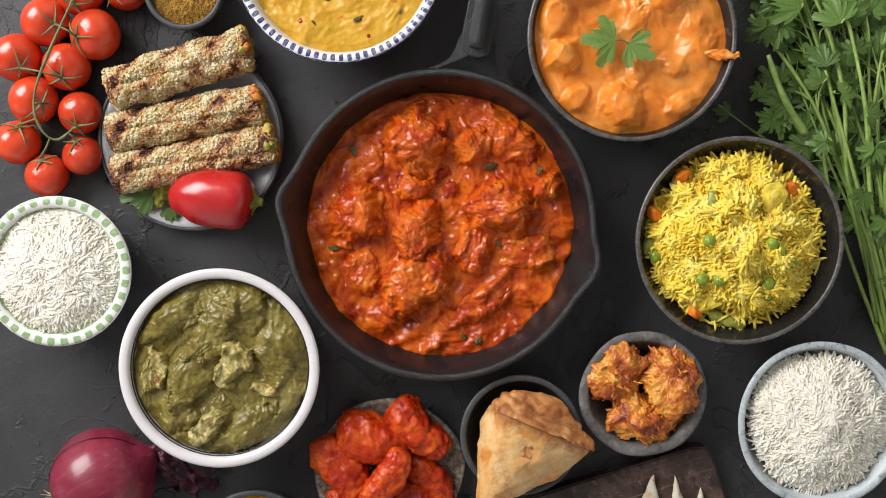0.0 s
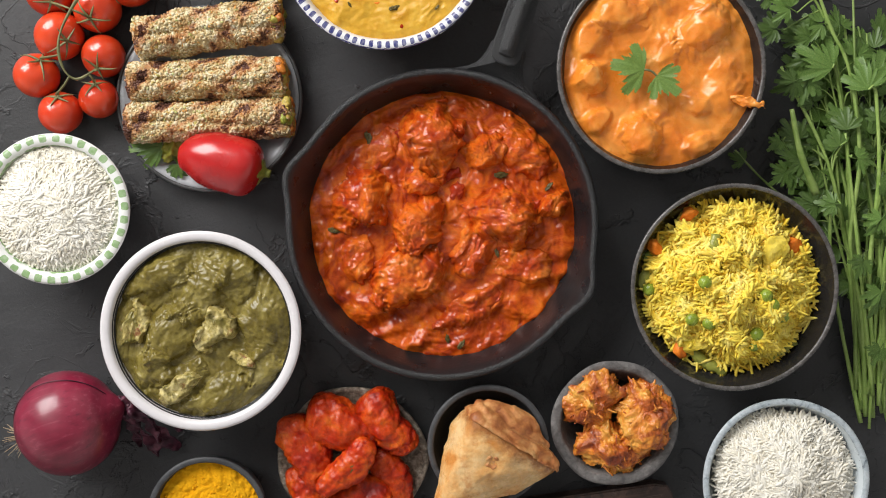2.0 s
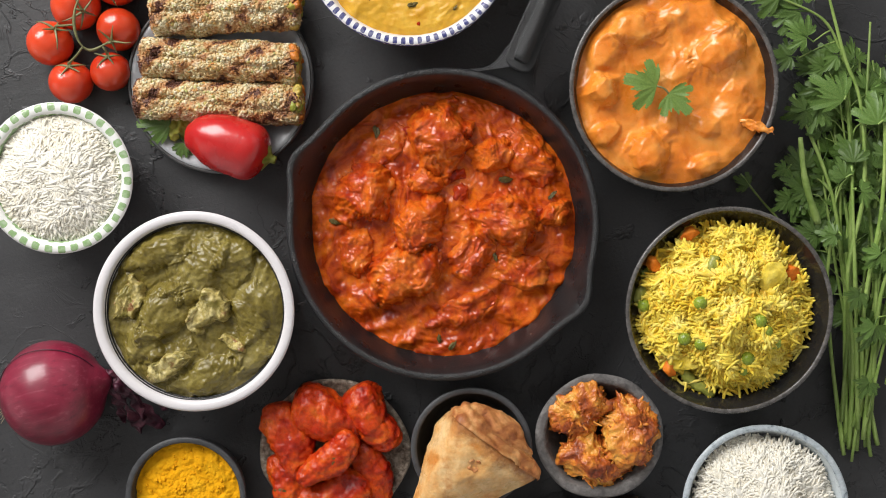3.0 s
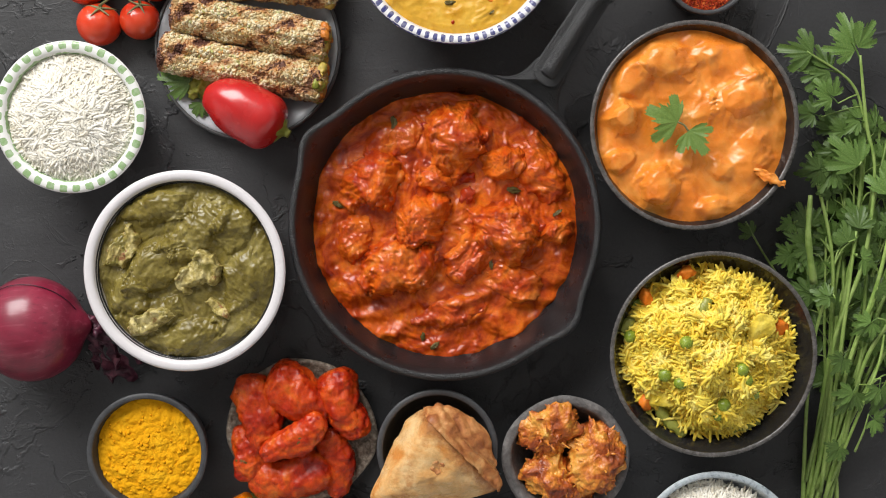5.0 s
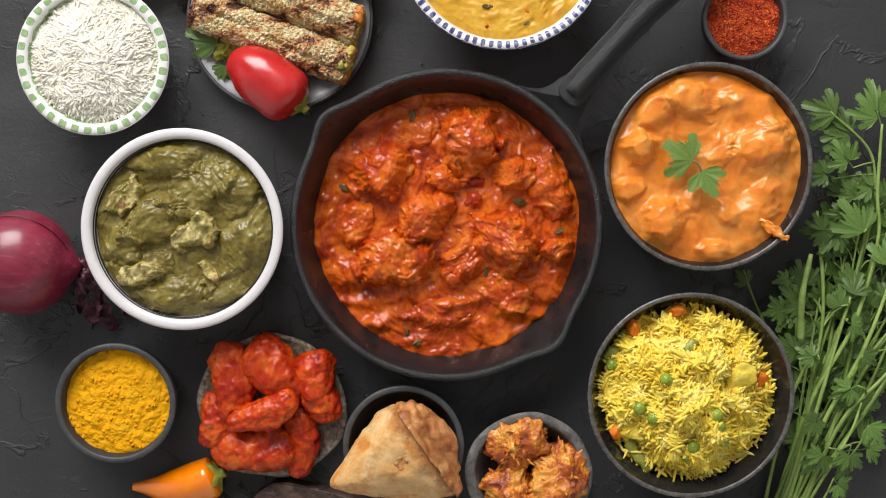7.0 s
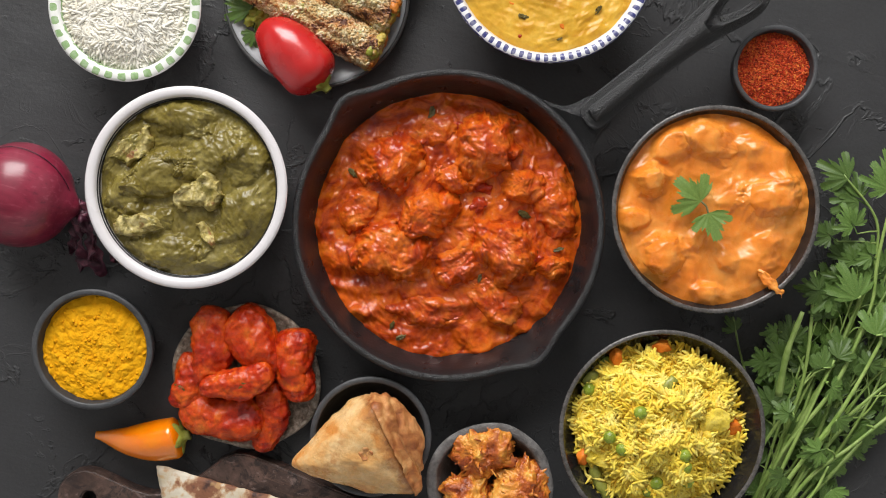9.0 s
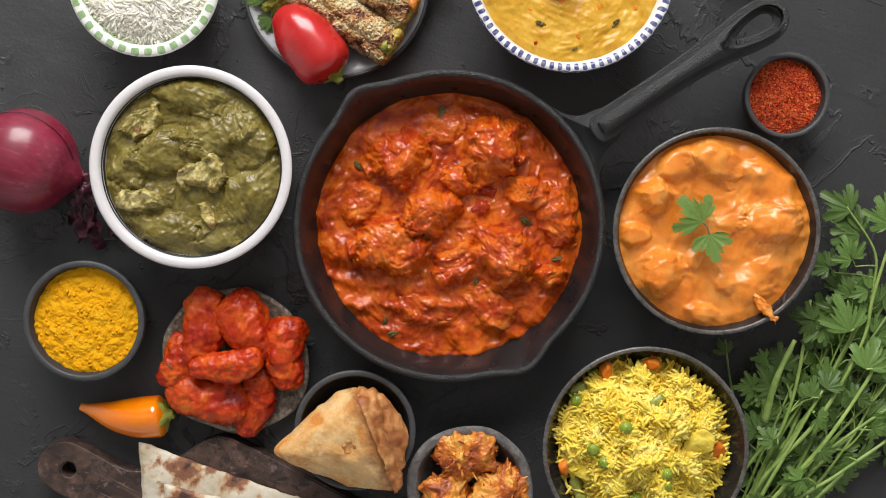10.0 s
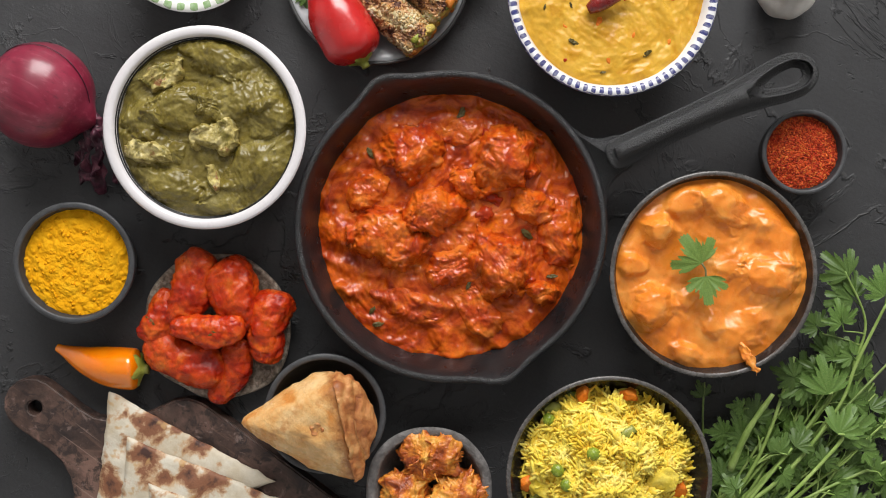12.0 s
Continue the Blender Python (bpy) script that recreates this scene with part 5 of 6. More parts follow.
def pepper(name, pts, radius, flesh, label, sides=36, dent=0.06, cap=0.6):
    """A pepper: a body along pts with radius(u), and a green calyx with a stub of stalk at the end."""
    ob = thing(name, pts[0][0], pts[0][1], label, "pepper")
    o = Vector((pts[0][0], pts[0][1], 0))
    path = smooth_path([Vector(p) - o for p in pts], 10)
    bm = bmesh.new()
    n = len(path)
    rings = []
    for i, p in enumerate(path):
        d = (path[min(i + 1, n - 1)] - path[max(i - 1, 0)]).normalized()
        side = d.cross(Vector((0, 0, 1))).normalized()
        up = side.cross(d)
        u = i / (n - 1)
        r = radius(u)
        rings.append([bm.verts.new(p + (side * math.cos(a) + up * math.sin(a)) * r * (1 + dent * math.cos(3 * a + 0.6) * u)) for a in (2 * math.pi * k / sides for k in range(sides))])
    for lo, hi in zip(rings, rings[1:]):
        for k in range(sides):
            j = (k + 1) % sides
            bm.faces.new((lo[k], lo[j], hi[j], hi[k]))
    bm.faces.new(list(reversed(rings[0])))
    bm.faces.new(rings[-1])
    part("body", bm, flesh, ob)
    end, d = path[-1], (path[-1] - path[-4]).normalized()
    side = d.cross(Vector((0, 0, 1))).normalized()
    up = side.cross(d)
    R = radius(0.93) * cap
    bm = bmesh.new()
    rows_ = []
    for q, (back, k0) in enumerate([(-0.0025, 1.0), (-0.0005, 0.86), (0.0016, 0.5), (0.0028, 0.34), (0.0045, 0.30), (0.006, 0.32)]):
        rows_.append([bm.verts.new(end + d * (back - (0.0015 * math.cos(5 * a) if q == 0 else 0)) + (side * math.cos(a) + up * math.sin(a)) * R * k0 * (1 + (0.22 * math.cos(5 * a) if q < 2 else 0))) for a in (2 * math.pi * k / 30 for k in range(30))])
    for lo, hi in zip(rows_, rows_[1:]):
        for k in range(30):
            j = (k + 1) % 30
            bm.faces.new((lo[k], lo[j], hi[j], hi[k]))
    bm.faces.new(rows_[-1])
    part("calyx", bm, BEAN, ob, "green calyx with a cut stalk")
    return ob


pepper("red_pepper", [(-0.1570, 0.1098, 0.029), (-0.1455, 0.1058, 0.0295), (-0.1315, 0.0983, 0.030), (-0.1185, 0.0903, 0.030), (-0.1065, 0.0823, 0.0295)],
       lambda u: 0.0205 * (math.sin(math.pi * min(0.5, 0.10 + u * 0.75)) ** 0.8) * math.sqrt(max(0.06, 1 - max(0, (u - 0.72) / 0.29) ** 2.5)), RED_SKIN, "glossy red pointed pepper leaning on the plate's rim", cap=0.62)
pepper("orange_pepper", [(-0.2103, -0.2010, 0.010), (-0.1998, -0.2000, 0.0115), (-0.1848, -0.1980, 0.0140), (-0.1688, -0.1940, 0.0145), (-0.1558, -0.1890, 0.0145), (-0.1493, -0.1860, 0.0145)],
       lambda u: (0.0030 + 0.0122 * math.sin(math.pi * 0.5 * min(1, u * 1.42)) ** 1.7) * math.sqrt(max(0.1, 1 - max(0, (u - 0.80) / 0.22) ** 2.5)), ORANGE_SKIN, "small glossy orange pepper lying on the table", cap=0.9)


# ---- herb leaves ----
def leaf_data(seed, wide=0.51, notch=0.30, fan=1.0):
    """A fan-shaped coriander leaf of three toothed lobes; the stalk joins at the origin, the tip points along y."""
    rng = random.Random(seed)
    lobes = [(0.0, wide, 1.0)]
    for s in (-1, 1):
        lobes.append((s * fan * rng.uniform(0.92, 1.08), wide, rng.uniform(0.80, 0.94) * (0.62 + 0.38 * fan)))
    limit = max(abs(c) + w for c, w, _ in lobes)
    n, fracs = 99, (0.28, 0.55, 0.80, 1.0)
    cup, lean, sag = rng.uniform(-0.10, 0.25), rng.uniform(-0.2, 0.2), rng.uniform(0.05, 0.22)
    side_shift = [rng.uniform(0.38, 0.52) for _ in lobes]
    bm = bmesh.new()
    spine = bm.verts.new((0, 0, 0))
    rows_ = [[] for _ in fracs]
    for i in range(n):
        th = limit * (-1 + 2 * i / (n - 1))
        best, keel = 0.0, 0.0
        for (c, w, L), q in zip(lobes, side_shift):
            u = min(1.0, abs(th - c) / w)
            r = L * (1 - 0.55 * u ** 2.6)
            r *= 1 - notch * math.exp(-((u - q) / 0.085) ** 2)
            r *= 1 - 0.17 * abs(((th - c) * 5.2 / w) % 1.0 - 0.5) * 2 * (0.4 + 0.6 * u)
            if u >= 1.0:
                r = 0.0
            if r > best:
                best, keel = r, 0.07 * u
        best = max(best, 0.33)
        for row, f in zip(rows_, fracs):
            r = best * f if f > 0.6 else (0.6 * best + 0.4 * 0.75) * f
            z = cup * r * r - sag * r ** 3 + keel * r * f + lean * r * math.sin(th) * 0.5 + 0.012 * math.cos(th * 13 + seed) * f
            row.append(bm.verts.new((0.68 * r * math.sin(th), 0.68 * r * math.cos(th), 0.68 * z)))
    for i in range(n - 1):
        bm.faces.new((spine, rows_[0][i + 1], rows_[0][i]))
        for lo, hi in zip(rows_, rows_[1:]):
            bm.faces.new((lo[i], lo[i + 1], hi[i + 1], hi[i]))
    bmesh.ops.recalc_face_normals(bm, faces=bm.faces)
    if sum(f.normal.z for f in bm.faces) < 0:
        bmesh.ops.reverse_faces(bm, faces=bm.faces)
    me = bpy.data.meshes.new("leaf")
    bm.to_mesh(me)
    bm.free()
    me.shade_smooth()
    me.materials.append(LEAF)
    return me


def compound_leaf(seed):
    """A coriander leaf: one toothed leaflet at the tip and two beside it on a thin rib."""
    rng = random.Random(seed + 90)
    bm = bmesh.new()
    for k, (x, y, turn, size) in enumerate([(0.0, 0.30, rng.uniform(-8, 8), 1.08), (-0.03, 0.22, rng.uniform(48, 66), 0.92), (0.03, 0.25, -rng.uniform(48, 66), 0.92)]):
        me = leaf_data(seed * 3 + k, rng.uniform(0.42, 0.50), rng.uniform(0.26, 0.36), 0.72)
        me.transform(pose(x, y, 0.03 * k, rng.uniform(-14, 10), rng.uniform(-16, 16), turn) @ Matrix.Diagonal((size * 0.84, size, size, 1)))
        bm.from_mesh(me)
        bpy.data.meshes.remove(me)
    sweep(bm, smooth_path([(0, -0.02, 0), (0.01, 0.15, 0.01), (0, 0.36, 0.02)], 4), 0.018, None, 5)
    me = bpy.data.meshes.new("leaf")
    bm.to_mesh(me)
    bm.free()
    me.shade_smooth()
    me.materials.append(LEAF)
    return me


def fan_leaf(seed):
    """A broad leaf of three lobes that hang together."""
    me = leaf_data(seed, 0.50, 0.34, 0.95)
    me.transform(Matrix.Diagonal((1.10, 1.26, 1.26, 1)))
    return me


LEAVES = [fan_leaf(s + 20) if s in (1, 6) else compound_leaf(s) for s in range(8)] + [leaf_data(s, 0.56, 0.30) for s in (6, 7)]


def leaf(parent, x, y, z, size, turn, tilt=0.0, roll=0.0, kind=0):
    ob = new("leaf", LEAVES[kind % len(LEAVES)])
    ob.parent = parent
    ob.matrix_local = pose(x, y, z, tilt, roll, turn) @ Matrix.Diagonal((size, size, size, 1))
    return ob


garnish = thing("coriander_sprig", OX, OY, "two fresh green coriander leaves on the orange curry", "herb", z=0.0585)
leaf(garnish, -0.0120, 0.0030, 0.0005, 0.034, 62, 6, 0, 8)
leaf(garnish, -0.0055, -0.0035, 0.0010, 0.030, -147, 6, 6, 9)
bm = bmesh.new()
sweep(bm, smooth_path([(-0.0120, 0.003, 0.0005), (-0.008, 0.0005, 0.0008), (-0.0055, -0.0035, 0.0005)], 5), 0.0007, None, 7)
part("stalk", bm, STALK, garnish)
sprig = thing("herb_sprig", -0.1775, 0.1255, "small green herb leaf tucked under the rolls", "herb", z=0.0085)
leaf(sprig, 0.008, -0.003, 0.0085, 0.030, 75, 4, 0, 1)
leaf(sprig, 0.012, -0.012, 0.0065, 0.024, 200, -8, 5, 3)
part("herb_filling", blob(bmesh.new(), (0.014, -0.006, 0.004), (0.010, 0.008, 0.006), 30, 0.45, 2.0, 71, 4, 0, 0.1), FILLING, sprig, "bit of vegetable filling")

# ---- tomatoes on the vine ----
vine = thing("tomato_vine", -0.1894, 0.2080, "red cherry tomatoes on a green vine, lying on the table", "tomatoes")
VX, VY = -0.19, 0.21
TOMATOES = [(-0.1806, 0.2647, 0.0169), (-0.1533, 0.2406, 0.0180), (-0.2099, 0.2518, 0.0172), (-0.1822, 0.2302, 0.0169), (-0.2139, 0.2204, 0.0172),
            (-0.1894, 0.1978, 0.0153), (-0.2386, 0.1997, 0.0160), (-0.2026, 0.1706, 0.0142), (-0.2315, 0.1698, 0.0153), (-0.1490, 0.2720, 0.0169), (-0.1193, 0.2600, 0.0160)]
STALK_ENDS = [(-0.172, 0.256), (-0.163, 0.242), (-0.2075, 0.2405), (-0.186, 0.222), (-0.206, 0.212), (-0.194, 0.188), (-0.228, 0.2075), (-0.199, 0.181), (-0.2265, 0.1805), (-0.1545, 0.262), (-0.128, 0.258)]
bm = bmesh.new()
main = smooth_path([(x - VX, y - VY, z) for x, y, z in ((-0.138, 0.276, 0.036), (-0.151, 0.2635, 0.037), (-0.1767, 0.2437, 0.038), (-0.2007, 0.223, 0.039), (-0.2105, 0.2082, 0.039), (-0.2126, 0.193, 0.037), (-0.2073, 0.1845, 0.034), (-0.1943, 0.1866, 0.032))], 6)
sweep(bm, main, lambda u: (0.0011 - 0.0003 * u) * (1 + 0.25 * math.sin(u * 23)), None, 9)
for (tx, ty, r), (sx, sy) in zip(TOMATOES, STALK_ENDS):
    e = Vector((sx - VX, sy - VY, r * 1.75))
    s = min(main, key=lambda p: (p - e).length)
    mid = (s + e) / 2 + Vector((0.0015, -0.001, 0.003))
    sweep(bm, smooth_path([s, mid, e], 5), lambda u: 0.0007 + 0.0002 * u, None, 7)
part("stem", bm, STALK, vine, "branching green stem")
for i, ((tx, ty, r), (sx, sy)) in enumerate(zip(TOMATOES, STALK_ENDS)):
    up = Vector((sx - tx, sy - ty, r * 0.75)).normalized()
    q = up.to_track_quat("Z", "Y").to_matrix()
    c = Vector((tx - VX, ty - VY, r * 0.97))
    bm = bmesh.new()
    bmesh.ops.create_uvsphere(bm, u_segments=40, v_segments=28, radius=1.0)
    for v in bm.verts:
        p = v.co
        k = 1 - 0.12 * math.exp(-((1 - p.z) / 0.06)) + 0.012 * math.cos(5 * math.atan2(p.y, p.x)) * max(0, p.z)
        v.co = c + q @ (Vector((p.x, p.y, p.z * 0.95)) * r * k)
    fruit = part("tomato", bm, TOMATO, vine)
    bm = bmesh.new()
    rng = random.Random(i)
    for k in range(5):
        a = 2 * math.pi * k / 5 + rng.uniform(-0.2, 0.2)
        L = r * rng.uniform(0.6, 0.95)
        lift = rng.uniform(0.0, 0.0075)
        pts = [c + q @ Vector((L * f * math.cos(a), L * f * math.sin(a), math.sqrt(max(0, (r * 0.97) ** 2 - (L * f) ** 2)) - 0.0006 + lift * f * f)) for f in (0.0, 0.4, 0.75, 1.0)]
        sweep(bm, smooth_path(pts, 4), lambda u: 0.0010 * (1 - 0.75 * u), lambda u: 0.0003, 6)
    part("calyx", bm, STALK, fruit)

# ---- onion ----
onion = thing("red_onion", -0.2908, -0.0415, "whole red onion with dry roots and papery neck", "onion")
bm = bmesh.new()
bmesh.ops.create_uvsphere(bm, u_segments=64, v_segments=48, radius=1.0)
for v in bm.verts:
    p = v.co.copy()
    ang = math.atan2(p.y, p.x)
    neck = max(0.0, p.z - 0.86) / 0.14
    k = 1 + 0.010 * math.cos(7 * ang) * (1 - abs(p.z)) + 0.012 * noise.noise(p * 1.5)
    # axis of growth lies along x
    v.co = Vector((0.0362 * p.z * 0.98 + 0.006 * neck ** 2, 0.0365 * p.x * k * (1 - 0.25 * neck), 0.0360 + 0.0358 * p.y * k * (1 - 0.25 * neck)))
part("bulb", bm, ONION, onion)
bm = bmesh.new()
arc = [Vector((0.0358 * math.cos(t), 0.0369 * math.sin(t) * 0.88, 0.036 + 0.0362 * math.sin(t) * 0.48)) for t in (0.35 + 2.3 * i / 24 for i in range(25))]
sweep(bm, arc, 0.00035, None, 5)
part("skin_edge", bm, PAPER, onion, "dark torn edge of the outer skin")
bm = bmesh.new()
rng = random.Random(4)
for k in range(26):
    a, b = rng.uniform(0, 6.28), rng.uniform(0.2, 1.0)
    s = Vector((-0.0345, 0.004 * math.cos(a), 0.036 + 0.004 * math.sin(a)))
    e = s + Vector((-0.005 - 0.005 * b, 0.011 * math.cos(a) * b, 0.010 * math.sin(a) * b))
    sweep(bm, smooth_path([s, (s + e) / 2 + Vector((0, 0, rng.uniform(-0.002, 0.002))), e], 3), lambda u: 0.0005 * (1 - 0.6 * u), None, 5)
part("roots", bm, ROOT, onion, "tuft of pale dry roots")
for k, (pts, w) in enumerate([([(0.036, 0.002, 0.036), (0.044, -0.008, 0.032), (0.050, -0.026, 0.018), (0.055, -0.046, 0.006)], 0.0055),
                              ([(0.037, -0.002, 0.034), (0.042, -0.016, 0.026), (0.043, -0.034, 0.013), (0.042, -0.047, 0.005)], 0.0045),
                              ([(0.037, 0.002, 0.036), (0.048, -0.004, 0.029), (0.059, -0.018, 0.015), (0.063, -0.034, 0.006)], 0.0050),
                              ([(0.036, -0.003, 0.035), (0.038, -0.014, 0.026), (0.034, -0.028, 0.014), (0.031, -0.037, 0.008)], 0.0030),
                              ([(0.037, 0.001, 0.037), (0.047, -0.010, 0.034), (0.052, -0.022, 0.024), (0.050, -0.036, 0.014)], 0.0028),
                              ([(0.038, 0.002, 0.035), (0.052, 0.000, 0.024), (0.064, -0.012, 0.010), (0.068, -0.022, 0.004)], 0.0026)]):
    bm = bmesh.new()
    sweep(bm, smooth_path(pts, 8), lambda u: w * 1.25 * (0.75 + 0.4 * math.sin(u * 9 + k)) * (1.0 - 0.3 * u), lambda u: 0.0014, 26)
    for v in bm.verts:
        v.co += Vector((noise.noise(v.co * 190), noise.noise(v.co * 190 + Vector((9, 0, 0))), noise.noise(v.co * 190 + Vector((0, 9, 0))) * 2)) * 0.0030
        v.co.z = max(v.co.z, 0.0008)
    part("dry_neck", bm, PAPER, onion, "shrivelled dark purple neck skin")

# ---- garlic ----
garlic = thing("garlic_bulb", 0.1340, 0.2650, "white papery garlic bulb", "garlic")
bm = bmesh.new()
bmesh.ops.create_uvsphere(bm, u_segments=60, v_segments=36, radius=1.0)
for v in bm.verts:
    p = v.co.copy()
    a = math.atan2(p.y, p.x)
    k = 0.95 + 0.06 * abs(math.cos(4 * a)) * (1 - p.z * p.z) + 0.04 * noise.noise(p * 2.5)
    neck = max(0, p.z - 0.75) / 0.25
    v.co = Vector((0.0215 * p.x * k * (1 + 0.1 * neck), 0.0215 * p.y * k, 0.0175 + 0.0175 * p.z + 0.012 * neck))
part("bulb", bm, GARLIC, garlic)
bm = bmesh.new()
sweep(bm, smooth_path([(0, 0, 0.034), (-0.006, -0.002, 0.045), (-0.020, -0.006, 0.050), (-0.036, -0.010, 0.047)], 5), lambda u: 0.0042 - 0.002 * u, None, 9)
part("stalk", bm, GARLIC, garlic, "dry pale stalk")

# ---- stone plate with tandoori chicken ----
TX, TY = -0.1140, -0.1340
stone_plate = thing("stone_plate", TX, TY, "rough brown stone plate with an uneven edge", "plate")
part("slab", lathe([(0, 0), (0.046, 0), (0.0515, 0.004), (0.0535, 0.0100), (0.0525, 0.0118), (0.0500, 0.0112), (0.046, 0.0085), (0, 0.0075)], 96, None, 0.0045, 2.0), STONE_PLATE, stone_plate)
PIECES = [((-0.1415, -0.0990), (-0.1430, -0.1320), 0.0128, 0.0265),
          ((-0.1527, -0.1335), (-0.1503, -0.1532), 0.0108, 0.0225),
          ((-0.1210, -0.1010), (-0.1015, -0.1105), 0.0160, 0.0255),
          ((-0.1311, -0.1417), (-0.1016, -0.1242), 0.0094, 0.0365),
          ((-0.0832, -0.1007), (-0.0767, -0.1272), 0.0132, 0.0255),
          ((-0.1399, -0.1613), (-0.1061, -0.1639), 0.0142, 0.0215),
          ((-0.0901, -0.1396), (-0.0911, -0.1726), 0.01, 0.0185)]


def roast_piece(half, w, seed):
    """A knobbly piece of roasted chicken lying along x, thicker towards one end."""
    bm = bmesh.new()
    nu, na = 84, 80
    full = half + w * 0.92
    rings = []
    for i in range(1, nu):
        t = math.pi * i / nu
        u = -full * math.cos(t)
        ring = []
        for k in range(na):
            a = 2 * math.pi * k / na
            lump_ = 1 + 0.20 * noise.noise((u * 55 + seed * 3.1, math.cos(a) * 0.9, math.sin(a) * 0.9 + seed)) + 0.10 * noise.noise((u * 120 + seed, math.cos(a) * 2.0, math.sin(a) * 2.0)) + 0.05 * noise.noise((u * 300 + seed, math.cos(a) * 5.0, math.sin(a) * 5.0))
            r = w * math.sin(t) ** 0.6 * lump_ * (1 + 0.16 * math.cos(t) * (1 if seed % 2 else -1))
            p = Vector((u, r * 1.08 * math.cos(a), r * 0.92 * math.sin(a)))
            p.y += 0.22 * w * math.sin(u / full * 2.2 + seed)
            d = 0.0010 * noise.fractal((p + Vector((seed, 0, 0))) * 210, 0.8, 2.1, 4) + 0.0005 * noise.ridged_multi_fractal(p * 120 + Vector((0, seed, 0)), 0.9, 2.1, 3, 1.0, 2.0)
            ring.append(bm.verts.new(p + Vector((0, math.cos(a), math.sin(a))) * d))
        rings.append(ring)
    for lo, hi in zip(rings, rings[1:]):
        for k in range(na):
            j = (k + 1) % na
            bm.faces.new((lo[k], lo[j], hi[j], hi[k]))
    for ring, flip in ((rings[0], True), (rings[-1], False)):
        tip = bm.verts.new(sum((v.co for v in ring), Vector()) / na)
        for k in range(na):
            j = (k + 1) % na
            bm.faces.new((tip, ring[j], ring[k]) if flip else (tip, ring[k], ring[j]))
    bmesh.ops.recalc_face_normals(bm, faces=bm.faces)
    return bm


for i, ((x0, y0), (x1, y1), w, z) in enumerate(PIECES):
    mx, my, L, turn = (x0 + x1) / 2, (y0 + y1) / 2, math.hypot(x1 - x0, y1 - y0) / 2, math.atan2(y1 - y0, x1 - x0)
    ob = thing("tandoori_chicken", mx, my, "red roasted chicken piece with charred edges, piled on the stone plate", "chicken", "chicken on the stone plate", z=z, turn=math.degrees(turn))
    part("meat", roast_piece(L, w * 1.04, i + 1), TANDOORI, ob)
    if i in (1, 3, 5):
        hb = herb_bit(0.004, -0.004, w * 0.92, 0.0042, 70 * i, ob, i)

# ---- samosa in its bowl ----
MX, MY = -0.0164, -0.1485
bowl("serving_bowl", MX, MY, 0.0424, 0.038, MATTE_BOWL, "matte black stoneware bowl with a thick rim", 0.004, 0.6, 0.0042, 0.45, lip=RIM_MATTE)
samosa = thing("samosa", MX, MY, "golden fried samosa with a crimped edge, resting in a black bowl", "samosa", z=0.010)
CORNERS = [(-0.0495, -0.0310, 0.036), (-0.0465, -0.0280, 0.041), (-0.026, -0.003, 0.050), (-0.033, 0.003, 0.031), (-0.020, 0.0225, 0.031), (-0.0100, 0.0305, 0.035), (-0.0026, 0.0253, 0.060), (0.004, 0.0335, 0.042), (0.016, 0.0295, 0.040), (0.031, 0.0165, 0.038), (0.0365, -0.004, 0.038),
           (0.0405, -0.0285, 0.037), (0.0395, -0.0275, 0.042), (0.018, -0.003, 0.057), (0.006, -0.0360, 0.034), (-0.014, -0.036, 0.035), (-0.008, -0.012, 0.055), (0.006, -0.014, 0.0545), (0.022, -0.032, 0.036),
           (-0.010, -0.005, 0.000), (0.015, -0.005, 0.000), (-0.022, -0.012, 0.008), (0.02, 0.010, 0.008)]
bm = bmesh.new()
for c in CORNERS:
    bm.verts.new(c)
hull = bmesh.ops.convex_hull(bm, input=bm.verts)
bmesh.ops.delete(bm, geom=[g for g in hull["geom_interior"] if isinstance(g, bmesh.types.BMVert)], context="VERTS")
bmesh.ops.subdivide_edges(bm, edges=bm.edges[:], cuts=9, use_grid_fill=True)
for _ in range(3):
    bmesh.ops.smooth_vert(bm, verts=bm.verts, factor=0.5, use_axis_x=True, use_axis_y=True, use_axis_z=True)
bm.normal_update()
for v in bm.verts:
    p = v.co
    v.co = p + v.normal * (0.0016 * fbm(p.x * 60, p.y * 60, p.z * 60, 3) + 0.0010 - 0.0012 * math.exp(-((p.x - 0.0007) ** 2 + (p.y + 0.0052) ** 2) / 0.0045 ** 2))
bm.normal_update()
burst = min((v for v in bm.verts if v.co.z > 0.03), key=lambda v: (v.co.x - 0.0007) ** 2 + (v.co.y + 0.0052) ** 2)
blister_at = burst.co.copy(), burst.normal.copy()
flap = bm.copy()
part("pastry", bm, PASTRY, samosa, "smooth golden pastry")
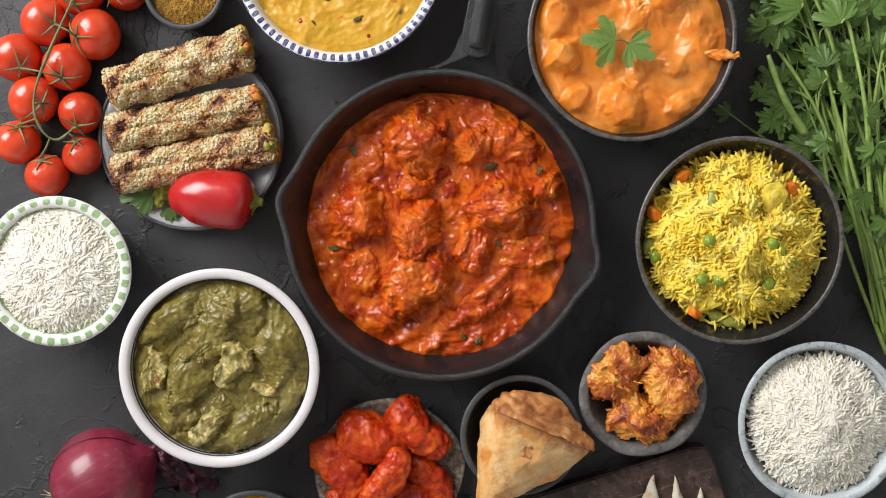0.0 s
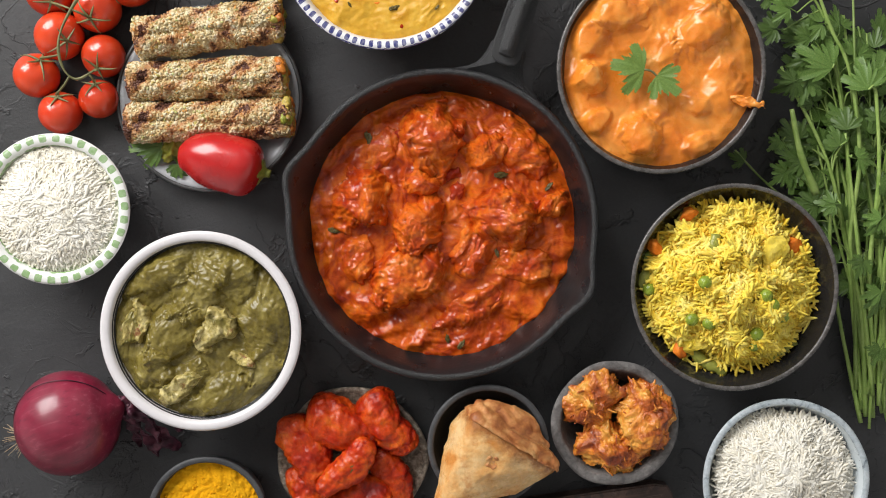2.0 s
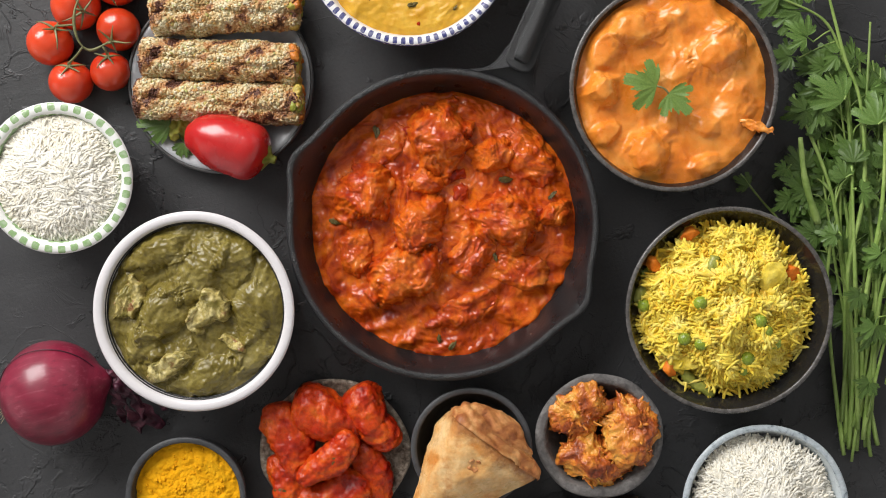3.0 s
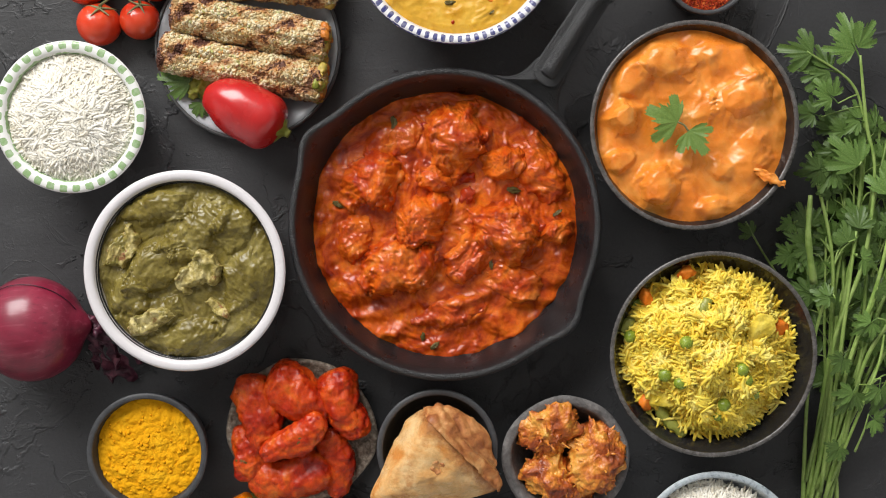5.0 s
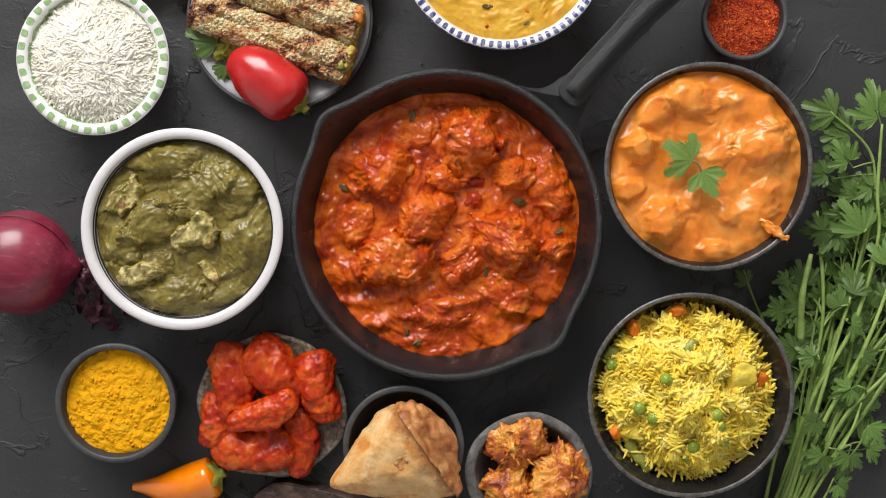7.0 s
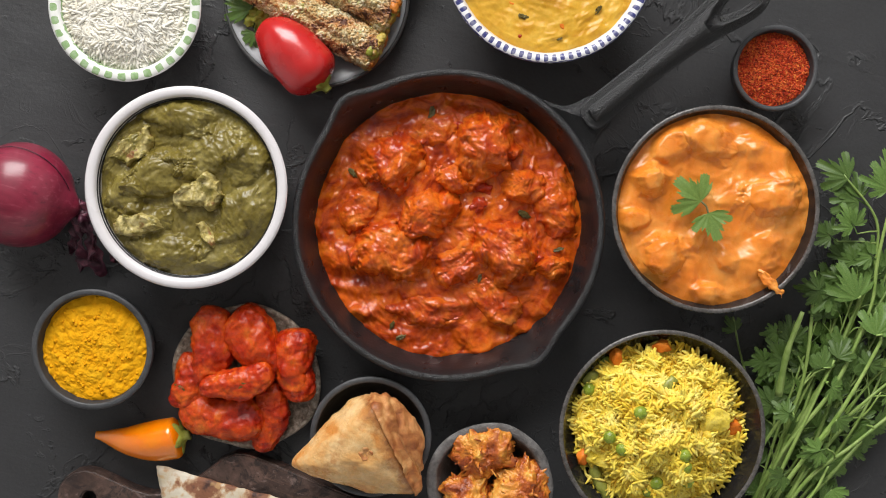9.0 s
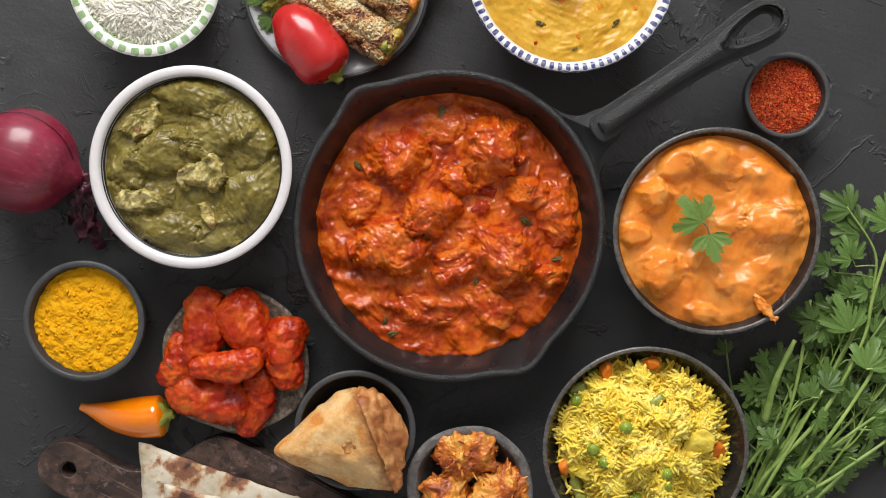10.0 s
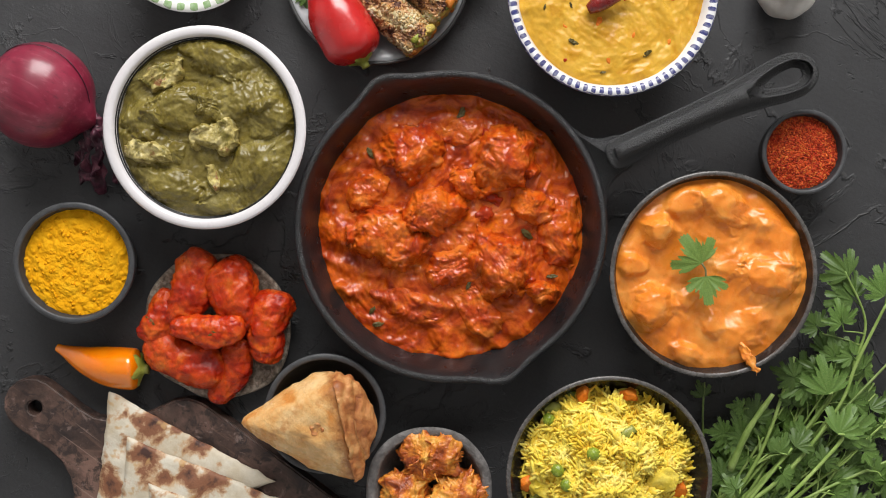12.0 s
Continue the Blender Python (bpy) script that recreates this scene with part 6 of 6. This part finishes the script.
# the folded flap beyond the crest, from the peak down to the pointed corner
OVER = Vector((0.788, 0.616, 0.0))
bmesh.ops.bisect_plane(flap, geom=flap.verts[:] + flap.edges[:] + flap.faces[:], plane_co=OVER * 0.0135, plane_no=OVER, clear_inner=True)
bmesh.ops.subdivide_edges(flap, edges=flap.edges[:], cuts=2, use_grid_fill=True)
flap.normal_update()
rim = {v for e in flap.edges if e.is_boundary for v in e.verts}
moved = []
for v in flap.verts:
    p = v.co
    e, along_ = p.dot(OVER) - 0.0135, p.x * 0.616 - p.y * 0.788
    pleat = math.sin(e * 1050 + along_ * 60 + 2.2 * fbm(along_ * 70, e * 40, 3.0, 2))
    slit = math.exp(-((e - 0.0075 - 0.05 * along_ - 0.0012 * noise.noise((along_ * 90, 1, 0))) / 0.0008) ** 2) * max(0.0, min(1.0, (along_ + 0.006) * 120))
    roll_ = math.exp(-(e / 0.0028) ** 2) * min(1.0, (along_ + 0.026) * 60) * (1.0 + 0.8 * noise.noise((along_ * 190, 0, 4)))
    moved.append((v, v.normal * (0.0014 + 0.0011 * roll_ + 0.0005 * pleat - 0.0022 * slit + 0.0004 * fbm(p.x * 240, p.y * 240, p.z * 240, 2)) - OVER * (0.0005 * noise.noise((along_ * 150, 7, 0)) if v in rim else 0.0)))
for v, d in moved:
    v.co += d
skirt = bmesh.ops.extrude_edge_only(flap, edges=[e for e in flap.edges if e.is_boundary])
for g in skirt["geom"]:
    if isinstance(g, bmesh.types.BMVert):
        g.co += Vector((0.0, 0.0, -0.0045))
bmesh.ops.recalc_face_normals(flap, faces=flap.faces)
part("folded_flap", flap, PASTRY_EDGE, samosa, "browned pleated flap along the seam")
burst = heap(0.0074, lambda x, y: 0.0011 * math.exp(-((math.hypot(x, y) - 0.0042 - 0.0010 * noise.noise((x * 200, y * 200, 6.0))) / 0.0016) ** 2) * (1 + 1.5 * noise.noise((x * 260, y * 260, 2.0))) - 0.0006
             + 0.0007 * ridged(x * 220, y * 220, 1.0, 2) * math.exp(-(math.hypot(x, y) / 0.0046) ** 4), 30, 72)
burst = part("burst_blister", burst, PASTRY_EDGE, samosa, "burst brown blister in the pastry")
burst.matrix_local = Matrix.Translation(blister_at[0]) @ blister_at[1].to_track_quat("Z", "Y").to_matrix().to_4x4()

# ---- fritters in a stone bowl ----
FX, FY = 0.0730, -0.1630
bowl("stone_bowl", FX, FY, 0.0442, 0.035, STONE, "small rough grey stone bowl with a chipped rim", 0.005, 0.55, 0.0070, 0.5, 0.0022)
FRIT = [((-0.0095, 0.0200, 0.030), (0.0190, 0.0165, 0.013), 25), ((0.0225, -0.0010, 0.031), (0.0235, 0.0170, 0.015), 75), ((-0.0110, -0.0165, 0.029), (0.0220, 0.0135, 0.012), -35), ((0.0060, -0.0220, 0.024), (0.0170, 0.0110, 0.010), 10)]


def batter(size, seed):
    """Fried batter: rounded knobs and pits, drawn out into crisp tatters along the rim."""
    bm = bmesh.new()
    bmesh.ops.create_icosphere(bm, subdivisions=6, radius=1.0)
    for v in bm.verts:
        c = v.co.copy()
        q = Vector((c.x * size[0], c.y * size[1], c.z * size[2])) * 100 + Vector((seed, 0, 0))
        knobs = 1.0 - abs(noise.noise(q * 1.7)) * 2.0
        small = 1.0 - abs(noise.noise(q * 4.2 + Vector((3, 0, 0)))) * 2.0
        crisp = max(0.0, noise.noise(q * 1.5 + Vector((0, 9, 0)))) * max(0.0, 1.0 - abs(c.z) * 1.3) * (0.5 + noise.noise(q * 6.0))
        d = 0.0075 * noise.noise(q * 0.62) + 0.0016 * knobs + 0.0028 * noise.noise(q * 1.5 + Vector((0, 0, 4))) + 0.0007 * small + 0.0007 * noise.noise(q * 7.0) + 0.0004 * noise.noise(q * 14.0) + 0.014 * crisp
        v.co = Vector((c.x * size[0], c.y * size[1], c.z * size[2])) + Vector((c.x, c.y, c.z * 0.9)) * d
    return bm


for i, (c, s, turn) in enumerate(FRIT):
    ob = thing("vegetable_fritter", FX + c[0], FY + c[1], "crisp golden brown fried vegetable fritter", "fritter", "fritters in the stone bowl", z=c[2], turn=turn)
    part("batter", batter(s, i * 8.3 + 2), FRITTER, ob)
    rng = random.Random(i + 50)
    bm = bmesh.new()
    for k in range(16):
        a, up = rng.uniform(0, 6.28), rng.uniform(0.1, 0.95)
        ring = math.sqrt(1 - up * up) * rng.uniform(0.9, 1.08)
        st = Vector((s[0] * ring * math.cos(a), s[1] * ring * math.sin(a), s[2] * up * 1.05))
        way = Vector((math.cos(a) + rng.uniform(-0.9, 0.9), math.sin(a) + rng.uniform(-0.9, 0.9), rng.uniform(-0.1, 0.5))).normalized() * rng.uniform(0.0035, 0.0075)
        w = rng.uniform(0.0006, 0.0011)
        sweep(bm, smooth_path([st - way * 0.6, st + Vector((rng.uniform(-1, 1), rng.uniform(-1, 1), 1.2)) * 0.0012, st + way * 0.7 + Vector((0, 0, rng.uniform(-0.001, 0.001)))], 5), lambda u: w * (1.1 - 0.6 * u), lambda u: w * 0.7 * (1.1 - 0.6 * u), 7)
    for v in bm.verts:
        v.co += Vector((noise.noise(v.co * 500), noise.noise(v.co * 500 + Vector((5, 0, 0))), noise.noise(v.co * 500 + Vector((0, 5, 0))))) * 0.0007
    part("crisp_shred", bm, FRITTER, ob, "crisp fried onion shreds")["kind"] = "stuff"

# ---- wooden board with flatbread ----
BX, BY, BTURN = -0.2078, -0.2457, -9.5
board = thing("cutting_board", BX, BY, "dark worn wooden board with a handle and hanging hole", "cutting board", turn=BTURN)
half = [(-0.0195, 0.0), (-0.0180, 0.0075), (-0.0138, 0.0138), (-0.0075, 0.0180), (0.0, 0.0195), (0.015, 0.0192), (0.030, 0.0186), (0.042, 0.0200), (0.054, 0.0258), (0.064, 0.0350), (0.073, 0.0500), (0.080, 0.0635), (0.088, 0.0718), (0.098, 0.0750),
        (0.12, 0.0760), (0.20, 0.0760), (0.288, 0.0750), (0.297, 0.0720), (0.300, 0.0650)]
bm = cut_plate(half + [(x, -y) for x, y in reversed(half) if y > 0], [(0.0035 + 0.0052 * math.cos(a), 0.0052 * math.sin(a)) for a in (2 * math.pi * k / 20 for k in range(20))], 0.015, 0.0013)
part("plank", bm, WOOD, board, smooth=False)


def flatbread(corners, z, seed, marks):
    """A wedge of soft bread: a wavy triangle with thickness and rounded edges."""
    a, b, c = (Vector((x, y, 0)) for x, y in corners)
    o = (a + b + c) / 3
    ob = thing("flatbread_wedge", o.x, o.y, "wedge of pale flatbread with dark scorch marks on the board", "flatbread", "flatbread wedges", z=z)
    n = 34
    bm = bmesh.new()
    top, low = {}, {}
    for i in range(n + 1):
        for j in range(n + 1 - i):
            k = n - i - j
            p = (a * i + b * j + c * k) / n - o
            near = min(i, j, k) / n
            edge = min(1.0, near * 9)
            p += Vector((noise.noise(p * 60 + Vector((seed, 0, 0))) + 0.6 * noise.noise(p * 170 + Vector((seed, 3, 0))), noise.noise(p * 90 + Vector((0, seed, 0))) + 0.6 * noise.noise(p * 210 + Vector((3, seed, 0))), 0)) * 0.0015
            h = 0.0020 + 0.0022 * edge ** 0.5 + 0.0022 * fbm((p.x + o.x) * 45 + seed, (p.y + o.y) * 45, 1.0, 3) * edge
            base = 0.0014 * (1 + fbm(p.x * 25 + seed, p.y * 25, 5.0, 2))
            top[i, j] = bm.verts.new((p.x, p.y, base + h))
            low[i, j] = bm.verts.new((p.x * 0.99, p.y * 0.99, base))
    for i in range(n):
        for j in range(n - i):
            bm.faces.new((top[i, j], top[i + 1, j], top[i, j + 1]))
            bm.faces.new((low[i, j], low[i, j + 1], low[i + 1, j]))
            if i + j < n - 1:
                bm.faces.new((top[i + 1, j], top[i + 1, j + 1], top[i, j + 1]))
                bm.faces.new((low[i + 1, j], low[i, j + 1], low[i + 1, j + 1]))
    side = [(i, 0) for i in range(n + 1)] + [(n - j, j) for j in range(1, n + 1)] + [(0, n - j) for j in range(1, n)]
    for p, q in zip(side, side[1:] + side[:1]):
        bm.faces.new((top[p], top[q], low[q], low[p]))
    bmesh.ops.recalc_face_normals(bm, faces=bm.faces)
    part("bread", bm, naan("flatbread_crust", [(x - o.x, y - o.y, r) for x, y, r in marks]), ob)
    return ob


flatbread([(-0.1610, -0.2102), (-0.0250, -0.2132), (-0.1210, -0.3192)], 0.0150, 1.0, [(-0.1228, -0.2170, 0.0105), (-0.1320, -0.2190, 0.0055), (-0.0877, -0.2140, 0.0085), (-0.1054, -0.2111, 0.0050), (-0.1302, -0.2686, 0.0100)])
flatbread([(-0.1340, -0.2322), (-0.0090, -0.2212), (-0.0910, -0.3392)], 0.0195, 2.0, [(-0.1148, -0.2375, 0.0100), (-0.0679, -0.2316, 0.0105), (-0.0829, -0.2348, 0.0075), (-0.0967, -0.2450, 0.0050), (-0.0354, -0.2256, 0.0050)])
flatbread([(-0.1060, -0.2532), (0.0140, -0.2382), (-0.0510, -0.3442)], 0.0240, 3.0, [(-0.0400, -0.2650, 0.0070)])
flatbread([(0.0547, -0.2231), (-0.0110, -0.2712), (0.0290, -0.3242)], 0.0160, 4.0, [(0.0200, -0.2600, 0.0090)])
flatbread([(0.0677, -0.2280), (0.0240, -0.2992), (0.0550, -0.3242)], 0.0200, 5.0, [(0.0520, -0.2620, 0.0080)])
flatbread([(0.0802, -0.2469), (0.0470, -0.2792), (0.0710, -0.3242)], 0.0160, 6.0, [(0.0700, -0.2700, 0.0080)])

# ---- bunch of coriander ----
CX, CY = 0.262, -0.150
bunch = thing("coriander_bunch", CX, CY, "loose bunch of fresh green coriander with long stems", "herb bunch")
rng = random.Random(11)


def lay_leaf(stalk, base, tip, z, spread=1.0):
    """A leaf from its base to its tip, lying nearly flat."""
    dx, dy = tip[0] - base[0], tip[1] - base[1]
    size = 0.92 * math.hypot(dx, dy) * spread
    leaf(stalk, base[0] - CX, base[1] - CY, z, size, math.degrees(math.atan2(-dx, dy)), rng.uniform(-14, 10), rng.uniform(-16, 16), rng.randrange(8))


def stem(path, w, leaves=(), loose=0, low=0.5, high=0.97, size=0.026):
    """One stem along path: leaves given as (base, tip, height), and some loose ones on side stalks."""
    pts = smooth_path([Vector(p) - Vector((CX, CY, 0)) for p in path], 8)
    bm = bmesh.new()
    sweep(bm, pts, lambda u: w * (1 - 0.4 * u) * (1 + 0.08 * math.sin(u * 17)), None, 8)
    n = len(pts)
    for base, tip, z in leaves:
        e = Vector((base[0] - CX, base[1] - CY, z))
        s = min(pts[n // 4:], key=lambda p: (p - e).length)
        if (s - e).length > 0.003:
            sweep(bm, smooth_path([s, (s + e) / 2 + Vector((0.001, 0.001, 0.002)), e], 5), lambda u: w * 0.5 * (1 - 0.3 * u), None, 6)
    ends = []
    for k in range(loose):
        i = int(n * rng.uniform(low, high))
        s, d = pts[i], (pts[min(i + 1, n - 1)] - pts[i - 1]).normalized()
        side = Vector((-d.y, d.x, 0)) * rng.choice((-1, 1))
        out = (d * rng.uniform(0.4, 1.0) + side * rng.uniform(0.2, 0.9)).normalized()
        e = s + out * rng.uniform(0.010, 0.026) + Vector((0, 0, rng.uniform(-0.010, 0.004)))
        e.z = max(0.003, min(e.z, 0.034))
        sweep(bm, smooth_path([s, s + (e - s) * 0.5 + d * 0.003, e], 4), lambda u: w * 0.45 * (1 - 0.4 * u), None, 6)
        ends.append((e, (e - s).normalized(), rng.uniform(0.75, 1.1)))
    stalk = part("stem", bm, STEM, bunch)
    for base, tip, z in leaves:
        lay_leaf(stalk, base, tip, z)
    for e, d, k in ends:
        leaf(stalk, e.x, e.y, e.z, size * k, math.degrees(math.atan2(-d.x, d.y)) + rng.uniform(-25, 25), rng.uniform(-24, 18), rng.uniform(-26, 26), rng.randrange(8))


# the long sprigs that lie on top, from the cut ends to the tips
stem([(0.250, -0.222, 0.008), (0.266, -0.150, 0.016), (0.272, -0.094, 0.022), (0.294, -0.040, 0.026), (0.305, 0.020, 0.026), (0.3005, 0.055, 0.028), (0.298, 0.102, 0.030)], 0.0018,
     [((0.298, 0.098), (0.285, 0.136), 0.030), ((0.301, 0.055), (0.277, 0.066), 0.028), ((0.300, 0.052), (0.284, 0.043), 0.024)])
stem([(0.301, 0.050, 0.026), (0.292, 0.083, 0.028), (0.262, 0.108, 0.028)], 0.0012, [((0.266, 0.1065), (0.235, 0.114), 0.029), ((0.285, 0.091), (0.249, 0.101), 0.026), ((0.280, 0.070), (0.263, 0.089), 0.032), ((0.272, 0.062), (0.250, 0.072), 0.020)])
stem([(0.256, -0.214, 0.006), (0.270, -0.120, 0.014), (0.288, -0.040, 0.020), (0.298, 0.020, 0.020), (0.294, 0.028, 0.026)], 0.0020,
     [((0.293, 0.026), (0.270, 0.055), 0.030), ((0.272, 0.026), (0.247, 0.022), 0.028), ((0.280, 0.028), (0.264, 0.008), 0.025), ((0.289, 0.036), (0.266, 0.040), 0.022)])
stem([(0.262, -0.200, 0.010), (0.280, -0.120, 0.018), (0.303, -0.059, 0.024), (0.316, -0.006, 0.028), (0.316, 0.008, 0.030)], 0.0019,
     [((0.316, 0.006), (0.334, 0.034), 0.032), ((0.311, 0.004), (0.313, 0.036), 0.033), ((0.312, -0.022), (0.322, -0.004), 0.026)])
stem([(0.258, -0.208, 0.012), (0.274, -0.110, 0.022), (0.284, -0.050, 0.026), (0.289, -0.020, 0.028)], 0.0016,
     [((0.290, -0.018), (0.296, 0.003), 0.030), ((0.282, -0.027), (0.282, -0.006), 0.030), ((0.286, -0.037), (0.306, -0.045), 0.032)])
stem([(0.246, -0.226, 0.006), (0.252, -0.150, 0.010), (0.258, -0.100, 0.016), (0.266, -0.062, 0.026)], 0.0017, [((0.270, -0.066), (0.252, -0.058), 0.032), ((0.266, -0.062), (0.262, -0.078), 0.026)])
stem([(0.270, -0.198, 0.012), (0.292, -0.116, 0.020), (0.319, -0.075, 0.026), (0.345, -0.040, 0.026)], 0.0018, [((0.299, -0.082), (0.279, -0.094), 0.031), ((0.345, -0.040), (0.362, -0.018), 0.030), ((0.325, -0.060), (0.336, -0.086), 0.024)])
stem([(0.262, -0.212, 0.010), (0.282, -0.160, 0.020), (0.300, -0.118, 0.024), (0.306, -0.095, 0.024)], 0.0014, [((0.283, -0.128), (0.265, -0.152), 0.030), ((0.300, -0.126), (0.293, -0.154), 0.028), ((0.305, -0.094), (0.287, -0.089), 0.024)])
stem([(0.257, -0.054, 0.028), (0.253, -0.022, 0.034), (0.2555, 0.008, 0.036)], 0.0028)
for path, spots in (([(0.262, -0.095, 0.010), (0.243, -0.058, 0.010), (0.228, -0.030, 0.008), (0.218, -0.008, 0.007)], [((0.250, -0.031), (0.230, -0.040), 0.018), ((0.222, -0.018), (0.210, -0.006), 0.008)]),
                    ([(0.266, -0.080, 0.012), (0.256, -0.040, 0.014), (0.250, -0.012, 0.014)], [((0.251, -0.010), (0.236, -0.016), 0.017), ((0.254, -0.028), (0.243, -0.052), 0.013)])):
    stem(path, 0.0011, spots)
# single leaves caught among the stems
for base, tip, z in [((0.276, -0.105), (0.262, -0.120), 0.030), ((0.300, -0.060), (0.316, -0.070), 0.032), ((0.290, -0.150), (0.306, -0.166), 0.028), ((0.272, -0.170), (0.258, -0.184), 0.026),
                     ((0.310, -0.110), (0.326, -0.126), 0.030), ((0.296, -0.008), (0.278, -0.014), 0.026), ((0.330, 0.000), (0.350, 0.008), 0.030), ((0.326, -0.034), (0.346, -0.036), 0.030)]:
    stem([(base[0] - 0.006, base[1] - 0.030, 0.014), (base[0] - 0.002, base[1] - 0.014, z - 0.006), (*base, z)], 0.0009, [(base, tip, z)])
# the tangle below and behind them
for i in range(17):
    u = i / 16
    bx, by = 0.246 + 0.030 * rng.random(), -0.214 + rng.uniform(-0.018, 0.02)
    x, y = 0.272 + 0.108 * u + rng.uniform(-0.008, 0.008), -0.015 + 0.070 * math.sin(2.2 * u + 0.5) + rng.uniform(-0.030, 0.025)
    mx, my = 0.266 + 0.36 * (x - 0.266) + rng.uniform(-0.010, 0.010), -0.100 + rng.uniform(-0.02, 0.02)
    z = rng.uniform(0.003, 0.012)
    stem([(bx, by, z), (mx, my, z + 0.004), ((mx + x) / 2 + rng.uniform(-0.01, 0.01), (my + y) / 2, rng.uniform(0.006, 0.020)), (x, y, rng.uniform(0.006, 0.022))],
         rng.uniform(0.0010, 0.0019), (), rng.randrange(7, 11), 0.20, 0.97, 0.025)
